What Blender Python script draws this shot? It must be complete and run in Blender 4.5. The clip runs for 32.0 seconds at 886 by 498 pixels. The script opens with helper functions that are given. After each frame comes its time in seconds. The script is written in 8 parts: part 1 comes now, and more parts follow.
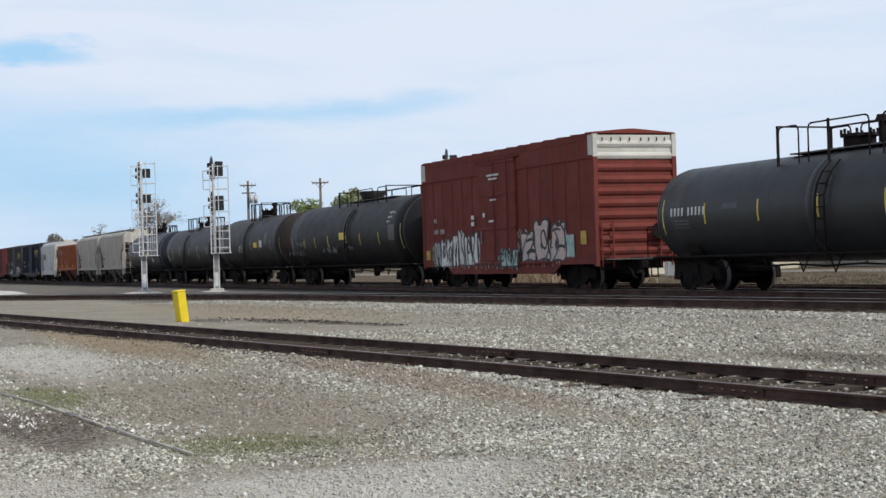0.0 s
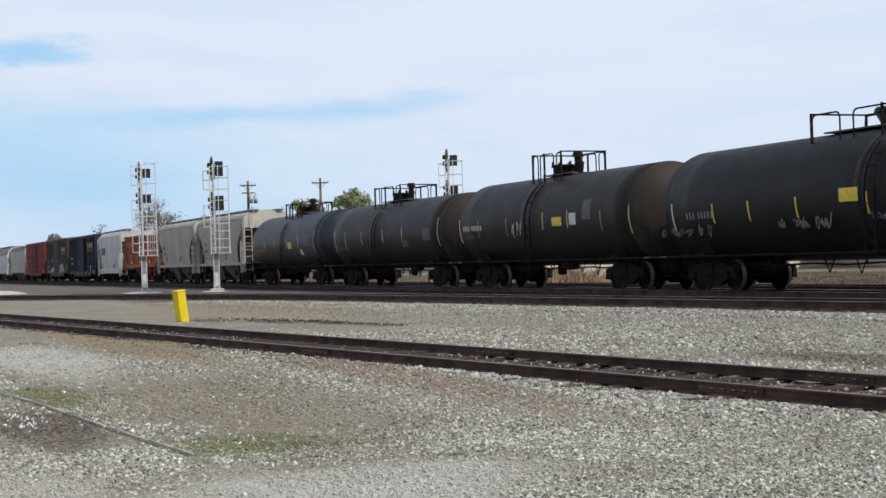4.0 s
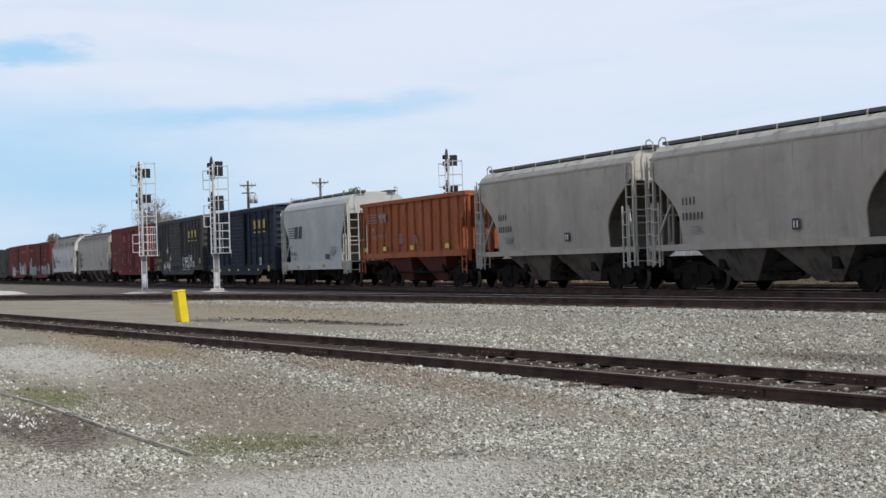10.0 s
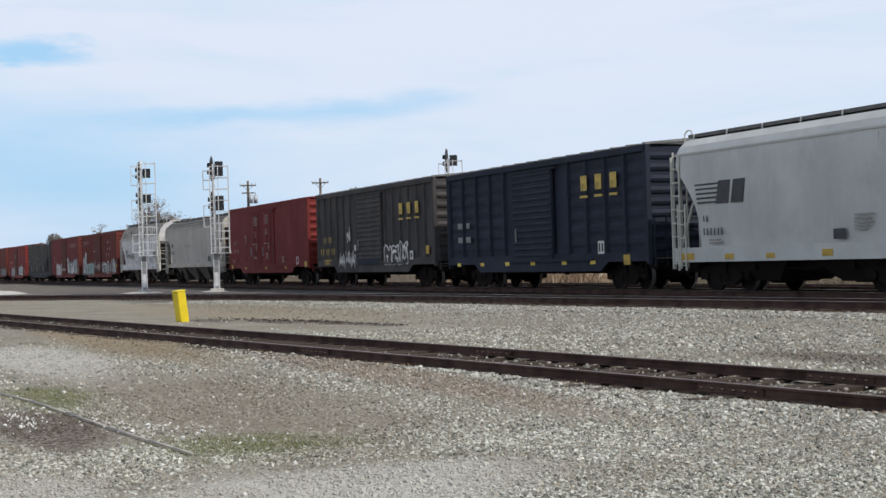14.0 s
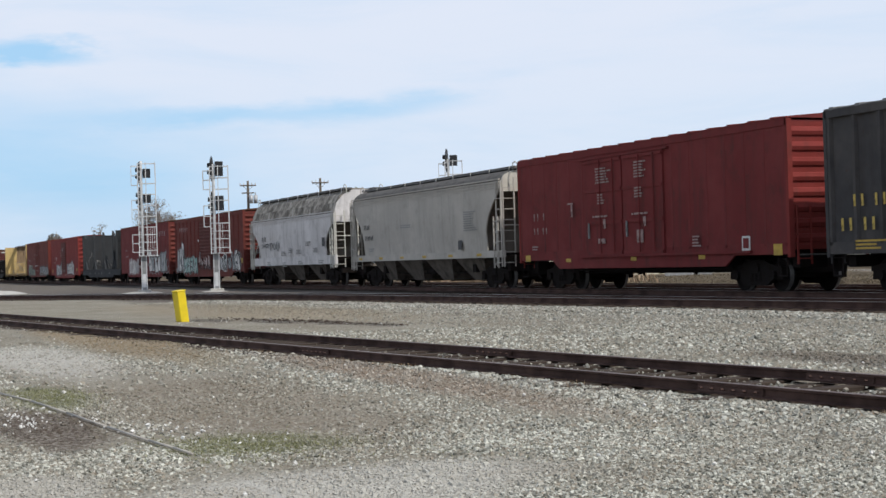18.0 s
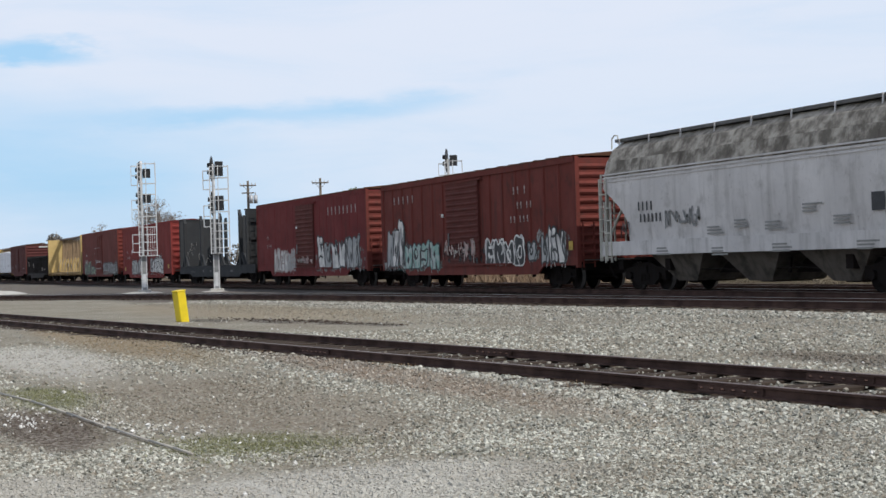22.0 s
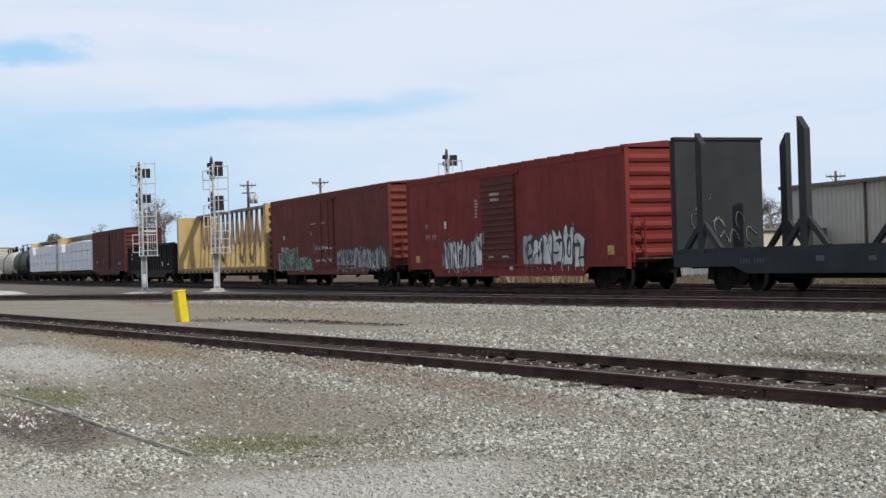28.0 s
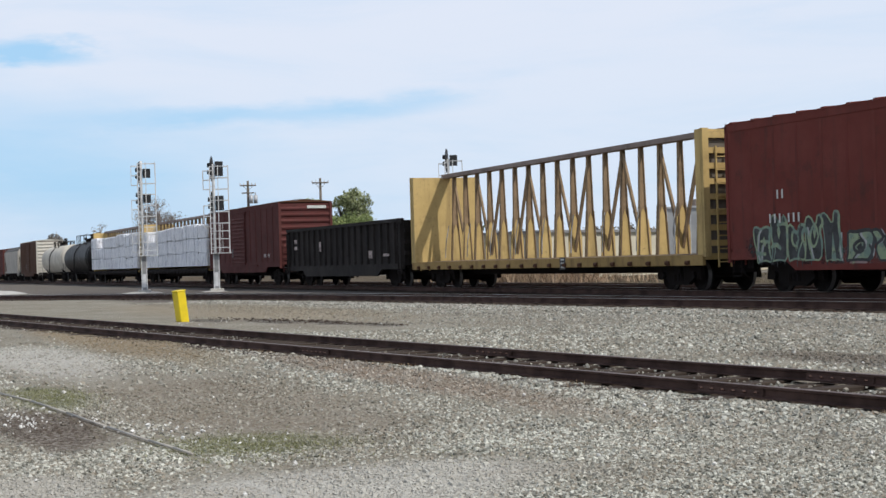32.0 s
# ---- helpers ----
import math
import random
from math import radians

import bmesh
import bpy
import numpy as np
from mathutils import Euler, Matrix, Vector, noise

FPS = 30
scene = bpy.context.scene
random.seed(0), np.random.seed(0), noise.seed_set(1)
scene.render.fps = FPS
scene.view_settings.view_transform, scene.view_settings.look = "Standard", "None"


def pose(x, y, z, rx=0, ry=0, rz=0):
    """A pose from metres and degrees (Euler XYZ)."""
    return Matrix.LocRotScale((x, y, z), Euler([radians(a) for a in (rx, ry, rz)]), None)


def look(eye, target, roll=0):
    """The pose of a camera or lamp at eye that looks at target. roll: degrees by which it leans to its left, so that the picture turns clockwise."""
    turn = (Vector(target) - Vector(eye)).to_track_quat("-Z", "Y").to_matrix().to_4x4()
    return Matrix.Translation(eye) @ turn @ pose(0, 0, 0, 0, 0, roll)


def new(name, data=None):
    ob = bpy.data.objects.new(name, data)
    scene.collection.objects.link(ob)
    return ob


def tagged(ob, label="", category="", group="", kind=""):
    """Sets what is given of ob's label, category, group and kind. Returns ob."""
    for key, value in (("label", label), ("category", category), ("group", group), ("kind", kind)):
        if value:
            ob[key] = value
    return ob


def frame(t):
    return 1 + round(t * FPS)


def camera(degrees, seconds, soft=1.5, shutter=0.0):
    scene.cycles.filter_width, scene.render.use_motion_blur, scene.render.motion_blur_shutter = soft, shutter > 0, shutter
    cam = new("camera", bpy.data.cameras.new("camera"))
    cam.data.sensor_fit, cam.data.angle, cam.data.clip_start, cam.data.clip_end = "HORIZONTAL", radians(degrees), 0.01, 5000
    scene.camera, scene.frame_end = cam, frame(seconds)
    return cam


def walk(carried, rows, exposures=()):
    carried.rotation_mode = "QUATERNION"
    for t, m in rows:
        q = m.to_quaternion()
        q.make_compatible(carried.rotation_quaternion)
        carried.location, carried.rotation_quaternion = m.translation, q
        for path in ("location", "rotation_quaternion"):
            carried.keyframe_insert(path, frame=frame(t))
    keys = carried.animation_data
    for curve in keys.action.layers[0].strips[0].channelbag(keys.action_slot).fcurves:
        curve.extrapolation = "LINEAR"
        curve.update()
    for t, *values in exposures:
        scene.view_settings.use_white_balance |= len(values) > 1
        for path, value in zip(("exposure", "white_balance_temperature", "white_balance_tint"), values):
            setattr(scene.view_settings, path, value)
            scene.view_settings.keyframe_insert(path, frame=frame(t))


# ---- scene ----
# A freight train passes from left to right along +X; the camera stands still at the yard's edge.
# z = 0 is the gravel; the rails of the train's line lie at z = 0.25.

cam = camera(32.386, 32.0, 1.5)
AIM = Vector((-math.sin(radians(67.902)), math.cos(radians(67.902)), math.tan(radians(0.4357))))
EYE = Vector((0, 0, 1.37))
walk(cam, [(0, look(EYE, EYE + 100 * AIM, -1.7)), (32, look(EYE, EYE + 100 * AIM, -1.7))], [(0, 0.0), (32, 0.0)])

# ---------------------------------------------------------------- light
SUN_AZ, SUN_EL = radians(32), radians(50)          # azimuth from +X towards +Y
sun = new("sun", bpy.data.lights.new("sun", "SUN"))
sun.data.energy, sun.data.angle, sun.data.color = 3.2, radians(0.6), (1.0, 0.955, 0.89)
to_sun = Vector((math.cos(SUN_EL) * math.cos(SUN_AZ), math.cos(SUN_EL) * math.sin(SUN_AZ), math.sin(SUN_EL)))
sun.rotation_mode = "QUATERNION"
sun.rotation_quaternion = to_sun.to_track_quat("Z", "Y")

world = bpy.data.worlds.new("sky")
scene.world = world
world.use_nodes = True


class Nodes:
    """Short names for building a node tree."""

    def __init__(self, tree):
        self.tree = tree
        self.tree.nodes.clear()

    def add(self, kind, **values):
        node = self.tree.nodes.new(kind)
        for key, value in values.items():
            node.inputs[key.replace("_", " ")].default_value = value
        return node

    def link(self, a, b):
        self.tree.links.new(a, b)

    def math(self, op, a, b=None, clamp=False):
        node = self.tree.nodes.new("ShaderNodeMath")
        node.operation, node.use_clamp = op, clamp
        for i, v in enumerate((a, b)):
            if v is None:
                continue
            if isinstance(v, (int, float)):
                node.inputs[i].default_value = v
            else:
                self.link(v, node.inputs[i])
        return node.outputs[0]

    def mix(self, fac, a, b, blend="MIX"):
        node = self.tree.nodes.new("ShaderNodeMix")
        node.data_type, node.blend_type = "RGBA", blend
        for socket, v in ((node.inputs[0], fac), (node.inputs[6], a), (node.inputs[7], b)):
            if isinstance(v, (int, float)):
                socket.default_value = v
            elif isinstance(v, tuple):
                socket.default_value = (*v[:3], 1)
            else:
                self.link(v, socket)
        return node.outputs[2]

    def ramp(self, fac, lo, hi):
        node = self.tree.nodes.new("ShaderNodeMapRange")
        node.interpolation_type = "SMOOTHSTEP"
        node.inputs[1].default_value, node.inputs[2].default_value = lo, hi
        self.link(fac, node.inputs[0])
        return node.outputs[0]

    def noise(self, vector, scale, detail=4, rough=0.55, stretch=None, distort=0.0):
        node = self.add("ShaderNodeTexNoise", Scale=scale, Detail=detail, Roughness=rough, Distortion=distort)
        if stretch:
            m = self.tree.nodes.new("ShaderNodeMapping")
            m.inputs[3].default_value = stretch
            self.link(vector, m.inputs[0])
            vector = m.outputs[0]
        self.link(vector, node.inputs[0])
        return node.outputs[0]


def make_sky():
    n = Nodes(world.node_tree)
    sky = n.tree.nodes.new("ShaderNodeTexSky")
    sky.sky_type, sky.sun_disc = "NISHITA", False
    sky.sun_elevation, sky.sun_rotation = SUN_EL, math.pi / 2 - SUN_AZ
    sky.air_density, sky.dust_density, sky.ozone_density = 1.0, 1.2, 1.5
    co = n.tree.nodes.new("ShaderNodeTexCoord")
    turn = n.tree.nodes.new("ShaderNodeMapping")
    turn.inputs[2].default_value = (0, 0, -radians(67.9))
    n.link(co.outputs["Generated"], turn.inputs[0])
    sep = n.tree.nodes.new("ShaderNodeSeparateXYZ")
    n.link(turn.outputs[0], sep.inputs[0])
    side, high = sep.outputs[0], sep.outputs[2]
    warp = n.math("MULTIPLY", n.math("SUBTRACT", n.noise(turn.outputs[0], 9, 5, 0.6, (1, 1, 3.5)), 0.5), 0.07)
    side2 = n.math("ADD", side, n.math("MULTIPLY", warp, 2.0))
    high2 = n.math("ADD", high, n.math("MULTIPLY", warp, 0.45))

    def gap(s0, h0, rs, rh, tilt=0.0):
        a = n.math("DIVIDE", n.math("SUBTRACT", side2, s0), rs)
        level = n.math("ADD", n.math("MULTIPLY", n.math("SUBTRACT", side, s0), tilt), h0)
        b = n.math("DIVIDE", n.math("SUBTRACT", high2, level), rh)
        r = n.math("SQRT", n.math("ADD", n.math("MULTIPLY", a, a), n.math("MULTIPLY", b, b)))
        return n.ramp(r, 1.0, 0.15)
    # thin cirrus everywhere, with streaks of open blue between the bands
    fibre = n.noise(turn.outputs[0], 5, 7, 0.6, (1, 1, 6), 0.4)
    cover = n.math("ADD", n.math("MULTIPLY", n.ramp(fibre, 0.25, 0.62), 0.20), 0.72)
    for g, k in ((gap(-0.12, 0.098, 0.14, 0.011, 0.02), 0.55), (gap(-0.03, 0.103, 0.08, 0.009, 0.0), 0.3), (gap(-0.25, 0.139, 0.075, 0.008), 0.8),
                 (gap(-0.27, 0.078, 0.24, 0.055, -0.10), 0.44), (gap(-0.2, 0.035, 0.26, 0.045, -0.08), 0.3)):
        cover = n.math("SUBTRACT", cover, n.math("MULTIPLY", g, k))
    cover = n.math("MULTIPLY", n.math("MAXIMUM", cover, 0.12), n.math("SUBTRACT", 1.0, n.math("MULTIPLY", n.ramp(high, 0.2, 0.65), 0.6)))
    white = n.mix(n.ramp(high, 0.0, 0.18), (7.0, 8.0, 9.4), (7.8, 8.25, 9.4))
    blue = n.mix(n.math("SUBTRACT", 0.78, n.math("MULTIPLY", n.ramp(high, 0.2, 0.6), 0.7)), sky.outputs[0], (3.6, 6.9, 10.2))
    colour = n.mix(n.math("MINIMUM", cover, 0.97), blue, white)
    bg = n.add("ShaderNodeBackground", Strength=0.1)
    n.link(colour, bg.inputs[0])
    out = n.tree.nodes.new("ShaderNodeOutputWorld")
    n.link(bg.outputs[0], out.inputs[0])


make_sky()

# ---------------------------------------------------------------- materials
MATS = {}


def start(name):
    m = bpy.data.materials.new(name)
    m.use_nodes = True
    n = Nodes(m.node_tree)
    out = n.tree.nodes.new("ShaderNodeOutputMaterial")
    b = n.tree.nodes.new("ShaderNodeBsdfPrincipled")
    n.link(b.outputs[0], out.inputs[0])
    co = n.tree.nodes.new("ShaderNodeTexCoord")
    MATS[name] = m
    return m, n, b, co.outputs["Object"]


def bump(n, b, height, strength, dist):
    node = n.add("ShaderNodeBump", Strength=strength, Distance=dist)
    n.link(height, node.inputs["Height"])
    n.link(node.outputs[0], b.inputs["Normal"])


def plain(name, colour, rough=0.7, metal=0.0, vary=0.25, scale=3.0, relief=0.25, second=None, spec=0.5):
    """A surface with stains at two scales and a fine grain."""
    m, n, b, co = start(name)
    big, fine = n.noise(co, scale, 5), n.noise(co, scale * 14, 3)
    dark = tuple(c * (1 - vary) for c in colour) if second is None else second
    col = n.mix(n.ramp(big, 0.38, 0.68), colour, dark)
    col = n.mix(n.math("MULTIPLY", fine, vary * 0.8), col, tuple(c * 0.45 for c in colour))
    n.link(col, b.inputs["Base Color"])
    n.link(n.math("ADD", n.math("MULTIPLY", big, 0.2), rough - 0.1), b.inputs["Roughness"])
    b.inputs["Metallic"].default_value = metal
    b.inputs["Specular IOR Level"].default_value = spec
    bump(n, b, fine, relief, 0.01)
    return m


def paint(name, colour, rust=0.3, dirt=0.35, rough=0.72, fade=None, dirt_col=(0.045, 0.038, 0.033), rust_col=(0.09, 0.038, 0.02), spec=0.1, cover=0.0):
    """Weathered car paint: faded patches, grime that ran down, rust spots."""
    m, n, b, co = start(name)
    info = n.tree.nodes.new("ShaderNodeObjectInfo")
    shift = n.tree.nodes.new("ShaderNodeVectorMath")
    shift.operation = "ADD"
    off = n.tree.nodes.new("ShaderNodeCombineXYZ")
    n.link(n.math("MULTIPLY", info.outputs["Random"], 9.0), off.inputs[0])
    n.link(co, shift.inputs[0])
    n.link(off.outputs[0], shift.inputs[1])
    v = shift.outputs[0]
    faded = n.noise(v, 0.55, 5, 0.6)
    col = n.mix(n.ramp(faded, 0.35, 0.7), colour, fade or tuple(min(1, c * 1.2 + 0.006) for c in colour))
    run = n.noise(v, 1.0, 5, 0.6, (2.6, 2.6, 0.28))
    col = n.mix(n.math("MULTIPLY", n.ramp(run, 0.48, 0.78), dirt), col, dirt_col)
    cloud = n.noise(v, 1.6, 6, 0.65)
    col = n.mix(n.math("MULTIPLY", n.ramp(cloud, 0.5 - cover, 0.75 - cover), dirt * 0.8), col, dirt_col)
    spot = n.noise(v, 7.0, 6, 0.7)
    col = n.mix(n.math("MULTIPLY", n.ramp(spot, 0.58, 0.72), rust), col, rust_col)
    fine = n.noise(v, 45, 2)
    col = n.mix(n.math("MULTIPLY", fine, 0.25), col, tuple(c * 0.6 for c in colour))
    n.link(col, b.inputs["Base Color"])
    n.link(n.math("ADD", n.math("MULTIPLY", cloud, 0.3), rough - 0.12), b.inputs["Roughness"])
    b.inputs["Specular IOR Level"].default_value = spec
    bump(n, b, n.noise(v, 2.2, 4), 0.25, 0.03)
    return m


def decal(name, colour, worn=0.5, second=None, scale=2.0):
    """Thin paint on a car's side, worn through in patches."""
    m, n, b, co = start(name)
    col = n.mix(n.ramp(n.noise(co, scale * 1.7, 4), 0.4, 0.62), colour, second or tuple(c * 0.7 for c in colour))
    col = n.mix(n.math("MULTIPLY", n.noise(co, 24, 3), 0.35), col, tuple(c * 0.5 for c in colour))
    n.link(col, b.inputs["Base Color"])
    b.inputs["Roughness"].default_value = 0.65
    gone = n.math("MULTIPLY", n.ramp(n.noise(co, scale * 3.2, 6, 0.7), 0.72 - worn * 0.42, 0.82 - worn * 0.32), 0.95)
    clear = n.tree.nodes.new("ShaderNodeBsdfTransparent")
    both = n.tree.nodes.new("ShaderNodeMixShader")
    n.link(gone, both.inputs[0])
    n.link(b.outputs[0], both.inputs[1])
    n.link(clear.outputs[0], both.inputs[2])
    out = [x for x in n.tree.nodes if x.type == "OUTPUT_MATERIAL"][0]
    n.link(both.outputs[0], out.inputs[0])
    return m


BROWN, PALE, DARK, GREEN = (0.20, 0.155, 0.11), (0.52, 0.50, 0.45), (0.092, 0.066, 0.05), (0.13, 0.145, 0.055)
ZONES = (((-31, 5.0, 11, 1.0), (0.24, 0.175, 0.095), 0.97), ((-24.0, 3.1, 5.0, 1.0), PALE, 0.85), ((-16.8, 6.1, 6, 0.5), (0.25, 0.17, 0.12), 0.65),
         ((-14.8, 3.7, 4.2, 1.4), BROWN, 0.5), ((-8.7, 3.0, 0.9, 1.5), PALE, 0.95), ((-9.6, 1.1, 0.8, 0.5), PALE, 0.9),
         ((-13.6, 1.75, 2.0, 0.55), DARK, 0.95), ((-16.6, 2.15, 1.7, 0.45), GREEN, 0.6), ((-11.2, 3.0, 0.8, 0.8), GREEN, 0.5),
         ((-14.2, 11.5, 3.5, 0.8), DARK, 0.75), ((-12.9, 1.7, 1.6, 0.25), DARK, 0.8), ((-18.6, 7.25, 3.4, 0.3), (0.21, 0.12, 0.08), 0.7), ((-46, 11.8, 14, 3.2), (0.26, 0.21, 0.14), 0.9),
         ((-88, 19, 34, 7.0), (0.135, 0.125, 0.115), 0.9),
         ((-37.9, 9.0, 1.8, 0.55), (0.055, 0.042, 0.033), 0.95), ((-35.4, 9.9, 2.0, 0.55), (0.055, 0.042, 0.033), 0.95), ((-33.2, 10.6, 2.0, 0.5), (0.055, 0.042, 0.033), 0.95), ((-31.2, 11.1, 1.5, 0.45), (0.055, 0.042, 0.033), 0.9))


def zones(n, co, colour, weight=1.0):
    """Spreads of brown fines, pale grit, damp earth, dark patches and weeds over the yard, with ragged edges."""
    sep = n.tree.nodes.new("ShaderNodeSeparateXYZ")
    n.link(co, sep.inputs[0])
    x, y = sep.outputs[0], sep.outputs[1]
    warp = n.math("MULTIPLY", n.math("SUBTRACT", n.noise(co, 0.35, 5, 0.6), 0.5), 3.0)
    small = n.math("MULTIPLY", n.math("SUBTRACT", n.noise(co, 1.6, 5, 0.65), 0.5), 1.6)
    for (x0, y0, rx, ry), tint, k in ZONES:
        a = n.math("DIVIDE", n.math("ADD", n.math("SUBTRACT", x, x0), n.math("MULTIPLY", warp, 0.6 * min(1.0, ry * 1.3))), rx)
        c = n.math("DIVIDE", n.math("ADD", n.math("SUBTRACT", y, y0), n.math("MULTIPLY", small, 0.5 * min(1.0, ry * 1.3))), ry)
        r = n.math("SQRT", n.math("ADD", n.math("MULTIPLY", a, a), n.math("MULTIPLY", c, c)))
        colour = n.mix(n.math("MULTIPLY", n.ramp(r, 1.2, 0.55), k * weight), colour, tint)
    return colour, x, y, warp, small


def stone_mat(name, low, high, tint=(0.36, 0.33, 0.28), weight=0.85):
    m, n, b, co = start(name)
    geo = n.tree.nodes.new("ShaderNodeNewGeometry")
    rnd = geo.outputs["Random Per Island"]
    col = n.mix(rnd, low, high)
    col = n.mix(n.ramp(n.math("FRACT", n.math("MULTIPLY", rnd, 17.3)), 0.6, 0.95), col, tint)
    if weight:
        col = zones(n, co, col, weight)[0]
    col = n.mix(n.math("MULTIPLY", n.ramp(n.noise(co, 0.5, 5, 0.6), 0.4, 0.65), 0.35), col, tuple(c * 0.75 for c in tint))
    col = n.mix(n.math("MULTIPLY", n.noise(co, 40, 3), 0.5), col, tuple(c * 0.7 for c in low))
    n.link(col, b.inputs["Base Color"])
    b.inputs["Roughness"].default_value = 0.9
    b.inputs["Specular IOR Level"].default_value = 0.2
    return m


def leaf_mat(name, low, high):
    m, n, b, co = start(name)
    geo = n.tree.nodes.new("ShaderNodeNewGeometry")
    n.link(n.mix(geo.outputs["Random Per Island"], low, high), b.inputs["Base Color"])
    b.inputs["Roughness"].default_value = 0.75
    return m


def wrap_mat():
    """White plastic sheeting pulled over lumber: hanging folds and creases, their shading mixed into the colour."""
    m, n, b, co = start("wrinkled_white_wrap")
    fold = n.noise(co, 1.0, 5, 0.65, (2.4, 2.4, 0.8), 1.4)
    crease = n.noise(co, 1.6, 5, 0.7, (1.3, 1.3, 1.0), 0.8)
    col = n.mix(n.ramp(fold, 0.42, 0.66), (0.95, 0.95, 0.97), (0.66, 0.67, 0.72))
    col = n.mix(n.math("MULTIPLY", n.ramp(crease, 0.52, 0.7), 0.5), col, (0.42, 0.43, 0.49))
    n.link(col, b.inputs["Base Color"])
    b.inputs["Roughness"].default_value = 0.45
    bump(n, b, n.math("ADD", fold, crease), 1.0, 0.25)
    return m


def ground_mat():
    """Gravel with lighter spreads, brown fines, oily track beds and dry grass beyond the tracks."""
    m, n, b, co = start("ground_gravel")
    grain = n.noise(co, 26, 4, 0.75)
    cell = n.add("ShaderNodeTexVoronoi", Scale=36.0)
    n.link(co, cell.inputs["Vector"])
    grey = n.mix(n.ramp(n.noise(co, 0.5, 6, 0.62), 0.35, 0.65), (0.285, 0.266, 0.212), (0.198, 0.172, 0.125))
    grey = n.mix(n.ramp(n.noise(co, 2.6, 5, 0.7), 0.45, 0.7), grey, (0.26, 0.228, 0.172))

    grey, x, y, warp, small = zones(n, co, grey)
    # oily beds of the through tracks (the middle one swings towards the camera on the far side)
    bend = n.math("MULTIPLY", n.math("MAXIMUM", n.math("SUBTRACT", -46.0, x), 0.0), 1.0)
    centre = n.math("SUBTRACT", n.math("ADD", n.math("MULTIPLY", n.math("ADD", x, 28.0), 0.105), 21.86), n.math("MULTIPLY", n.math("MULTIPLY", bend, bend), 0.0046))
    off = n.math("ABSOLUTE", n.math("ADD", n.math("SUBTRACT", y, centre), n.math("MULTIPLY", small, 0.3)))
    bed = n.ramp(off, 2.15, 1.75)
    main = n.ramp(n.math("ABSOLUTE", n.math("ADD", n.math("SUBTRACT", y, 27.0), n.math("MULTIPLY", small, 0.35))), 4.3, 3.7)
    oily = n.mix(grain, (0.028, 0.02, 0.016), (0.062, 0.045, 0.035))
    grey = n.mix(n.math("MAXIMUM", n.math("MULTIPLY", bed, 0.9), n.math("MULTIPLY", main, 0.85)), grey, oily)
    # dry grass and a pale lane on the far side
    straw = n.mix(n.ramp(n.noise(co, 0.22, 6, 0.7), 0.35, 0.65), (0.115, 0.088, 0.06), (0.085, 0.068, 0.045))
    straw = n.mix(n.ramp(n.noise(co, 1.3, 5, 0.7), 0.5, 0.7), straw, (0.21, 0.165, 0.115))
    field = n.ramp(n.math("ADD", y, n.math("MULTIPLY", warp, 0.7)), 31.0, 32.5)
    grey = n.mix(field, grey, straw)
    lane = n.math("MULTIPLY", n.ramp(n.math("ABSOLUTE", n.math("SUBTRACT", n.math("ADD", y, warp), 57.0)), 5.0, 3.6), 0.4)
    grey = n.mix(lane, grey, (0.42, 0.40, 0.36))
    speck = n.ramp(cell.outputs["Color"], 0.3, 0.9)
    near = n.math("SUBTRACT", 1.0, field)
    grey = n.mix(n.math("MULTIPLY", n.math("MULTIPLY", speck, 0.55), near), grey, (0.46, 0.435, 0.375))
    grey = n.mix(n.math("MULTIPLY", n.ramp(grain, 0.5, 0.72), 0.6), grey, (0.07, 0.06, 0.047))
    yard = n.math("MULTIPLY", n.ramp(n.math("ADD", x, n.math("MULTIPLY", warp, 2.0)), -52.0, -66.0), n.ramp(n.math("ADD", y, small), 11.0, 13.5))
    grey = n.mix(n.math("MULTIPLY", n.math("MULTIPLY", yard, near), 0.75), grey, (0.115, 0.10, 0.09))
    n.link(grey, b.inputs["Base Color"])
    b.inputs["Roughness"].default_value = 0.95
    b.inputs["Specular IOR Level"].default_value = 0.12
    bump(n, b, n.math("ADD", grain, cell.outputs["Distance"]), 0.75, 0.04)
    return m


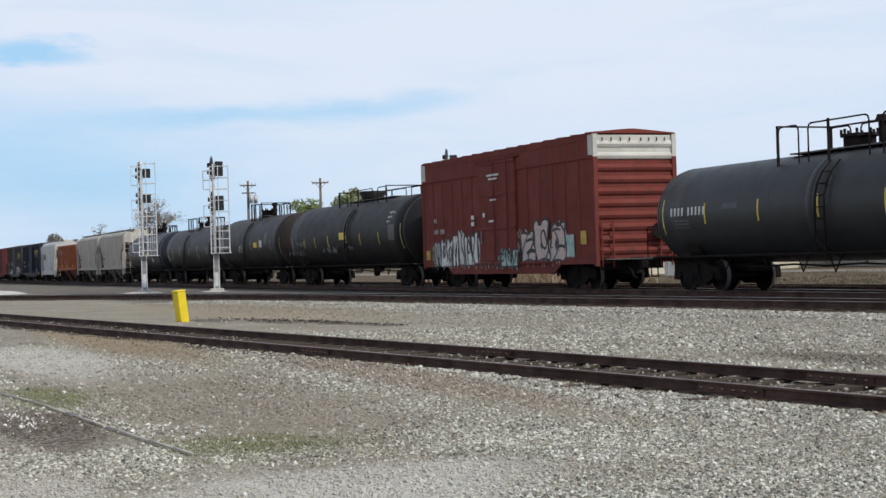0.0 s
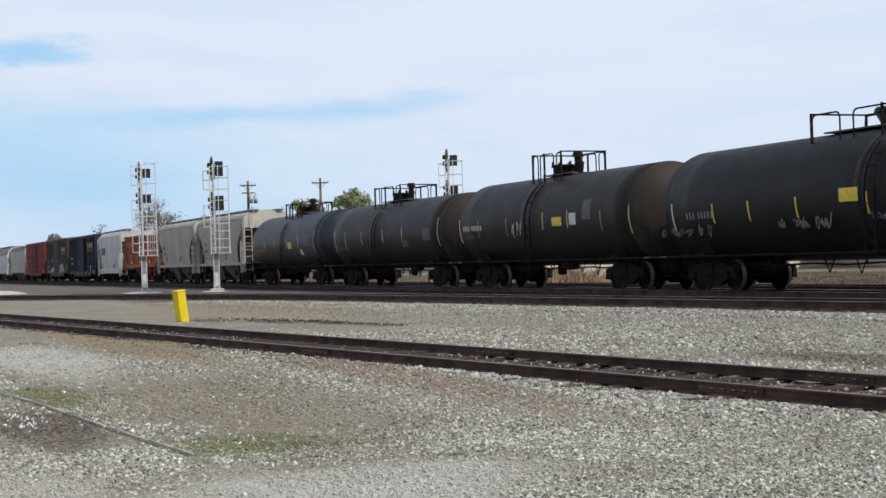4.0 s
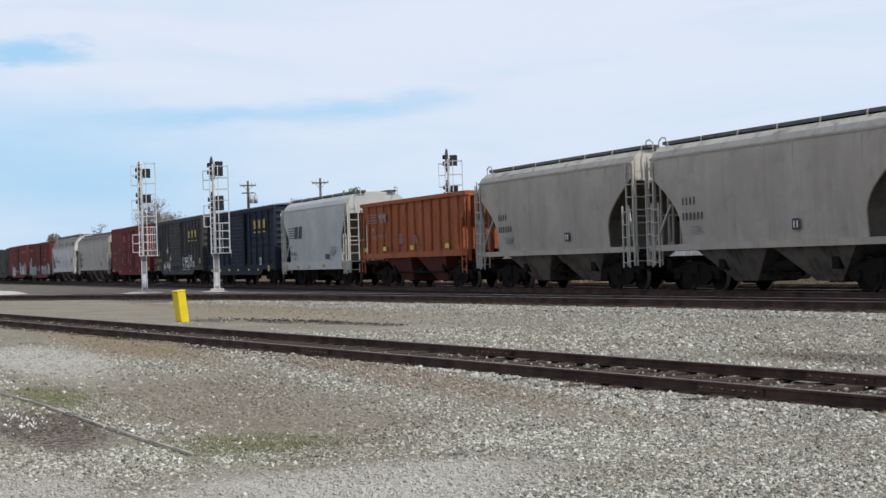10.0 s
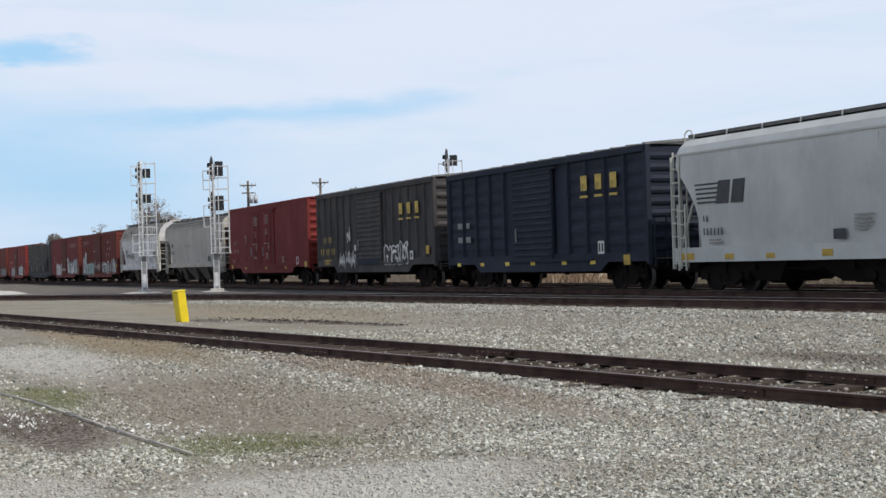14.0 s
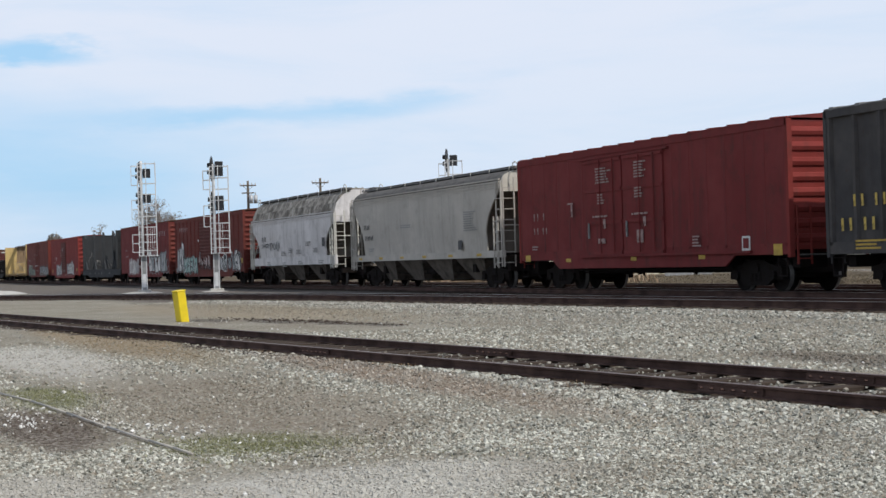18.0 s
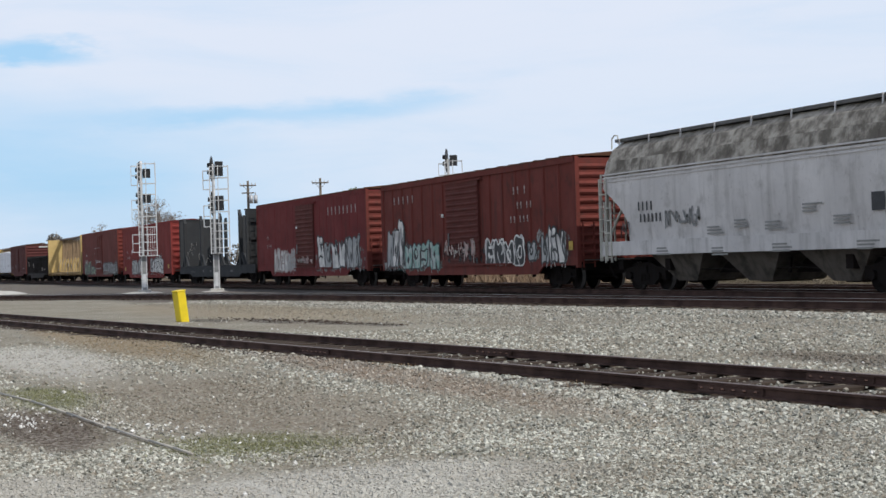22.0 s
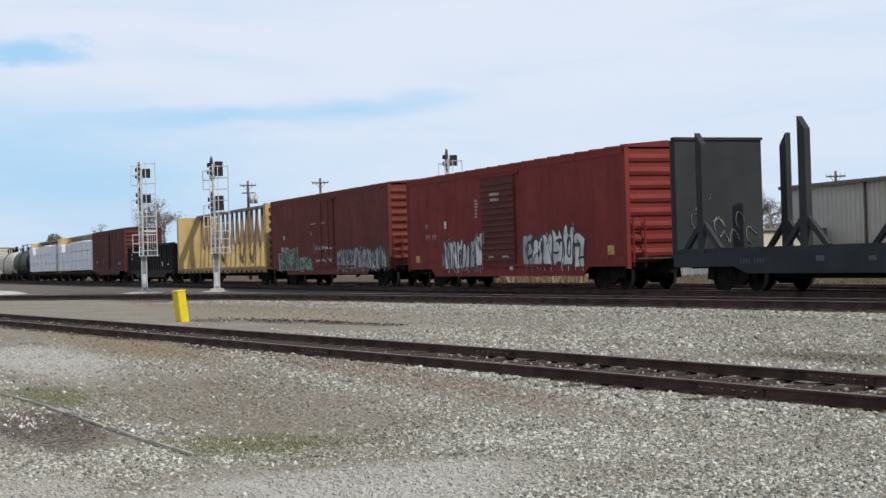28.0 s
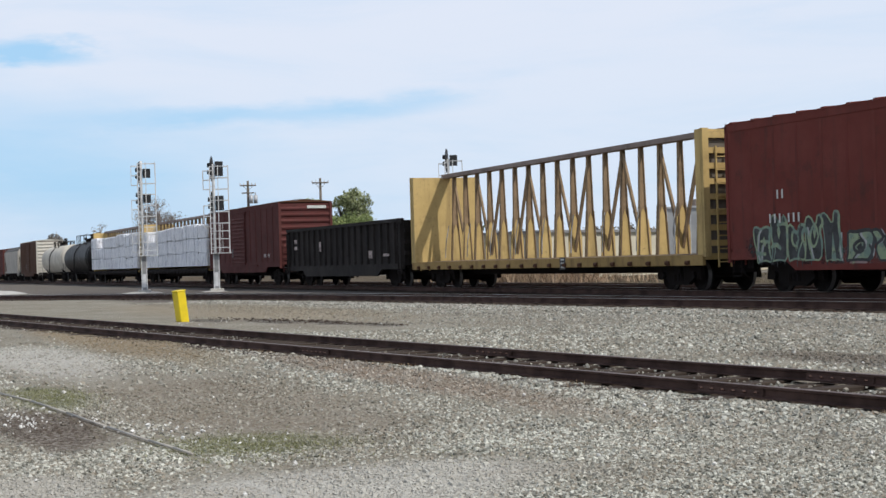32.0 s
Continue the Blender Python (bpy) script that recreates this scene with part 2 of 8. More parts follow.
M = dict(
    ground=ground_mat(),
    gravel=stone_mat("gravel", (0.10, 0.103, 0.085), (0.82, 0.81, 0.71), (0.35, 0.305, 0.24), 0.88),
    ballast=stone_mat("ballast", (0.14, 0.142, 0.122), (0.66, 0.65, 0.575), (0.34, 0.30, 0.245), 0.7),
    white_stone=stone_mat("white_stone", (0.66, 0.645, 0.61), (0.84, 0.83, 0.80), (0.74, 0.71, 0.66), 0.0),
    dark_stone=stone_mat("dark_stone", (0.04, 0.031, 0.026), (0.10, 0.078, 0.06), (0.085, 0.05, 0.035), 0.0),
    rail=plain("rail_steel", (0.100, 0.059, 0.048), 0.8, 0.0, 0.45, 2.5, 0.4, (0.048, 0.028, 0.022), spec=0.15),
    rail_top=plain("worn_railhead", (0.165, 0.125, 0.112), 0.6, 0.15, 0.35, 4),
    bright_rail=plain("polished_railhead", (0.62, 0.60, 0.58), 0.3, 0.85, 0.2, 4),
    tie=plain("creosoted_wood", (0.045, 0.033, 0.026), 0.9, 0, 0.5, 3, 0.6, (0.075, 0.058, 0.045), spec=0.15),
    yellow_post=plain("yellow_post_paint", (0.80, 0.60, 0.015), 0.5, 0, 0.15, 3),
    galv=plain("galvanised_steel", (0.66, 0.665, 0.66), 0.5, 0.1, 0.2, 3),
    dull_galv=plain("dull_galvanised_steel", (0.30, 0.30, 0.30), 0.55, 0.1, 0.35, 3),
    chord=paint("grey_brown_chord_paint", (0.25, 0.20, 0.175), 0.4, 0.5),
    black_signal=plain("black_signal_paint", (0.018, 0.018, 0.02), 0.55, 0, 0.3, 5),
    concrete=plain("pale_concrete", (0.52, 0.50, 0.46), 0.9, 0, 0.25, 2, 0.5),
    pole=plain("weathered_pole_wood", (0.17, 0.14, 0.11), 0.85, 0, 0.35, 2),
    transformer=plain("transformer_grey", (0.45, 0.46, 0.47), 0.5, 0.2, 0.2, 3),
    hose=plain("dusty_pipe", (0.46, 0.425, 0.37), 0.75, 0, 0.3, 3),
    bark=plain("bark", (0.13, 0.105, 0.085), 0.9, 0, 0.4, 2, 0.7),
    leaf=leaf_mat("young_leaves", (0.14, 0.165, 0.075), (0.29, 0.315, 0.155)),
    leaf_bright=leaf_mat("bright_leaves", (0.13, 0.17, 0.055), (0.25, 0.30, 0.10)),
    leaf_dark=leaf_mat("evergreen_leaves", (0.05, 0.065, 0.04), (0.10, 0.12, 0.07)),
    twig=leaf_mat("bare_twigs", (0.16, 0.135, 0.115), (0.28, 0.245, 0.215)),
    far_wood=leaf_mat("far_woods", (0.13, 0.115, 0.095), (0.22, 0.195, 0.16)),
    grass=leaf_mat("short_grass", (0.13, 0.135, 0.055), (0.25, 0.25, 0.115)),
    weeds=leaf_mat("dead_weeds", (0.17, 0.105, 0.06), (0.34, 0.25, 0.16)),
    straw=leaf_mat("dry_straw", (0.10, 0.08, 0.05), (0.20, 0.16, 0.10)),
    shed=plain("beige_sheet_steel", (0.42, 0.39, 0.33), 0.6, 0.0, 0.12, 0.6),
    shed_trim=plain("brown_trim", (0.13, 0.10, 0.08), 0.6, 0, 0.2, 2),
    shed_roof=plain("grey_sheet_roof", (0.30, 0.30, 0.30), 0.5, 0.3, 0.2, 1),
    cream=plain("cream_wall", (0.58, 0.54, 0.42), 0.8, 0, 0.15, 0.7),
    grey_shed=plain("pale_grey_sheet", (0.40, 0.405, 0.40), 0.55, 0.1, 0.2, 1),
    # rolling stock
    iron=plain("dark_truck_iron", (0.018, 0.0155, 0.0148), 0.9, 0.0, 0.5, 4, 0.5, (0.018, 0.014, 0.012), spec=0.06),
    under=plain("grimy_underframe", (0.020, 0.017, 0.0163), 0.9, 0, 0.5, 3, 0.4, (0.022, 0.017, 0.015), spec=0.06),
    tread=plain("worn_wheel_tread", (0.10, 0.093, 0.088), 0.45, 0.4, 0.4, 6),
    tank_grey=paint("charcoal_tank_paint", (0.022, 0.023, 0.024), 0.06, 0.4, 0.42, dirt_col=(0.020, 0.0165, 0.0145), spec=0.30),
    tank_black=paint("black_tank_paint", (0.0105, 0.010, 0.010), 0.12, 0.5, 0.48, dirt_col=(0.019, 0.0165, 0.015), spec=0.17),
    tank_brown=paint("sooty_tank_paint", (0.015, 0.0127, 0.0118), 0.2, 0.6, 0.46, dirt_col=(0.031, 0.024, 0.0205), spec=0.17),
    tank_dust=paint("dusty_tank_end_paint", (0.034, 0.027, 0.023), 0.3, 0.6, 0.6, dirt_col=(0.06, 0.046, 0.036), spec=0.12),
    tank_blue=paint("blue_black_tank_paint", (0.010, 0.0125, 0.021), 0.05, 0.35, 0.45, dirt_col=(0.017, 0.0165, 0.019), spec=0.42),
    oxide=paint("red_oxide_paint", (0.162, 0.039, 0.030), 0.3, 0.5),
    bright_red=paint("bright_red_paint", (0.20, 0.034, 0.029), 0.3, 0.4),
    dull_red=paint("dull_red_paint", (0.160, 0.030, 0.029), 0.3, 0.5),
    brown_red=paint("brown_red_paint", (0.150, 0.038, 0.030), 0.35, 0.6),
    dark_brown=paint("dark_brown_paint", (0.098, 0.032, 0.029), 0.25, 0.45),
    rust_brown=paint("rusty_brown_paint", (0.087, 0.041, 0.025), 0.6, 0.4),
    door_red=paint("brown_door_paint", (0.112, 0.034, 0.028), 0.3, 0.4),
    orange=paint("orange_rust_paint", (0.37, 0.112, 0.050), 0.85, 0.65, fade=(0.40, 0.135, 0.065), dirt_col=(0.15, 0.055, 0.032), rust_col=(0.11, 0.035, 0.02)),
    navy=paint("navy_paint", (0.026, 0.031, 0.047), 0.12, 0.35),
    slate=paint("faded_slate_paint", (0.060, 0.057, 0.058), 0.35, 0.5, fade=(0.105, 0.095, 0.088)),
    grey_hop=paint("warm_grey_paint", (0.385, 0.342, 0.298), 0.25, 0.28, dirt_col=(0.13, 0.115, 0.10)),
    pale_hop=paint("pale_grey_paint", (0.48, 0.485, 0.465), 0.08, 0.14, dirt_col=(0.2, 0.19, 0.175)),
    mid_hop=paint("dusty_grey_paint", (0.43, 0.40, 0.355), 0.15, 0.28, dirt_col=(0.15, 0.14, 0.125)),
    white_hop=paint("dirty_white_paint", (0.60, 0.575, 0.56), 0.35, 0.45, dirt_col=(0.16, 0.145, 0.125)),
    tan_hop=paint("tan_paint", (0.58, 0.54, 0.46), 0.3, 0.35, dirt_col=(0.25, 0.2, 0.15)),
    roof_dirt=paint("sooty_roof_paint", (0.125, 0.118, 0.109), 0.4, 0.85, dirt_col=(0.035, 0.032, 0.03)),
    streaked_roof=paint("streaked_white_roof_paint", (0.44, 0.415, 0.37), 0.3, 0.95, dirt_col=(0.06, 0.052, 0.046)),
    grey_roof=paint("dusty_grey_roof_paint", (0.36, 0.345, 0.315), 0.2, 0.5, dirt_col=(0.15, 0.14, 0.125)),
    soot_roof=paint("soot_streaked_roof_paint", (0.44, 0.40, 0.34), 0.4, 1.0, dirt_col=(0.055, 0.045, 0.035), cover=0.13),
    # grime on slope sheets; on centerbeam bulkheads it paints in the pockets' shade
    sheet_dirt_shade=paint("grimy_shaded_sheet_paint", (0.15, 0.132, 0.11), 0.4, 0.6),
    chute_dirt=paint("grimy_chute_paint", (0.125, 0.108, 0.092), 0.4, 0.8, dirt_col=(0.02, 0.017, 0.015), cover=0.06),
    galv_roof=paint("weathered_zinc_roof", (0.212, 0.206, 0.200), 0.4, 0.55),
    cream_end=paint("cream_end_paint", (0.50, 0.475, 0.415), 0.3, 0.3, dirt_col=(0.25, 0.2, 0.14)),
    white_end=paint("white_end_paint", (0.517, 0.502, 0.445), 0.2, 0.25, dirt_col=(0.3, 0.25, 0.2)),
    black_car=paint("black_car_paint", (0.020, 0.0175, 0.0165), 0.2, 0.4, fade=(0.042, 0.036, 0.033)),
    flat_grey=paint("flatcar_grey_paint", (0.036, 0.038, 0.040), 0.2, 0.35),
    yellow_car=paint("yellow_car_paint", (0.50, 0.36, 0.15), 0.4, 0.55, dirt_col=(0.14, 0.10, 0.06), rust_col=(0.14, 0.06, 0.025)),
    # car yellow darkened for grime and for the shade on the truss, both in the colour
    truss=paint("grimy_shaded_truss_paint", (0.27, 0.19, 0.115), 0.5, 0.8, dirt_col=(0.075, 0.055, 0.04), cover=0.05),
    wrap_wrinkled=wrap_mat(),
    yellow_sill=paint("rusty_yellow_sill_paint", (0.32, 0.215, 0.085), 0.75, 0.6, dirt_col=(0.08, 0.055, 0.04)),
    walk=plain("walkway_grating", (0.12, 0.115, 0.108), 0.6, 0.3, 0.35, 4),
    # markings
    mark_yellow=plain("yellow_reflector", (0.75, 0.55, 0.04), 0.45, 0, 0.2, 6),
    mark_strip=plain("grimy_reflective_strip", (0.62, 0.49, 0.13), 0.5, 0, 0.35, 6),
    tag_dim=decal("grimy_grey_spray", (0.13, 0.13, 0.13), 0.5),
    tag_grey=decal("sprayed_grey", (0.34, 0.345, 0.34), 0.3, (0.48, 0.47, 0.45), 1.2),
    brown_earth=plain("rusty_brown_earth", (0.22, 0.138, 0.085), 0.95, 0, 0.4, 0.6, 0.6, (0.16, 0.11, 0.07), 0.1),
    mark_white=plain("white_reflector", (0.66, 0.66, 0.62), 0.5, 0, 0.25, 6),
    mark_grey=plain("dulled_stencil", (0.22, 0.22, 0.215), 0.6, 0, 0.3, 6),
    mark_dim=plain("sooty_stencil", (0.085, 0.085, 0.085), 0.6, 0, 0.35, 6),
    mark_faint=plain("faint_stencil", (0.30, 0.295, 0.28), 0.6, 0, 0.3, 6),
    mark_dark=plain("dark_stencil", (0.035, 0.036, 0.04), 0.6, 0, 0.3, 6),
    mark_gold=decal("worn_gold_stencil", (0.55, 0.36, 0.05), 0.25),
    emblem_yellow=decal("worn_yellow_lettering", (0.60, 0.42, 0.08), 0.4),
    worn_white=decal("worn_white_lettering", (0.46, 0.37, 0.34), 0.5),
    worn_pink=decal("dulled_pinkish_lettering", (0.34, 0.22, 0.20), 0.5),
    tag_white=decal("sprayed_white", (0.80, 0.77, 0.72), 0.30, (0.50, 0.48, 0.46), 1.2),
    tag_dark=decal("sprayed_black", (0.022, 0.021, 0.022), 0.25, (0.05, 0.05, 0.05)),
    tag_teal=decal("sprayed_teal", (0.24, 0.42, 0.36), 0.4, (0.48, 0.54, 0.50)),
    tag_pink=decal("sprayed_pink", (0.62, 0.43, 0.39), 0.4, (0.45, 0.42, 0.38)),
    tag_green=decal("sprayed_green", (0.30, 0.37, 0.22), 0.4, (0.16, 0.24, 0.2)),
    primer=decal("patched_primer", (0.09, 0.075, 0.07), 0.3),
)

for key, tone in (("tag_white", (0.33, 0.31, 0.29)), ("tag_teal", (0.17, 0.27, 0.235)), ("tag_pink", (0.40, 0.27, 0.25)), ("tag_green", (0.26, 0.31, 0.20)), ("tag_dark", (0.03, 0.028, 0.028)), ("mark_grey", (0.22, 0.21, 0.205))):
    M["haze_" + key] = decal("faded_" + key.split("_")[1] + "_overspray", tone, 0.8, tuple(q * 0.7 for q in tone), 1.1)

# ---------------------------------------------------------------- mesh tools


def part(name, bm, material, parent, label="", smooth=False):
    """Links a bmesh as one mesh object under a thing or a part."""
    me = bpy.data.meshes.new(name)
    bm.to_mesh(me)
    bm.free()
    me.materials.append(material)
    if smooth:
        me.polygons.foreach_set("use_smooth", [True] * len(me.polygons))
    ob = new(name, me)
    ob.parent = parent
    return tagged(ob, label)


def again(name, ob, m, parent):
    """Another part on the same mesh."""
    o = new(name, ob.data)
    o.parent = parent
    o.matrix_basis = m
    return o


def box(bm, x0, x1, y0, y1, z0, z1):
    v = [bm.verts.new(p) for p in ((x0, y0, z0), (x1, y0, z0), (x1, y1, z0), (x0, y1, z0), (x0, y0, z1), (x1, y0, z1), (x1, y1, z1), (x0, y1, z1))]
    for f in ((3, 2, 1, 0), (4, 5, 6, 7), (0, 1, 5, 4), (1, 2, 6, 5), (2, 3, 7, 6), (3, 0, 4, 7)):
        bm.faces.new([v[i] for i in f])
    return bm


def soft_box(bm, x0, x1, y0, y1, z0, z1, c=0.02):
    """A box with chamfered vertical and top edges."""
    ring = lambda d, z: [bm.verts.new(p) for p in ((x0 + d, y0, z), (x1 - d, y0, z), (x1, y0 + d, z), (x1, y1 - d, z), (x1 - d, y1, z), (x0 + d, y1, z), (x0, y1 - d, z), (x0, y0 + d, z))]
    cap = lambda d, z: [bm.verts.new(p) for p in ((x0 + 2 * d, y0 + d, z), (x1 - 2 * d, y0 + d, z), (x1 - d, y0 + 2 * d, z), (x1 - d, y1 - 2 * d, z), (x1 - 2 * d, y1 - d, z), (x0 + 2 * d, y1 - d, z), (x0 + d, y1 - 2 * d, z), (x0 + d, y0 + 2 * d, z))]
    a, b, t = ring(c, z0), ring(c, z1 - c), cap(c, z1)
    bm.faces.new(a[::-1])
    bm.faces.new(t)
    for r, s in ((a, b), (b, t)):
        for i in range(8):
            bm.faces.new((r[i], r[(i + 1) % 8], s[(i + 1) % 8], s[i]))
    return bm


def beam(bm, p, q, w, h=None, up=(0, 0, 1)):
    """A square bar from p to q."""
    p, q, h = Vector(p), Vector(q), h or w
    d = (q - p).normalized()
    s = d.cross(Vector(up))
    s = d.cross(Vector((1, 0, 0))) if s.length < 1e-4 else s
    s.normalize()
    u = s.cross(d)
    v = [bm.verts.new(e + s * a * w / 2 + u * b * h / 2) for e in (p, q) for a, b in ((-1, -1), (1, -1), (1, 1), (-1, 1))]
    for f in ((0, 1, 2, 3), (7, 6, 5, 4), (1, 0, 4, 5), (2, 1, 5, 6), (3, 2, 6, 7), (0, 3, 7, 4)):
        bm.faces.new([v[i] for i in f])
    return bm


def tube(bm, p, q, r, n=8, r2=None):
    p, q = Vector(p), Vector(q)
    d = (q - p).normalized()
    s = d.cross(Vector((0, 0, 1)) if abs(d.z) < 0.95 else Vector((1, 0, 0))).normalized()
    u = s.cross(d)
    rings = []
    for e, rr in ((p, r), (q, r if r2 is None else r2)):
        rings.append([bm.verts.new(e + (s * math.cos(2 * math.pi * i / n) + u * math.sin(2 * math.pi * i / n)) * rr) for i in range(n)])
    for i in range(n):
        bm.faces.new((rings[0][i], rings[0][(i + 1) % n], rings[1][(i + 1) % n], rings[1][i]))
    bm.faces.new(rings[0][::-1])
    bm.faces.new(rings[1])
    return bm


def prism_y(bm, pts, y0, y1):
    """A polygon of (x, z), swept from y0 to y1."""
    a = [bm.verts.new((x, y0, z)) for x, z in pts]
    b = [bm.verts.new((x, y1, z)) for x, z in pts]
    return sides(bm, a, b)


def prism_x(bm, pts, x0, x1):
    """A polygon of (y, z), swept from x0 to x1."""
    a = [bm.verts.new((x0, y, z)) for y, z in pts]
    b = [bm.verts.new((x1, y, z)) for y, z in pts]
    return sides(bm, a, b)


def prism_z(bm, pts, z0, z1):
    a = [bm.verts.new((x, y, z0)) for x, y in pts]
    b = [bm.verts.new((x, y, z1)) for x, y in pts]
    return sides(bm, a, b)


def sides(bm, a, b):
    n = len(a)
    made = [bm.faces.new(a), bm.faces.new(b[::-1])]
    for i in range(n):
        made.append(bm.faces.new((a[i], b[i], b[(i + 1) % n], a[(i + 1) % n])))
    bmesh.ops.recalc_face_normals(bm, faces=made)
    return bm


def lathe_x(bm, profile, y, z, n=32):
    """A profile of (x, radius), turned round the line along x through (y, z)."""
    rings = []
    for x, r in profile:
        rings.append([bm.verts.new((x, y + r * math.sin(2 * math.pi * i / n), z + r * math.cos(2 * math.pi * i / n))) for i in range(n)])
    made = []
    for a, b in zip(rings, rings[1:]):
        for i in range(n):
            made.append(bm.faces.new((a[i], a[(i + 1) % n], b[(i + 1) % n], b[i])))
    made += [bm.faces.new(rings[0]), bm.faces.new(rings[-1])]
    bmesh.ops.recalc_face_normals(bm, faces=made)
    return bm


def pipe(bm, points, r, n=6):
    for p, q in zip(points, points[1:]):
        tube(bm, p, q, r, n)
    return bm


def B():
    return bmesh.new()


def thing(name, m, label, category, group="", kind=""):
    ob = new(name)
    ob.matrix_basis = m
    return tagged(ob, label, category, group, kind)


def soup(name, verts, faces, material, kind="stuff"):
    me = bpy.data.meshes.new(name)
    me.from_pydata(verts, [], faces)
    me.materials.append(material)
    ob = new(name, me)
    if kind:
        ob["kind"] = kind
    return ob

# ---------------------------------------------------------------- ground and tracks


def stretch_axis(lo, hi, step, far):
    inner = list(np.arange(lo, hi + step / 2, step))
    out, d = [], step
    a, b = lo, hi
    left, right = [], []
    while a > -far:
        d *= 1.45
        a -= d
        b += d
        left.append(a)
        right.append(b)
    return left[::-1] + inner + right


def mid_y(x):
    bend = max(0.0, -46.0 - x)
    return 21.86 + (x + 28.0) * 0.105 - bend * bend * 0.0046 if x < -20 else 22.7 - 0.0005 * (x - 0) ** 2


def ease(v):
    v = min(1.0, max(0.0, v))
    return v * v * (3 - 2 * v)


def ground_level(x, y):
    near = 1.0 if -75 < x < 5 and -4 < y < 24 else 0.0
    z = 0.012 * noise.noise((x * 0.9, y * 0.9, 0.3)) + 0.02 * noise.noise((x * 0.25, y * 0.25, 1.7))
    rise = min(1, max(0, (y - 18) / 6)) * 0.05
    dry = min(1, max(0, (y - 31) / 3))
    if near:
        off = abs(y - 4.923 - (x + 40.9) * 0.1205)
        z += 0.03 * ease((2.6 - off) / 1.2) * ease((off - 0.7) / 0.4) - 0.02 * ease((0.9 - off) / 0.4)     # ballast round the siding
        d = mid_y(x) - y
        z -= 0.065 * ease((7.0 - d) / 3.0)                                         # hollow before the yard track
        z += 0.035 * ease((d - 1.9) / 0.5) * ease((4.3 - d) / 0.35)                # its ballast shoulder
    return (z + 0.03) * near + (rise - 0.035) * (1 - dry) * (1 - near) + rise * near + dry * (0.05 + 0.12 * noise.noise((x * 0.12, y * 0.12, 4.0)))


xs = stretch_axis(-46, -4, 0.6, 3600)
ys = stretch_axis(-1, 33, 0.6, 3600)
verts = [(x, y, ground_level(x, y)) for y in ys for x in xs]
w = len(xs)
faces = [(j * w + i, j * w + i + 1, (j + 1) * w + i + 1, (j + 1) * w + i) for j in range(len(ys) - 1) for i in range(w - 1)]
ground = tagged(soup("ground", verts, faces, M["ground"], "structure"), "grey gravel yard with brown fines and dry grass beyond", "ground")

RAIL_PROFILE = ((-0.07, 0), (0.07, 0), (0.07, 0.012), (0.012, 0.03), (0.012, 0.125), (0.036, 0.14), (0.036, 0.172), (-0.036, 0.172), (-0.036, 0.14), (-0.012, 0.125), (-0.012, 0.03), (-0.07, 0.012))


def sweep(bm, path, profile, z):
    """A profile of (side, height) along a path of (x, y)."""
    rings = []
    for i, p in enumerate(path):
        a, b = Vector(path[max(0, i - 1)]), Vector(path[min(len(path) - 1, i + 1)])
        d = (b - a).normalized()
        s = Vector((-d.y, d.x))
        rings.append([bm.verts.new((p[0] + s.x * u, p[1] + s.y * u, z + h)) for u, h in profile])
    made = []
    for a, b in zip(rings, rings[1:]):
        for i in range(len(profile)):
            k = (i + 1) % len(profile)
            made.append(bm.faces.new((a[i], b[i], b[k], a[k])))
    made += [bm.faces.new(rings[0]), bm.faces.new(rings[-1])]
    bmesh.ops.recalc_face_normals(bm, faces=made)
    return bm


def offset(path, d):
    out = []
    for i, p in enumerate(path):
        a, b = Vector(path[max(0, i - 1)]), Vector(path[min(len(path) - 1, i + 1)])
        t = (b - a).normalized()
        out.append((p[0] - t.y * d, p[1] + t.x * d))
    return out


def walk_path(path, step):
    """Points and headings every step metres along a path."""
    left = 0.0
    for a, b in zip(path, path[1:]):
        a, b = Vector(a), Vector(b)
        d = (b - a).length
        s = left
        while s < d:
            p = a + (b - a) * (s / d)
            yield p.x, p.y, math.degrees(math.atan2(b.y - a.y, b.x - a.x))
            s += step
        left = s - d


tie_mesh = soft_box(B(), -0.115, 0.115, -1.3, 1.3, -0.16, 0.0, 0.012)


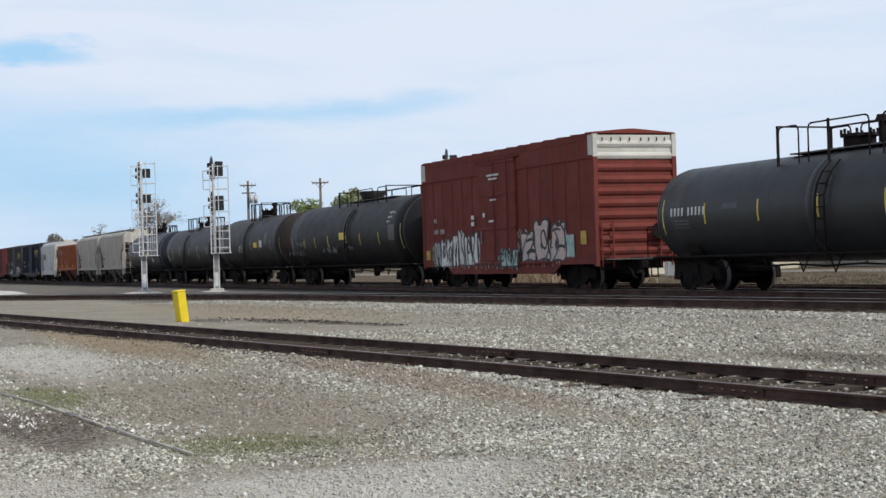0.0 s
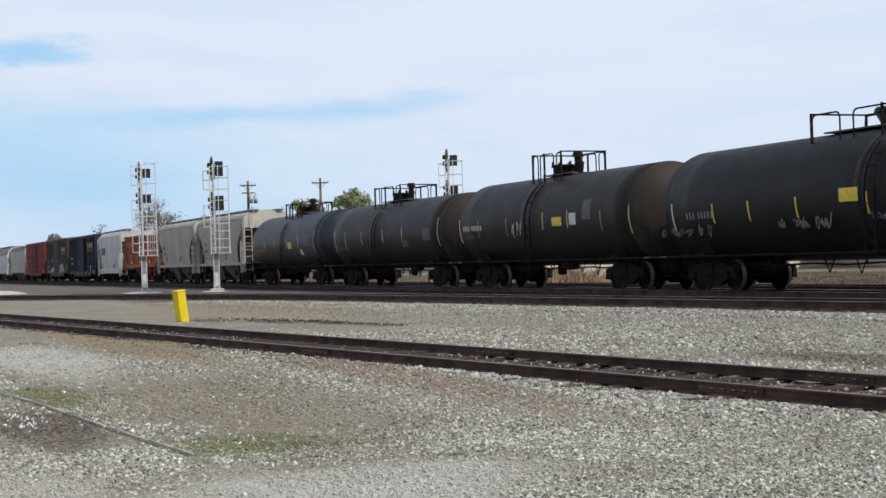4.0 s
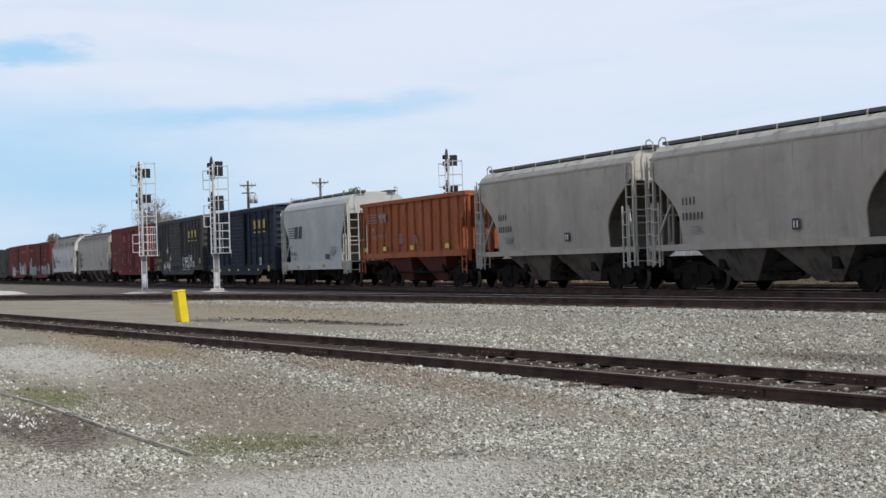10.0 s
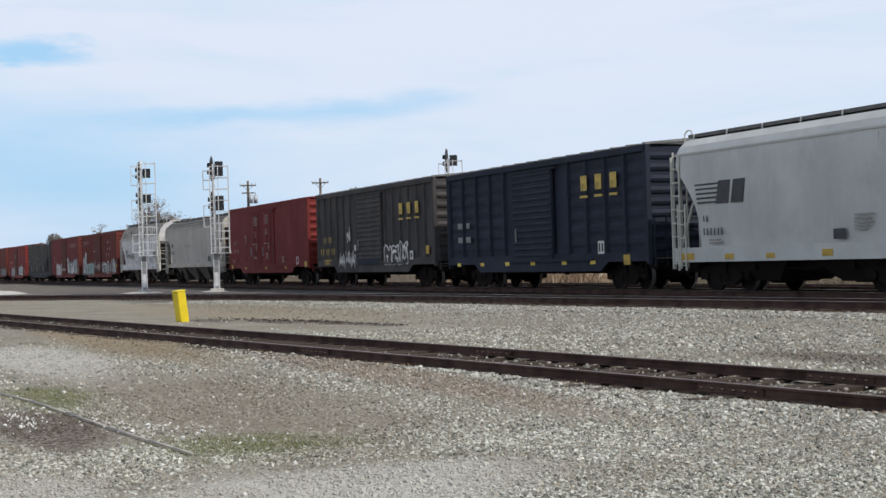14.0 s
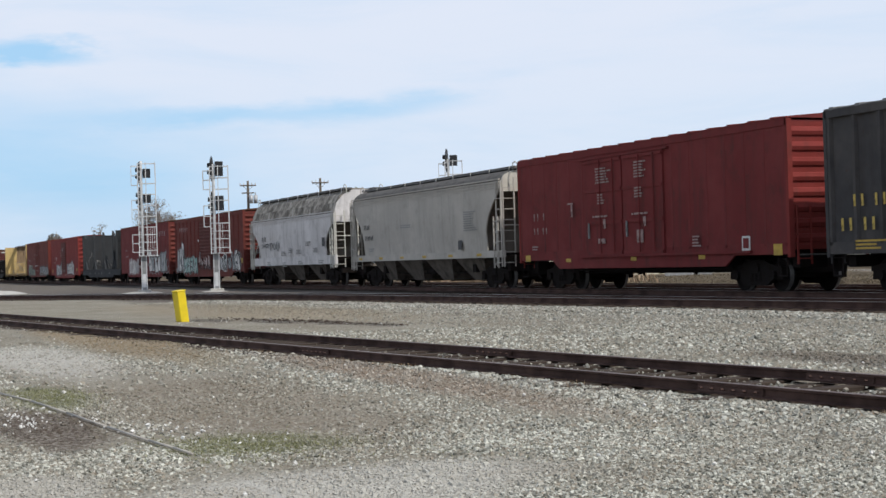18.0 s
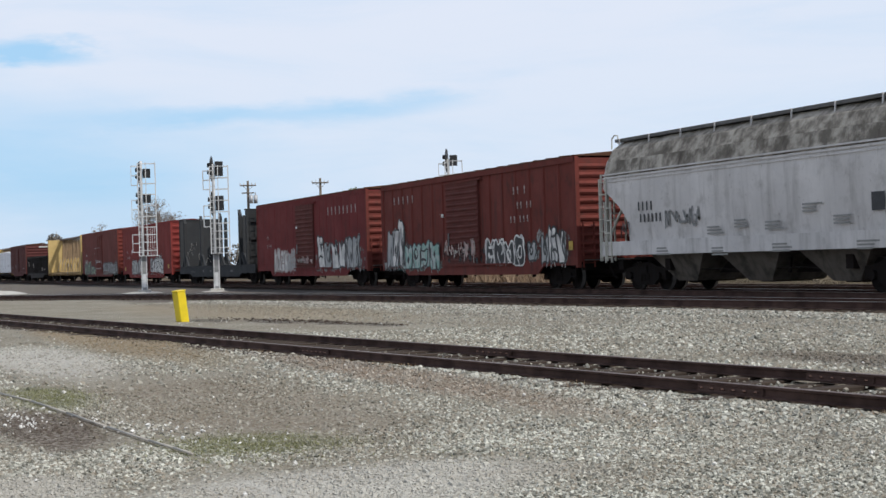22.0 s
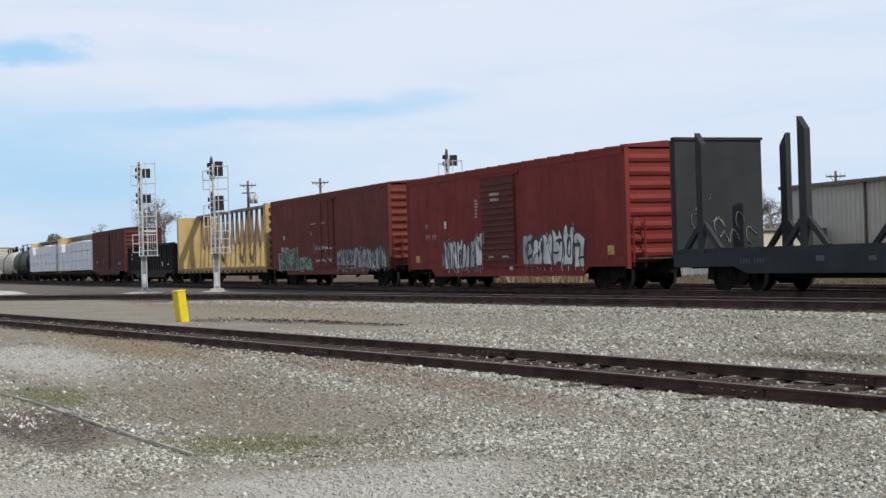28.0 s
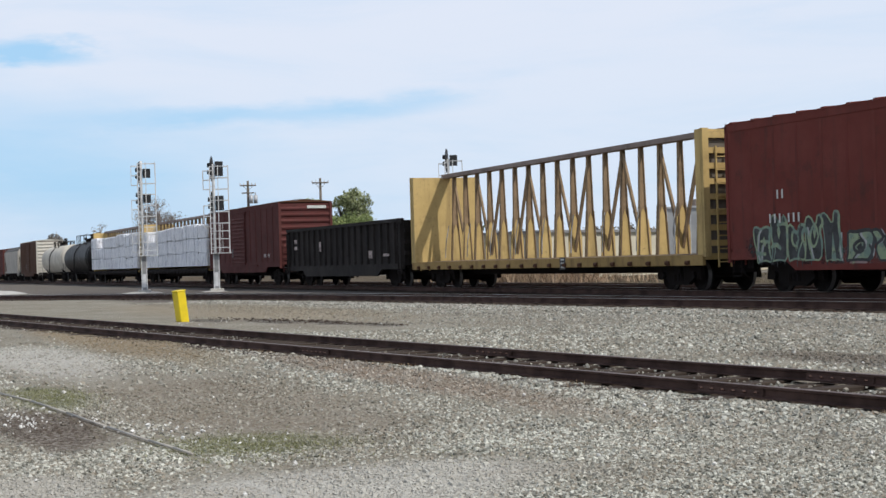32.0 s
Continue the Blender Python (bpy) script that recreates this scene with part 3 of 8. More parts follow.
def track(label, path, top, joints, head, tie_span, tall=1.0):
    t = thing("railway_track", pose(0, 0, 0), label, "railway track", "yard tracks", "structure")
    base = top - 0.172 * tall
    for side in (-0.7535, 0.7535):
        line = offset(path, side)
        r = part("rail", sweep(B(), line, [(u, h * tall) for u, h in RAIL_PROFILE], base), M["rail"], t)
        part("railhead", sweep(B(), line, ((-0.033, 0.0015), (0.033, 0.0015), (0.028, 0.0045), (-0.028, 0.0045)), top), head, r, "worn shiny running surface")
    first = None
    for x, y, turn in walk_path(path, 0.54):
        if not tie_span[0] < x < tie_span[1]:
            continue
        m = pose(x, y, base + random.uniform(-0.02, 0.003), 0, 0, turn + random.uniform(-1.5, 1.5))
        if first is None:
            first = part("tie", tie_mesh.copy(), M["tie"], t)
            first.matrix_basis = m
        else:
            again("tie", first, m, t)
    for x, side in joints:
        i = max(k for k in range(len(path) - 1) if path[k][0] <= x)
        a, b = Vector(path[i]), Vector(path[i + 1])
        p = a + (b - a) * ((x - a.x) / (b.x - a.x))
        turn = math.degrees(math.atan2(b.y - a.y, b.x - a.x))
        d = (b - a).normalized()
        bar = B()
        for s in (-1, 1):
            prism_x(bar, ((s * 0.014, 0.03), (s * 0.052, 0.022), (s * 0.04, 0.05), (s * 0.034, 0.11), (s * 0.04, 0.138), (s * 0.014, 0.138)), -0.46, 0.46)
        ob = part("joint_bar", bar, M["rail"], t, "rusty bolted joint bar")
        ob.scale.z = tall
        ob.matrix_basis = pose(p.x - d.y * side * 0.7535, p.y + d.x * side * 0.7535, base, 0, 0, turn) @ Matrix.Diagonal((1, 1, tall, 1))
        nut = None
        for k in range(6):
            if nut is None:
                nut = part("bolt", tube(B(), (0, -0.05, 0.08), (0, -0.085, 0.08), 0.018, 6), M["rail"], ob)
                nut.location = (-0.38, 0, 0)
            else:
                again("bolt", nut, pose(-0.38 + k * 0.152, 0, 0), ob)
    return t


near_path = [(x, 4.923 + (x + 40.9) * 0.1205) for x in (-72, -60, -50, -40, -30, -20, -10, 0, 14)]

mid_path = [(x, mid_y(x)) for x in range(-112, -19, 4)] + [(-14, 22.93), (-6, 23.05)]
main_path = [(x, 25.01) for x in (-640, -420, -300, -200, -120, -60, -20, 0, 40, 150, 340)]
back_path = [(x, 28.98) for x in (-420, -300, -200, -120, -60, -20, 0, 40)]
track("old siding with brown rusty rails sunk in gravel", near_path, 0.17,
      [(-12.02, -1), (-12.2, 1), (-21.15, -1), (-18.7, 1)], M["rail_top"], (-46, -4), 0.60)
track("yard track with dark ties and shiny railheads", mid_path, 0.19, [(-55, -1), (-38, -1)], M["bright_rail"], (-85, -18))
track("through track on dark oily ballast under the train", main_path, 0.25, [(-60, -1)], M["bright_rail"], (-120, -22))
track("back track with dark rails beside dry grass", back_path, 0.25, [(-60, -1)], M["rail_top"], (-110, -22))
tie_mesh.free()

CUBE = np.array([[-1, -1, -1], [1, -1, -1], [1, 1, -1], [-1, 1, -1], [-1, -1, 1], [1, -1, 1], [1, 1, 1], [-1, 1, 1]], float)
CUBE_FACES = np.array([[3, 2, 1, 0], [4, 5, 6, 7], [0, 1, 5, 4], [1, 2, 6, 5], [2, 3, 7, 6], [3, 0, 4, 7]])


def stones(name, xy, size, material, label, flat=0.9, lift=0.0):
    """Broken stones lying on the ground: skewed blocks, each turned its own way."""
    n = len(xy)
    rng = np.random.default_rng(n)
    v = CUBE[None] * (1 + rng.uniform(-0.45, 0.25, (n, 8, 3)))
    size = np.minimum(size, np.exp(np.mean(np.log(size))) * 2.0)
    v *= (rng.uniform(0.5, 1.0, (n, 3)) * size[:, None] * 0.55)[:, None]
    q = rng.normal(size=(n, 4))
    q /= np.linalg.norm(q, axis=1)[:, None]
    a, b, c, d = q.T
    R = np.stack([1 - 2 * (c * c + d * d), 2 * (b * c - a * d), 2 * (b * d + a * c), 2 * (b * c + a * d), 1 - 2 * (b * b + d * d), 2 * (c * d - a * b),
                  2 * (b * d - a * c), 2 * (c * d + a * b), 1 - 2 * (b * b + c * c)], 1).reshape(n, 3, 3)
    v = np.einsum("nij,nkj->nki", R, v)
    v[:, :, 2] *= flat
    z = np.array([ground_level(x, y) for x, y in xy])
    v[:, :, 0] += xy[:, 0:1]
    v[:, :, 1] += xy[:, 1:2]
    v[:, :, 2] += (z + lift + size * 0.08)[:, None]
    f = (CUBE_FACES[None] + 8 * np.arange(n)[:, None, None]).reshape(-1, 4)
    ob = soup(name, v.reshape(-1, 3).tolist(), f.tolist(), material)
    return tagged(ob, label, "gravel")


def scatter(n, x0, x1, y0, y1, seed):
    rng = np.random.default_rng(seed)
    return rng.uniform((x0, y0), (x1, y1), (n, 2)), rng


def clumped(xy, rng, scale, keep):
    """Thin the points out by a smooth noise, so that they lie in drifts."""
    k = np.array([noise.noise((x * scale, y * scale, 7.7)) for x, y in xy])
    bare = np.zeros(len(xy))
    for (x0, y0, rx, ry), thin in (((-13.6, 1.75, 1.7, 0.5), 0.85), ((-14.5, 3.6, 3.6, 1.3), 0.7), ((-31, 5.0, 10, 0.8), 0.85), ((-11.2, 3.0, 0.8, 0.8), 0.5), ((-16.6, 2.15, 1.7, 0.45), 0.7), ((-9.2, 3.0, 0.9, 1.3), 0.6), ((-24.5, 2.9, 5.5, 1.1), 0.6)):
        r = np.hypot((xy[:, 0] - x0) / rx, (xy[:, 1] - y0) / ry) + 0.5 * k
        bare = np.maximum(bare, thin * np.clip((1.25 - r) * 2, 0, 1))
    return xy[(rng.uniform(-0.75, 0.75, len(xy)) * (1 - keep) < 0.6 * k + keep - 0.2) & (rng.uniform(0, 1, len(xy)) > bare)]


def in_front(xy, r0, r1):
    """The part of the yard between two distances from the road's edge."""
    d = np.hypot(xy[:, 0], xy[:, 1])
    off = np.abs(xy[:, 1] - (4.923 + (xy[:, 0] + 40.9) * 0.1205))
    hose = np.abs(xy[:, 1] - np.interp(xy[:, 0], [p[0] for p in HOSE], [p[1] for p in HOSE])) < 0.035
    return xy[(d > r0) & (d < r1) & (xy[:, 1] < -xy[:, 0] * 0.82 + 0.2) & (xy[:, 1] > -xy[:, 0] * 0.07 - 0.1) & (off > 0.85) & ~hose]


HOSE = ((-19.5, 1.45), (-17.36, 1.75), (-16.0, 1.93), (-14.6, 2.08), (-13.1, 2.20), (-11.83, 2.30), (-11.2, 2.36), (-10.78, 2.40))
xy, rng = scatter(150000, -12, -5.5, 0.2, 8.2, 11)
xy = clumped(in_front(xy, 8.0, 11.8), rng, 0.9, 0.55)
stones("gravel", xy, rng.lognormal(-4.2, 0.45, len(xy)), M["gravel"], "crushed grey gravel spread over the yard")
xy, rng = scatter(110000, -17.5, -7, 0.2, 9.2, 18)
xy = clumped(in_front(xy, 11.8, 17), rng, 0.7, 0.45)
stones("gravel", xy, rng.lognormal(-4.06, 0.42, len(xy)), M["gravel"], "fine grey gravel and brown fines of the yard")
xy, rng = scatter(60000, -30, -10, 0.6, 15, 19)
xy = clumped(in_front(xy, 17, 30), rng, 0.45, 0.4)
stones("gravel", xy, rng.lognormal(-3.6, 0.36, len(xy)), M["gravel"], "grey gravel of the yard beside the siding")
xy, rng = scatter(64000, -44, -6, 1.5, 12, 12)
off = xy[:, 1] - (4.923 + (xy[:, 0] + 40.9) * 0.1205)
xy = xy[(np.abs(off) > 0.9) & (np.abs(off + 0.4) < 2.0) & ((off > 0) | (rng.uniform(0, 1, len(xy)) < np.clip((xy[:, 0] + 27) / 8, 0.06, 1)))]
stones("ballast", xy, rng.lognormal(-3.6, 0.36, len(xy)), M["ballast"], "pale crushed ballast beside the siding")
xy, rng = scatter(16000, -44, -6, 1.5, 12, 17)
off = xy[:, 1] - (4.923 + (xy[:, 0] + 40.9) * 0.1205)
xy = xy[(np.abs(off) < 0.66) & (rng.uniform(0, 1, len(xy)) < np.where(xy[:, 0] < -22, 0.3, 1.0))]
stones("ballast_between_rails", xy, rng.lognormal(-3.8, 0.4, len(xy)), M["ballast"], "dusty ballast filling the siding between its rails", lift=0.042)
xy, rng = scatter(60000, -62, -17, 11, 21.4, 13)
c = np.array([mid_y(x) for x in xy[:, 0]])
d = c - xy[:, 1]
xy = xy[(d > 1.85) & (rng.uniform(0, 1, len(xy)) < np.where(d < 4.3, 1.0, np.clip(0.75 - (d - 4.3) * 0.12, 0.12, 1)))]
d = np.array([mid_y(x) for x in xy[:, 0]]) - xy[:, 1]
stones("track_shoulder", xy, rng.lognormal(-3.45, 0.34, len(xy)) * np.where(d < 4.3, 1.45, 1.0), M["ballast"], "coarse pale ballast along the yard track")
xy, rng = scatter(9000, -60, -20, 15, 31, 14)
c = np.array([mid_y(x) for x in xy[:, 0]])
xy = xy[(np.abs(xy[:, 1] - c) < 1.7) | (np.abs(xy[:, 1] - 27) < 4.0)]
stones("oily_ballast", xy, rng.lognormal(-2.8, 0.25, len(xy)), M["dark_stone"], "dark oily ballast between the ties", lift=-0.02)
xy, rng = scatter(300, -15.6, -10.9, 1.3, 3.9, 15)
line = 2.5 + (xy[:, 0] + 13.0) * 0.3
xy = xy[np.abs(xy[:, 1] - line) < 0.25 + 0.3 * rng.uniform(0, 1, len(xy)) ** 2]
xy = np.concatenate([xy, rng.normal((-14.2, 1.62), (0.55, 0.1), (60, 2))])
stones("white_stone", xy, rng.lognormal(-4.2, 0.4, len(xy)), M["white_stone"], "scattered white stones on brown earth", lift=0.012)
xy, rng = scatter(420, -40, -8, 1.0, 13, 16)
stones("white_stone", xy, rng.lognormal(-4.05, 0.35, len(xy)), M["white_stone"], "single white stones strewn over the gravel", lift=0.01)


rng = np.random.default_rng(61)
run_x = rng.triangular(-40.5, -34, -29.5, 420)
xy = np.stack([run_x, np.interp(run_x, (-40.5, -35.4, -30.7, -29), (9.13, 10.17, 11.07, 11.3)) + rng.normal(0, 0.26, 420)], 1)
stones("dark_debris", xy, rng.lognormal(-3.5, 0.4, 420), M["dark_stone"], "dark scraps of bark and coal along a wheel rut", flat=0.5, lift=0.015)


def blades(name, spots, height, width, material, label, seed):
    rng = np.random.default_rng(seed)
    verts, faces = [], []
    for x, y in spots:
        a, lean = rng.uniform(0, 2 * math.pi), rng.normal(0, 0.5, 2)
        h, w = height * rng.uniform(0.4, 1.2), width * rng.uniform(0.6, 1.3)
        z = ground_level(x, y)
        i = len(verts)
        verts += [(x - w * math.cos(a), y - w * math.sin(a), z), (x + w * math.cos(a), y + w * math.sin(a), z), (x + lean[0] * h, y + lean[1] * h, z + h)]
        faces.append((i, i + 1, i + 2))
    return tagged(soup(name, verts, faces, material), label, "grass")


rng = np.random.default_rng(21)
spots = np.concatenate([rng.normal((-11.05, 2.85), (0.42, 0.36), (4600, 2)), rng.normal((-16.5, 2.2), (0.8, 0.24), (3000, 2)), rng.normal((-10.2, 3.9), (0.5, 0.5), (300, 2))])
blades("grass_patch", spots, 0.022, 0.004, M["grass"], "low green weeds growing through the gravel", 22)
side_x = rng.uniform(-24, -9.5, 900)
side_x = side_x[np.array([noise.noise((q * 0.8, 2.2, 0)) for q in side_x]) > 0.05]
blades("dry_weeds", np.stack([side_x, 4.923 + (side_x + 40.9) * 0.1205 - 0.92 - rng.gamma(1.2, 0.09, len(side_x))], 1), 0.06, 0.006, M["weeds"], "reddish dry weeds along the siding's rail", 24)
spots = np.stack([rng.uniform(-75, -28, 26000), 31.3 + rng.gamma(1.6, 4.5, 26000)], 1)
blades("dry_grass", spots, 0.10, 0.03, M["straw"], "tan dry grass beyond the tracks", 23)

spots = np.stack([rng.normal(-76.5, 4.2, 5000), rng.normal(35.6, 1.5, 5000)], 1)
blades("dry_brush", spots[spots[:, 1] > 32.5], 0.75, 0.035, M["weeds"], "rust-brown dry brush on the bank behind the tracks", 25)

hose = thing("hose", pose(0, 0, 0), "dusty grey hose lying half buried in the gravel", "hose")
part("hose_body", pipe(B(), [(x, y, ground_level(x, y) + 0.02) for x, y in HOSE], 0.0115, 8), M["hose"], hose, smooth=True)


def yellow_post():
    t = thing("marker_post", pose(-37.95, 8.31, -0.0, 7, 0, 14), "leaning bright yellow square steel marker post in gravel", "marker post")
    part("post", soft_box(B(), -0.15, 0.15, -0.115, 0.115, 0.06, 0.80, 0.015), M["yellow_post"], t)
    part("cap", soft_box(B(), -0.16, 0.16, -0.125, 0.125, 0.80, 0.83, 0.012), M["yellow_post"], t)
    part("foot", soft_box(B(), -0.15, 0.15, -0.11, 0.11, -0.05, 0.06, 0.01), M["yellow_post"], t)


yellow_post()
plank = thing("tie_plate", pose(-14.0, 7.15, 0.0, 0, 0, 4), "flat rusty steel tie plate lying in ballast", "tie plate")
part("plate", soft_box(B(), -0.18, 0.18, -0.09, 0.09, 0.0, 0.035, 0.008), M["rail"], plank)


def heap(name, x, y, rx, ry, h, material, label, category):
    verts, faces = [], []
    n, rings = 28, 7
    for j in range(rings + 1):
        r = j / rings
        for i in range(n):
            a = 2 * math.pi * i / n
            k = 1 + 0.12 * noise.noise((math.cos(a) * 1.7 + x, math.sin(a) * 1.7, r * 2))
            verts.append((x + rx * r * k * math.cos(a), y + ry * r * k * math.sin(a), -0.03 + h * (1 - r ** 1.7) * (0.9 + 0.25 * noise.noise((a, r * 3, x)))))
    for j in range(rings):
        for i in range(n):
            faces.append((j * n + i, j * n + (i + 1) % n, (j + 1) * n + (i + 1) % n, (j + 1) * n + i))
    return tagged(soup(name, verts, faces, material, ""), label, category)


heap("gravel_heap", -107.5, 10.2, 3.0, 2.6, 0.35, M["concrete"], "low heap of pale crushed stone at the yard's edge", "gravel heap")
heap("gravel_pad", -91.5, 17.7, 1.7, 1.2, 0.09, M["concrete"], "pale gravel pad round a signal mast", "gravel pad")
heap("gravel_pad", -86.0, 20.8, 1.3, 0.9, 0.09, M["concrete"], "pale gravel pad round a signal mast", "gravel pad")

heap("earth_bank", -76.5, 36.5, 9.0, 2.4, 0.95, M["brown_earth"], "low bank of rusty brown earth behind the tracks", "earth bank")


def signal(x, y, turn, z, heads, top=7.35, cages=((5.75, 7.15), (3.95, 5.1)), box_half=0.4, bars=True):
    """A mast with ladder, guard cages and dark signal heads. Local +x is the side of the cage."""
    t = thing("signal_mast", pose(x, y, z, 0, 0, turn), "galvanised railway signal mast with ladder cages and black signal heads", "railway signal", "signal masts")
    part("base", soft_box(B(), -0.38, 0.38, -0.38, 0.38, 0.0, 0.16, 0.03), M["concrete"], t)
    ped = part("pedestal", soft_box(B(), -0.145, 0.145, -0.145, 0.145, 0.16, 2.18, 0.03), M["dull_galv"], t)
    for q in (-1, 1):
        part("flange", box(B(), q * 0.145 - 0.025, q * 0.145 + 0.025, -0.16, 0.16, 0.16, 2.18), M["galv"], ped)
    part("access_door", soft_box(B(), -0.1, 0.1, -0.165, -0.145, 0.3, 1.1, 0.01), M["galv"], ped)
    part("mast", tube(B(), (-0.05, 0, 2.18), (-0.05, 0, top + 0.1), 0.085, 12), M["galv"], t, smooth=True)
    rig = part("platform", box(B(), -0.45, 0.72, -0.35, 0.35, 2.16, 2.2), M["galv"], t)
    rig.location.x = 0.17
    b = B()
    for sx in (-0.42, -0.2):
        beam(b, (sx, -0.3, 2.2), (sx, -0.3, top - 0.05), 0.055)
    zz = 2.4
    while zz < top - 0.05:
        beam(b, (-0.42, -0.3, zz), (-0.2, -0.3, zz), 0.045)
        zz += 0.3
    part("ladder", b, M["galv"], rig)
    first = None
    for sx, sy in ((0.62, -0.33), (0.62, 0.33), (0.05, -0.33)):
        if first is None:
            first = part("guard_post", beam(B(), (0, 0, 2.2), (0, 0, top), 0.045), M["galv"], rig)
            first.location = (sx, sy, 0)
        else:
            again("guard_post", first, pose(sx, sy, 0), rig)
    ring = None
    for zz in (2.5, 3.0, 3.45, 3.9, 4.55, 5.2, 5.85, 6.5, top - 0.05):
        if ring is None:
            b = B()
            for p, q in (((-0.42, -0.33), (0.62, -0.33)), ((0.62, -0.33), (0.62, 0.33)), ((0.62, 0.33), (-0.1, 0.33)), ((-0.1, 0.33), (-0.42, -0.3))):
                beam(b, (*p, 0), (*q, 0), 0.034)
            ring = part("guard_rail", b, M["galv"], rig)
            ring.location.z = zz
        else:
            again("guard_rail", ring, pose(0, 0, zz), rig)
    for za, zb in cages:
        b = B()
        for sy in (-0.4, 0.1):
            for p, q in (((-0.8, za), (-0.8, zb)), ((-0.8, za), (-0.42, za)), ((-0.8, zb), (-0.42, zb)), ((-0.8, (za + zb) / 2), (-0.42, (za + zb) / 2))):
                beam(b, (p[0], sy, p[1]), (q[0], sy, q[1]), 0.035)
        for zz in (za, zb):
            beam(b, (-0.8, -0.4, zz), (-0.8, 0.1, zz), 0.035)
        part("side_cage", b, M["galv"], rig)
    bar = part("guard_bar", beam(B(), (0.12, -0.33, 2.2), (0.12, -0.33, 3.85), 0.02), M["galv"], rig)
    for k in range(1, 5 if bars else 2):
        again("guard_bar", bar, pose(k * 0.12, 0, 0), rig)
    for zc in heads:
        h = part("signal_head", soft_box(B(), -0.12, 0.34, -0.16, 0.16, zc - box_half, zc + box_half, 0.03), M["black_signal"], rig)
        b = B()
        pts = [(0.3 * math.cos(a), 0.72 * math.sin(a)) for a in np.linspace(0, 2 * math.pi, 20, endpoint=False)]
        a = [b.verts.new((-0.32 + 0.3 * p, p, zc + q)) for p, q in pts]
        c = [b.verts.new((-0.28 + 0.3 * p, p, zc + q)) for p, q in pts]
        sides(b, a, c)
        part("backing_shield", b, M["black_signal"], h)
        part("hood", tube(B(), (-0.3, 0, zc + 0.2), (-0.55, 0, zc + 0.22), 0.13, 10), M["black_signal"], h)
        part("hood", tube(B(), (-0.3, 0, zc - 0.2), (-0.55, 0, zc - 0.18), 0.13, 10), M["black_signal"], h)
        part("bracket", beam(B(), (-0.28, 0, zc), (0.02, 0, zc), 0.08), M["galv"], h)
    return t


signal(-91.3, 17.75, 80, 0.0, (7.12, 5.62), 7.75, ((6.4, 7.55), (4.4, 5.5), (2.4, 3.45)), 0.27)
signal(-85.96, 20.86, 74, 0.0, (7.02, 5.05), 7.2, ((5.84, 6.9), (3.7, 4.9)), 0.42, False)
signal(-85.1, 35.1, 68, 0.05, (7.35, 5.5), box_half=0.32)

# ---------------------------------------------------------------- beyond the tracks


def utility_pole(x, y, h, turn, arm, cans):
    t = thing("utility_pole", pose(x, y, 0, 0, 0, turn), "weathered wooden utility pole with crossarm and insulators", "utility pole", "utility poles")
    part("pole", tube(B(), (0, 0, -0.1), (0, 0, h), 0.19, 10, 0.12), M["pole"], t, smooth=True)
    part("crossarm", box(B(), -arm, arm, -0.2, -0.08, h - 0.55, h - 0.42), M["pole"], t)
    b = B()
    for s in (-1, 1):
        beam(b, (s * arm * 0.6, -0.14, h - 0.5), (0, -0.14, h - 1.1), 0.04)
    part("arm_brace", b, M["pole"], t)
    first = None
    for k in (-0.95, -0.5, 0.5, 0.95):
        if first is None:
            first = part("insulator", tube(B(), (0, -0.14, h - 0.42), (0, -0.14, h - 0.22), 0.06, 8, 0.035), M["galv"], t)
            first.location.x = k * arm
        else:
            again("insulator", first, pose(k * arm, 0, 0), t)
    for k, dx in enumerate(cans):
        c = part("transformer", tube(B(), (dx, -0.28, h - 2.3), (dx, -0.28, h - 1.5), 0.2, 12), M["transformer"], t, smooth=True)
        part("bushing", tube(B(), (dx, -0.28, h - 1.5), (dx, -0.28, h - 1.2), 0.06, 6), M["transformer"], c)
    if cans:
        part("lower_arm", box(B(), -arm * 0.8, arm * 0.8, -0.2, -0.08, h - 1.3, h - 1.18), M["pole"], t)


utility_pole(-149.8, 39.8, 10.0, 72, 0.8, (0.3, 0.75))
utility_pole(-147.8, 46.8, 10.1, 70, 0.85, ())
utility_pole(-112.4, 83.5, 8.3, 55, 0.85, ())


def leaf_clumps(rng, centres, radii, count, size, thin=0.5):
    """Small leaf quads round clump centres."""
    verts, faces = [], []
    for c, r in zip(centres, radii):
        p = rng.normal(size=(count, 3))
        p *= (r * rng.uniform(0.35, 1.0, count) ** 0.6 / np.linalg.norm(p, axis=1))[:, None]
        for q in p:
            u, v = rng.normal(size=3), rng.normal(size=3)
            u /= np.linalg.norm(u)
            v -= u * (u @ v)
            v /= np.linalg.norm(v)
            s = size * rng.uniform(0.6, 1.3)
            o = np.array(c) + q * (1, 1, 0.8)
            i = len(verts)
            verts += [tuple(o - s * u), tuple(o - s * thin * v), tuple(o + s * u), tuple(o + s * thin * v)]
            faces.append((i, i + 1, i + 2, i + 3))
    return verts, faces


def branches(bm, rng, p, d, length, r, depth, tips, spread=0.55):
    q = p + d * length
    tube(bm, p, q, r, 6 if depth > 1 else 4, r * 0.62)
    if depth == 0:
        tips.append(q)
        return
    for k in range(3 if depth > 1 else 2):
        nd = (d + Vector(rng.normal(0, spread, 3)) + Vector((0, 0, 0.12))).normalized()
        branches(bm, rng, p + d * length * rng.uniform(0.62, 1.0), nd, length * rng.uniform(0.58, 0.82), r * 0.66, depth - 1, tips, spread)


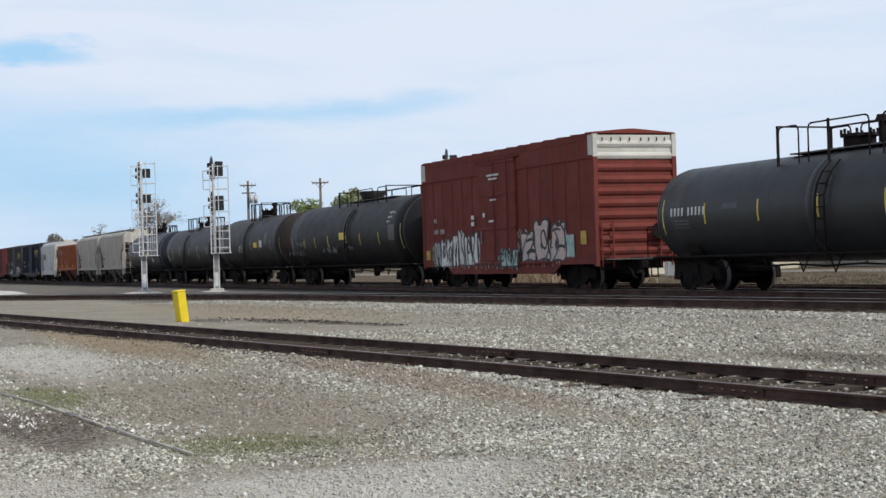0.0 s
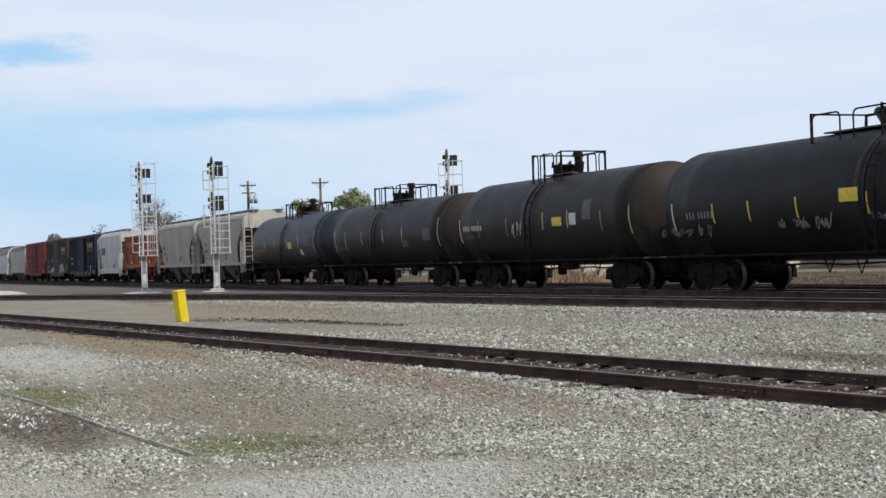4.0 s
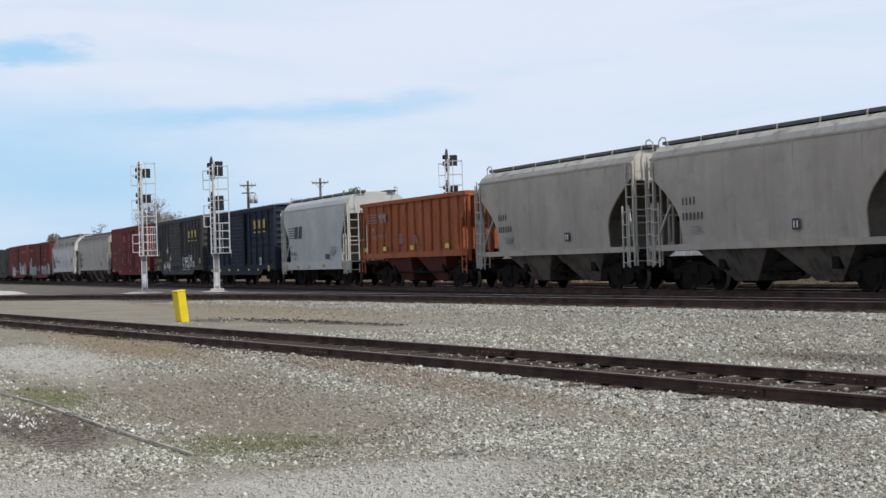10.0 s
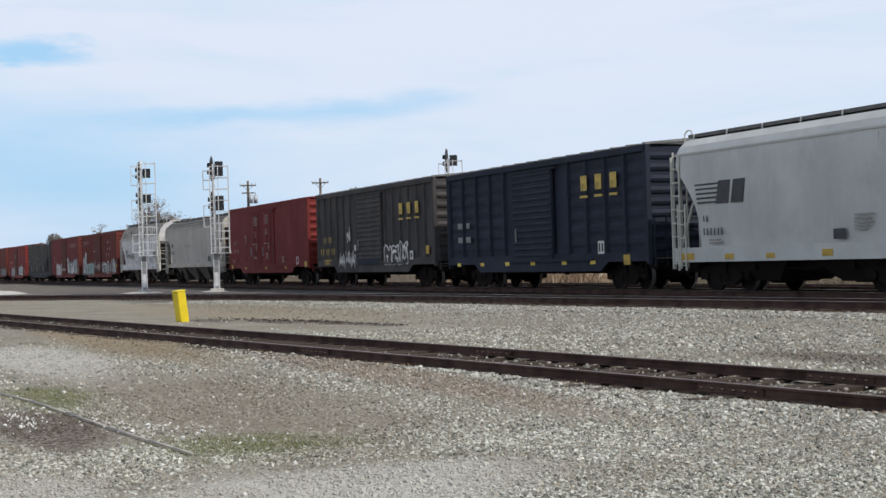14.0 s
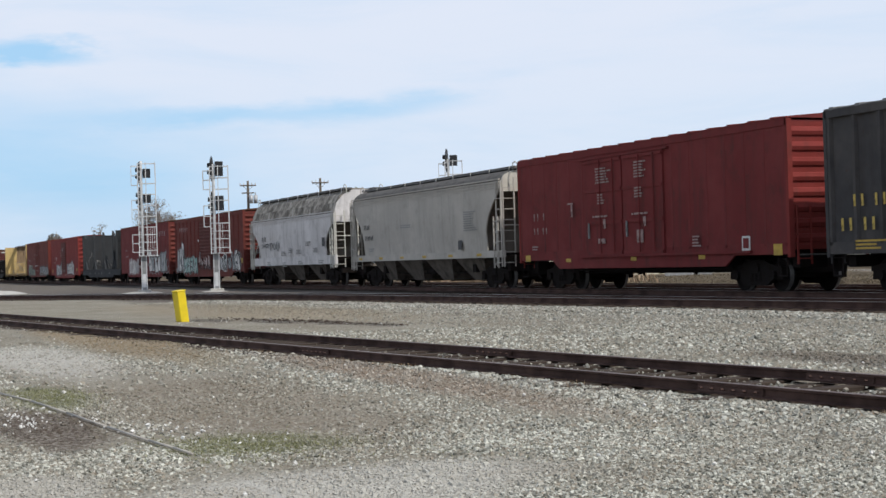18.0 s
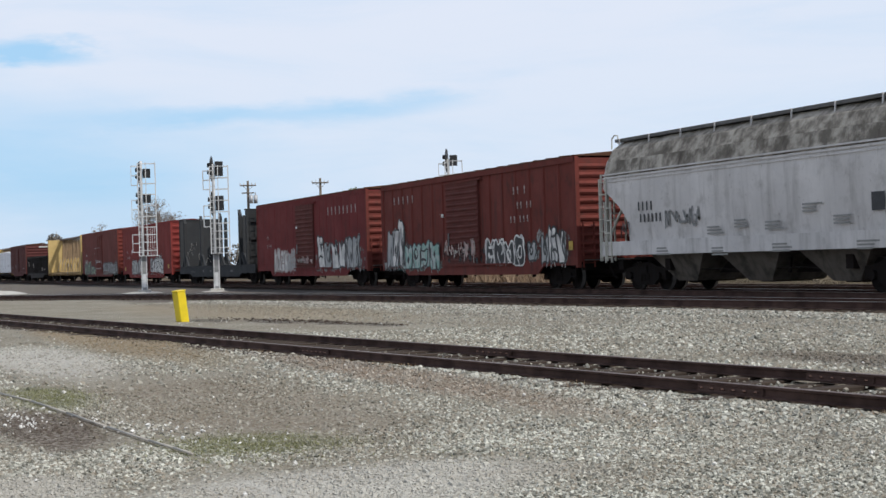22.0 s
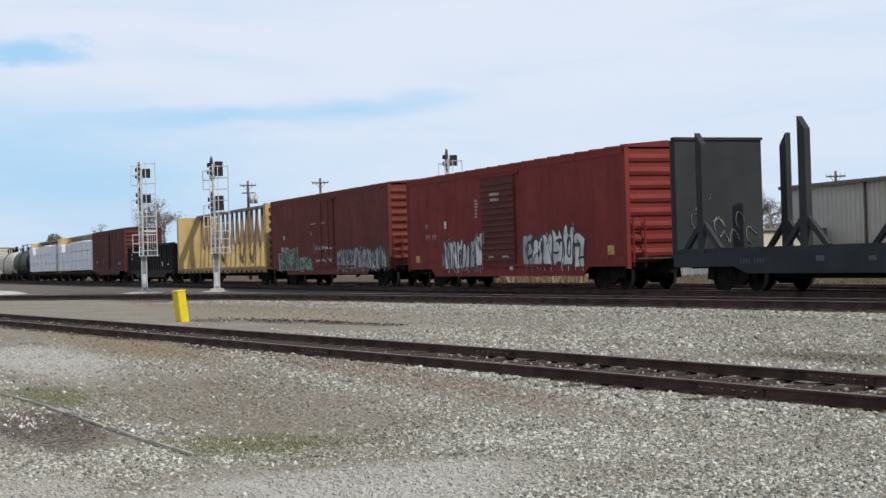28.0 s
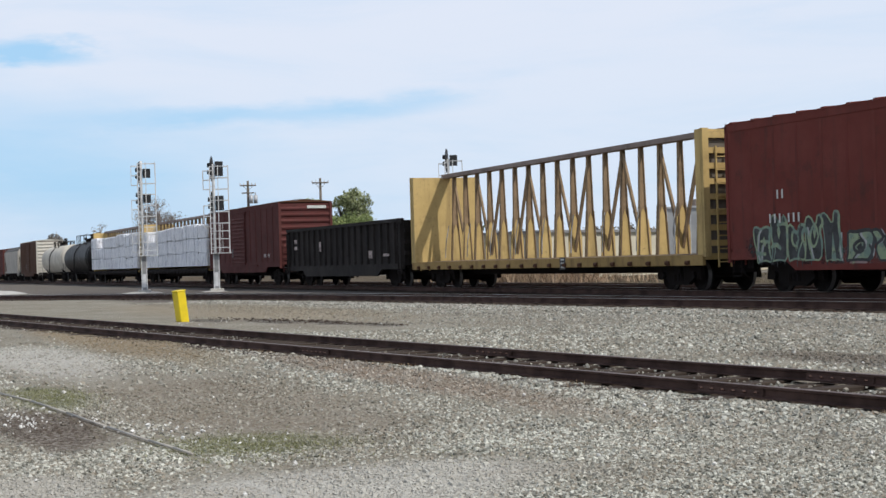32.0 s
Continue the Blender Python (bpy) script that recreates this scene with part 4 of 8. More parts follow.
def tree(x, y, h, spread, leaf, seed, label, depth=4, count=60, size=0.22, clump=0.9):
    rng = np.random.default_rng(seed)
    t = thing("tree", pose(x, y, 0), label, "tree", "trees beyond the tracks")
    b, tips = B(), []
    branches(b, rng, Vector((0, 0, -0.1)), Vector((0, 0, 1)), h * 0.36, h * 0.028, depth, tips, spread)
    top = max(p.z for p in tips)
    for v in b.verts:
        v.co.z *= (h - clump * 0.5) / top
    tips = [Vector((p.x, p.y, p.z * (h - clump * 0.5) / top)) for p in tips]
    part("trunk", b, M["bark"] if leaf else M["twig"], t)
    if not leaf:
        fine = leaf_clumps(rng, tips, [h * 0.06] * len(tips), 5, 0.4, 0.06)
        me = bpy.data.meshes.new("bare_crown")
        me.from_pydata(*[fine[0], [], fine[1]])
        me.materials.append(M["twig"])
        o = new("bare_crown", me)
        o.parent = t
    if leaf:
        v, f = leaf_clumps(rng, tips, [clump * rng.uniform(0.7, 1.3) for _ in tips], count, size)
        me = bpy.data.meshes.new("crown")
        me.from_pydata(v, [], f)
        me.materials.append(M[leaf])
        o = new("crown", me)
        o.parent = t


tree(-191.2, 58.4, 9.8, 0.42, "leaf_bright", 31, "young green leafing tree behind the tracks", count=85, clump=0.8, size=0.18)
tree(-190.6, 62.2, 11.2, 0.45, "leaf", 32, "dark green leafy tree behind the tracks", count=60, clump=0.85, size=0.2)
tree(-188.0, 64.6, 9.6, 0.45, "leaf", 33, "dark green leafy tree behind the tracks", count=55, clump=0.8, size=0.2)
for x, y, h, seed in ((-186.3, 54.2, 6.9, 38), (-185.6, 56.6, 7.9, 39), (-185.0, 59.2, 7.3, 43), (-184.4, 61.6, 7.6, 44), (-186.0, 63.6, 7.2, 45)):
    tree(x, y, h, 0.5, "leaf_bright", seed, "bright green spring bush behind the tracks", count=110, clump=1.25, size=0.17)
tree(-225.1, 47.0, 12.2, 0.6, None, 34, "bare grey spreading tree in early spring", depth=6)
tree(-256.3, 43.4, 9.6, 0.5, None, 35, "bare grey tree in early spring", depth=5)
tree(-165.0, 109.5, 9.8, 0.55, None, 36, "bare spreading tree beside the sheds", depth=6)
tree(-156.0, 113.0, 8.6, 0.5, "leaf", 37, "leafing green tree beside the sheds", count=40, clump=0.9)
tree(-137.9, 57.6, 5.6, 0.2, "leaf_dark", 40, "dark evergreen tree behind the signal", count=50, clump=0.6)
tree(-296.0, 40.2, 8.6, 0.45, "far_wood", 41, "distant bare tree on the skyline", count=60, clump=1.0)
tree(-300.0, 20.0, 9.0, 0.45, "far_wood", 42, "distant bare tree on the skyline", count=60, clump=1.2)


def far_woods():
    rng = np.random.default_rng(50)
    centres, radii = [], []
    for k in range(620):
        s = rng.uniform(0, 1)
        a = radians(42 + 50 * s)                # angle from +Y towards -X
        d = rng.uniform(300, 350)
        tall = 6.0 + 2.2 * noise.noise((a * 14, 0, 0)) + 1.5 * noise.noise((a * 50, 3, 0))
        tall *= 1.0 if a < radians(76) else 0.55
        centres.append((-d * math.sin(a), d * math.cos(a), rng.uniform(0.3, 1.0) * tall))
        radii.append(rng.uniform(1.6, 2.8))
    v, f = leaf_clumps(rng, centres, radii, 85, 0.42)
    tagged(soup("far_woods", v, f, M["far_wood"]), "hazy line of grey-brown leafless woods", "woods")


far_woods()


def metal_building():
    """A long beige shed; its long wall faces the tracks."""
    t = thing("metal_building", pose(-102.6, 71.4, 0, 0, 0, -2.6), "long beige corrugated steel shed with brown eaves", "shed")
    L, D, H = 70.0, 24.0, 6.33
    part("wall", box(B(), 0, L, 0, D, -0.1, H), M["shed"], t)
    first = None
    for k in range(int(L / 0.6)):
        m = pose(0.3 + k * 0.6, 0, 0)
        if first is None:
            first = part("sheet_rib", prism_z(B(), ((-0.1, -0.001), (0.1, -0.001), (0.05, -0.05), (-0.05, -0.05)), 0.1, H - 0.05), M["shed"], t)
            first.matrix_basis = m
        else:
            again("sheet_rib", first, m, t)
    part("roof", prism_x(B(), ((-0.4, H), (D / 2, H + 0.45), (D + 0.4, H), (D + 0.4, H + 0.12), (D / 2, H + 0.6), (-0.4, H + 0.12)), -0.3, L + 0.3), M["shed_roof"], t)
    part("gutter", box(B(), -0.3, L + 0.3, -0.55, -0.402, H - 0.12, H + 0.14), M["shed_trim"], t, "dark brown gutter")
    pipe0 = part("downspout", box(B(), -0.08, 0.08, -0.2, -0.06, 0.2, H - 0.1), M["shed_trim"], t)
    pipe0.location.x = 10.7
    for x in (19, 28, 37, 46, 55, 64):
        again("downspout", pipe0, pose(x, 0, 0), t)
    v = part("roof_stack", tube(B(), (9.6, 3, H + 0.1), (9.6, 3, H + 1.35), 0.16, 10), M["dull_galv"], t)
    part("stack_cap", tube(B(), (9.6, 3, H + 1.35), (9.6, 3, H + 1.5), 0.22, 10, 0.08), M["dull_galv"], v)


def low_block():
    """A low cream block wall that runs away from the tracks, with a coping and piers."""
    t = thing("low_building", pose(-88.0, 37.5, 0, 0, 0, 115.5), "long low cream-painted block building with a flat roof", "building")
    part("wall", box(B(), 0, 40, -6, 0, -0.1, 2.85), M["cream"], t)
    part("roof", box(B(), -0.2, 40.2, -6.2, 0.2, 2.85, 3.02), M["shed_roof"], t)
    first = None
    for k in range(11):
        if first is None:
            first = part("pier", box(B(), -0.15, 0.15, 0, 0.12, 0, 2.7), M["cream"], t)
            first.location.x = 0.4
        else:
            again("pier", first, pose(0.4 + k * 3.9, 0, 0), t)


def grey_kiosk():
    t = thing("equipment_shed", pose(-76.9, 46.6, 0, 0, 0, 58), "pale grey steel equipment shed with a dark roof vent", "shed")
    part("wall", soft_box(B(), -1.35, 1.35, -1.3, 1.3, 0.0, 3.95, 0.03), M["grey_shed"], t)
    part("roof", soft_box(B(), -1.42, 1.42, -1.37, 1.37, 3.95, 4.08, 0.03), M["grey_shed"], t)
    first = None
    for k in range(6):
        if first is None:
            first = part("panel_seam", box(B(), -0.02, 0.02, -1.33, -1.3, 0.1, 3.9), M["galv"], t)
            first.location.x = -1.1
        else:
            again("panel_seam", first, pose(-1.1 + k * 0.44, 0, 0), t)
    part("vent", tube(B(), (0.5, 0, 4.08), (0.5, 0, 4.5), 0.42, 12, 0.3), M["shed_trim"], t)


metal_building()
low_block()
grey_kiosk()

# ---------------------------------------------------------------- the train
# Cars are placed by the stations of their two ends along the train; local x runs along the car,
# the side towards the camera is at -y, and z is the height over the railhead.
CARS = []
W2 = 1.55


def railcar(name, a, b, label, category):
    c = (a + b) / 2
    t = thing(name, pose(c, 25.01, 0.25), label, category, "cars of the freight train")
    CARS.append((t, c))
    return t, (b - a) / 2, lambda s: s - c


SHARED = {}


def shared(name, key, build, material, parent, m, smooth=False):
    """A part on a mesh that all cars share."""
    if key not in SHARED:
        ob = part(name, build(), material, parent, smooth=smooth)
        ob.matrix_basis = m
        SHARED[key] = ob
        return ob
    return again(name, SHARED[key], m, parent)


def truck_frame():
    b = B()
    for s in (-1, 1):
        y0, y1 = s * 0.98 - 0.07, s * 0.98 + 0.07
        prism_y(b, ((-1.28, 0.34), (-1.24, 0.68), (-0.7, 0.76), (-0.4, 0.88), (0.4, 0.88), (0.7, 0.76), (1.24, 0.68), (1.28, 0.34), (0.8, 0.34),
                    (0.5, 0.17), (-0.5, 0.17), (-0.8, 0.34)), y0, y1)
        for x in (-0.89, 0.89):
            tube(b, (x, y1 if s > 0 else y0, 0.455), (x, (y1 if s > 0 else y0) + s * 0.09, 0.455), 0.13, 10)
        for x in (-0.2, 0, 0.2):
            tube(b, (x, s * 1.02, 0.30), (x, s * 1.02, 0.56), 0.085, 8)
    box(b, -0.2, 0.2, -1.12, 1.12, 0.5, 0.78)
    box(b, -0.34, 0.34, -0.7, 0.7, 0.3, 0.5)
    for x in (-0.42, 0.42):
        box(b, x - 0.07, x + 0.07, -0.9, 0.9, 0.34, 0.5)
        for y in (-0.76, 0.76):
            box(b, x - 0.12, x + 0.12, y - 0.08, y + 0.08, 0.28, 0.6)
    for s in (-1, 1):
        beam(b, (-0.85, s * 0.3, 0.62), (0.85, s * 0.3, 0.36), 0.07)
        beam(b, (s * 0.45, 0.1, 0.3), (s * 0.5, 0.1, 0.9), 0.08)
        tube(b, (-1.2, s * 0.5, 0.56), (1.2, s * 0.5, 0.56), 0.03, 5)
    return b


def wheel_mesh():
    b = B()
    n = 24
    prof = ((0.06, 0.02), (0.09, 0.16), (0.09, 0.2), (0.03, 0.25), (0.02, 0.36), (0.07, 0.40), (0.075, 0.44), (-0.045, 0.455), (-0.055, 0.485), (-0.075, 0.485), (-0.075, 0.40), (-0.02, 0.36), (-0.02, 0.2), (-0.06, 0.15), (-0.06, 0.02))
    rings = [[b.verts.new((r * math.cos(2 * math.pi * i / n), -y, r * math.sin(2 * math.pi * i / n))) for i in range(n)] for y, r in prof]
    made = []
    for k, (p, q) in enumerate(zip(rings, rings[1:])):
        for i in range(n):
            f = b.faces.new((p[i], p[(i + 1) % n], q[(i + 1) % n], q[i]))
            f.material_index = 1 if k in (6,) else 0
            made.append(f)
    made += [b.faces.new(rings[0]), b.faces.new(rings[-1])]
    bmesh.ops.recalc_face_normals(b, faces=made)
    return b


def coupler_mesh():
    b = B()
    box(b, -0.5, 0.1, -0.07, 0.07, 0.74, 0.92)
    prism_z(b, ((0.1, -0.12), (0.34, -0.15), (0.42, -0.02), (0.30, 0.02), (0.28, 0.13), (0.1, 0.14)), 0.70, 0.96)
    return b


def stirrup_mesh():
    return pipe(B(), ((-0.2, 0, 0.95), (-0.2, 0, 0.45), (0.2, 0, 0.45), (0.2, 0, 0.95)), 0.02, 5)


def box_ladder_mesh():
    return ladder_mesh(0.75, 2.3)


WHEELS = {}


def running_gear(t, half, inset, sill=True):
    for x in (-(half - inset), half - inset):
        tr = shared("truck", "truck", truck_frame, M["iron"], t, pose(x, 0, 0))
        for wx in (-0.89, 0.89):
            for s in (-1, 1):
                wh = shared("wheel", "wheel", wheel_mesh, M["iron"], tr, pose(wx, s * 0.76, 0.455, 0, 0, 0 if s < 0 else 180), True)
                WHEELS.setdefault((wx, s), []).append(wh)
                if len(wh.data.materials) < 2:
                    wh.data.materials.append(M["tread"])
            shared("axle", "axle", lambda: tube(B(), (0, -0.76, 0.455), (0, 0.76, 0.455), 0.075, 8), M["iron"], tr, pose(wx, 0, 0))
    for s in (-1, 1):
        shared("coupler", "coupler", coupler_mesh, M["iron"], t, pose(s * (half + 0.22), 0, 0, 0, 0, 0 if s > 0 else 180))
        shared("air_hose", "air_hose", lambda: pipe(B(), ((0, -0.35, 0.75), (0.22, -0.36, 0.62), (0.36, -0.34, 0.42), (0.5, -0.3, 0.36)), 0.025, 6), M["under"], t, pose(s * half, 0, 0, 0, 0, 0 if s > 0 else 180))
    if sill:
        part("centre_sill", box(B(), -half - 0.05, half + 0.05, -0.22, 0.22, 0.52, 1.05), M["under"], t)


def brake_gear(t, half, seed, pipes=True):
    """Reservoir, cylinder, levers and pipes that hang under the floor."""
    r = random.Random(seed)
    mt = M["under"]
    x = r.uniform(-1.5, 0.5)
    part("air_reservoir", tube(B(), (x, -0.75, 0.72), (x + 0.9, -0.75, 0.72), 0.17, 10), mt, t)
    part("brake_cylinder", tube(B(), (x + 1.6, -0.6, 0.78), (x + 2.1, -0.6, 0.78), 0.12, 10), mt, t)
    part("brake_rod", beam(B(), (x + 2.1, -0.6, 0.78), (min(half - 3, x + 3.6), -0.45, 0.62), 0.04), mt, t)
    part("train_pipe", pipe(B(), [(k, -0.95 + 0.03 * r.uniform(-1, 1), 0.62 + 0.05 * r.uniform(-1, 1)) for k in np.linspace(-half + 3.2, half - 3.2, 9)], 0.022, 5), mt, t)
    for y in (-1.15, 0.9) if pipes else ():
        part("train_pipe", tube(B(), (-half + 3.3, y, 0.66), (half - 3.3, y, 0.66), 0.04, 5), mt, t)
    for k in range(12):
        xx, yy = r.uniform(-half + 3.4, half - 3.4), r.uniform(-0.9, 0.7)
        if k % 2:
            part("hanger", beam(B(), (xx, yy, 0.95), (xx + r.uniform(-0.15, 0.15), yy, r.uniform(0.38, 0.6)), r.uniform(0.04, 0.1)), mt, t)
        else:
            part("brake_lever", beam(B(), (xx, yy, r.uniform(0.5, 0.75)), (xx + r.uniform(0.8, 1.8), yy + 0.1, r.uniform(0.5, 0.7)), r.uniform(0.04, 0.07)), mt, t)
    for s in (-1, 1):
        for y in (-0.7, 0.55):
            part("brake_rod", beam(B(), (s * (half - 3.3), y, 0.6), (s * (half - 1.0), y, 0.72), 0.06), mt, t)
        part("cross_bearer", box(B(), *sorted((s * (half - 3.6), s * (half - 3.3))), -1.2, 1.2, 0.62, 0.98), mt, t)
        part("end_beam", box(B(), *sorted((s * (half - 0.5), s * (half - 0.2))), -1.1, 1.1, 0.66, 0.95), mt, t)


def ladder_mesh(z0, z1, w=0.42, step=0.38):
    b = B()
    for s in (-1, 1):
        beam(b, (s * w / 2, 0, z0), (s * w / 2, 0, z1), 0.045)
    z = z0 + 0.15
    while z < z1:
        beam(b, (-w / 2, -0.02, z), (w / 2, -0.02, z), 0.032)
        z += step
    return b


def marks(t, name, rects, material, y=-W2 - 0.005, label="", deep=0.004):
    """Flat painted marks on a car's side, each a part of its own: rows of centre x, z, width, height."""
    made = {}
    for x, z, w, h in rects:
        key = (round(w, 3), round(h, 3))
        if key not in made:
            made[key] = part(name, box(B(), -w / 2, w / 2, -deep, 0, -h / 2, h / 2), material, t, label)
            made[key].location = (x, y, z)
        else:
            again(name, made[key], pose(x, y, z), t)
    return list(made.values())[0]


def letters(t, x, z, h, groups, material, y=-W2 - 0.005, name="lettering", pitch=0.85):
    """Stencilled characters as plain bars; groups: how many in each, one after the other."""
    rects, k = [], 0.0
    for n in groups:
        for _ in range(n):
            rects.append((x + k, z, h * 0.27, h * 0.92))
            k += h * pitch
        k += h * 0.7
    return marks(t, name, rects, material, y)


def small_print(t, x, z, w, rows, material, y=-W2 - 0.005, h=0.05):
    r = random.Random(int(x * 100) + rows)
    return marks(t, "stencil_line", [(x + w * (k0 - 1) / 2 + 0.0, z - i * h * 1.8, w * k0, h) for i in range(rows) for k0 in (r.uniform(0.6, 1.0),)], material, y)


def rounded(pts, times=2):
    """Cuts the corners of a bent line, so that it runs in curves."""
    for _ in range(times):
        out = [pts[0]]
        for (ax, az), (bx, bz) in zip(pts, pts[1:]):
            out += [(ax * 0.75 + bx * 0.25, az * 0.75 + bz * 0.25), (ax * 0.25 + bx * 0.75, az * 0.25 + bz * 0.75)]
        pts = out + [pts[-1]]
    return pts


def ribbon(bm, pts, w, y, floor):
    """A painted stroke: one flat band along a bent line, a little fuller in the middle."""
    rows = []
    for m, (px, pz) in enumerate(pts):
        q0, q1 = pts[max(0, m - 1)], pts[min(len(pts) - 1, m + 1)]
        dx, dz = q1[0] - q0[0], q1[1] - q0[1]
        g = w / max(0.01, math.hypot(dx, dz)) * (0.8 + 0.4 * math.sin(math.pi * m / (len(pts) - 1)))
        rows.append([bm.verts.new((px + s * dz * g, y, max(floor, pz - s * dx * g))) for s in (-1, 1)])
    for p, q in zip(rows, rows[1:]):
        bm.faces.new((p[0], p[1], q[1], q[0]))


def graffiti(t, x0, x1, z0, z1, n, seed, fill="tag_white", line="tag_dark", wide=0.30, edge=0.19, haze=None, y=-W2 - 0.006):
    """Sprayed tags as abstract panels with dark edges, wedges and shade lines; no letters, no words."""
    r = random.Random(seed)
    thin = wide < 0.25
    n = max(1, int(n * 1.5)) if thin else max(1, round((x1 - x0) / (0.62 + 0.22 * (seed % 3))))
    cell, tall, floor = (x1 - x0) / n, z1 - z0, z0 - 0.05
    if haze:
        for k in range(n + 1):
            c = B()
            cx, cz = x0 + cell * (k + r.uniform(-0.2, 0.2)), z0 + tall * r.uniform(0.1, 0.5)
            rx, rz = cell * r.uniform(0.4, 0.75), tall * r.uniform(0.2, 0.4)
            c.faces.new([c.verts.new((cx + rx * math.cos(q) * r.uniform(0.75, 1.2), y + 0.003 - 0.0002 * k, max(floor, cz + rz * math.sin(q) * r.uniform(0.75, 1.2)))) for q in np.linspace(0, 2 * math.pi, 18, endpoint=False)])
            part("sprayed_ground", c, M["haze_" + haze], t, "faded sprayed colour under the tag")
    soft = r.randrange(0, 3)
    for k in range(n):
        gx, gz = x0 + cell * k, z0 + r.uniform(0, 0.06) * tall
        gh = tall * r.uniform(0.74, 1.0)

        def place(u, v):
            return gx + cell * (u + lean * (v - 0.5)), max(floor, gz + gh * v)
        lean = r.uniform(-0.3, 0.3)
        if thin:
            b = B()
            for m in range(2):
                u, v = r.uniform(0.1, 0.9), r.uniform(0.1, 0.9)
                pts = []
                for _ in range(r.randint(4, 6)):
                    pts.append(place(u, v))
                    u, v = min(1.1, max(-0.1, u + r.uniform(-0.5, 0.6))), min(1.0, max(0.0, 1 - v + r.uniform(-0.3, 0.3)))
                ribbon(b, rounded(pts), edge * 0.24, y - 0.0004 * m - 0.0012 * (k % 2), floor)
            part("tag_stroke", b, M[line], t, "thin sprayed line")
            continue
        step = 0.0052 * (k % 2)
        w = 0.014 + edge * 0.07
        kind = r.randrange(4)
        ring = [(0.04, 0.0), (0.5, r.uniform(-0.03, 0.14)), (0.96, 0.0), (0.97 + r.uniform(-0.2, 0.12), 0.35), (0.9 + r.uniform(-0.2, 0.12), 0.68), (r.uniform(0.85, 1.08), r.uniform(0.82, 1.0)), (0.7, r.uniform(0.9, 1.05)),
                (r.uniform(0.35, 0.65), r.uniform(0.62, 0.98)), (0.25, r.uniform(0.9, 1.05)), (-0.02, r.uniform(0.8, 1.0)), (r.uniform(-0.08, 0.14), 0.6), (r.uniform(-0.1, 0.1), 0.3)]
        ring = [place(*p) for p in ring]
        loop = rounded(ring + [ring[0]], 1 if soft < 2 else 2)
        over, under, shade = B(), B(), B()
        over.faces.new([over.verts.new((px, y - step - 0.001, pz)) for px, pz in loop[:-1]])
        ribbon(under, loop, w * r.uniform(0.9, 1.5), y - step - 0.0032, floor)
        ribbon(under, [(px + 0.03, pz - 0.02) for px, pz in loop[len(loop) // 4: len(loop) // 2]], w * 1.6, y - step - 0.0028, floor)
        if kind == 1:
            cu, cv = r.uniform(0.4, 0.6), r.uniform(0.4, 0.6)
            eye = [place(cu + r.uniform(0.16, 0.26) * math.cos(q), cv + r.uniform(0.18, 0.3) * math.sin(q)) for q in np.linspace(0, 2 * math.pi, 7)[:-1]]
            ribbon(under, rounded(eye + [eye[0]], 2), w * 1.5, y - step - 0.0044, floor)
        if kind == 2:
            for v in (r.uniform(0.25, 0.4), r.uniform(0.55, 0.75)):
                du = r.choice((0.0, 0.35))
                ribbon(under, rounded([place(du, v), place(0.3 + du, v + r.uniform(-0.06, 0.12)), place(0.62 + du, v + r.uniform(-0.05, 0.1))], 1), w * r.uniform(1.2, 2.4), y - step - 0.0046, floor)
        if kind == 3:
            v = r.choice((0.0, 1.0))
            u, du = r.uniform(0.25, 0.6), r.uniform(0.15, 0.3)
            under.faces.new([under.verts.new((px, y - step - 0.0045, pz)) for px, pz in (place(u, v), place(u + du, v), place(u + du * r.uniform(0.1, 0.9), abs(v - r.uniform(0.35, 0.6))))])
        for m in range(r.randint(2, 3) if kind == 0 else r.randint(1, 2)):
            u, v = r.uniform(0.12, 0.88), r.choice((0.0, 0.02, 1.0))
            pts = [place(u, v)]
            for _ in range(r.randint(2, 4)):
                u += r.uniform(-0.32, 0.32)
                v += (1 if pts[0][1] < gz + gh * 0.5 else -1) * r.uniform(0.14, 0.3)
                pts.append(place(min(0.95, max(0.05, u)), min(0.96, max(0.03, v))))
            ribbon(under, rounded(pts, 1), w * r.uniform(0.7, 1.5), y - step - 0.0036 - 0.0003 * m, floor)
            if r.random() < 0.7:
                ribbon(shade, [(px + w * 2.2, pz) for px, pz in rounded(pts, 1)], w * r.uniform(1.0, 2.0), y - step - 0.0018 - 0.0002 * m, floor)
        if r.random() < 0.75:
            cu, cv, du, dv = r.uniform(0.3, 0.7), r.uniform(0.3, 0.7), r.uniform(0.08, 0.16), r.uniform(0.1, 0.2)
            under.faces.new([under.verts.new((px, y - step - 0.0048, pz)) for px, pz in (place(cu, cv - dv), place(cu + du, cv + r.uniform(-0.05, 0.05)), place(cu + r.uniform(-0.05, 0.05), cv + dv), place(cu - du, cv))])
        for _ in range(2):
            u = r.uniform(0.05, 0.95)
            ribbon(over, [place(u, 0.08), place(u, 0.0), (place(u, 0)[0], z0 - 0.04 - r.uniform(0, 0.1))], 0.016, y - step - 0.0008, z0 - 0.12)
        part("tag_stroke", over, M[r.choice((fill, fill, fill, "tag_grey")) if fill == "tag_white" else fill], t, "sprayed graffiti panel")
        part("tag_shade", shade, M["tag_grey"], t, "sprayed grey shade lines")
        part("tag_edge", under, M[line], t, "sprayed edge lines")


def reflectors(t, xs, z, material="mark_yellow", w=0.10, h=0.10, y=-W2 - 0.005):
    first = None
    for x in xs:
        if first is None:
            first = marks(t, "reflector", [(0, 0, w, h)], M[material], 0.0)
            first.location = (x, y, z)
        else:
            again("reflector", first, pose(x, y, z), t)


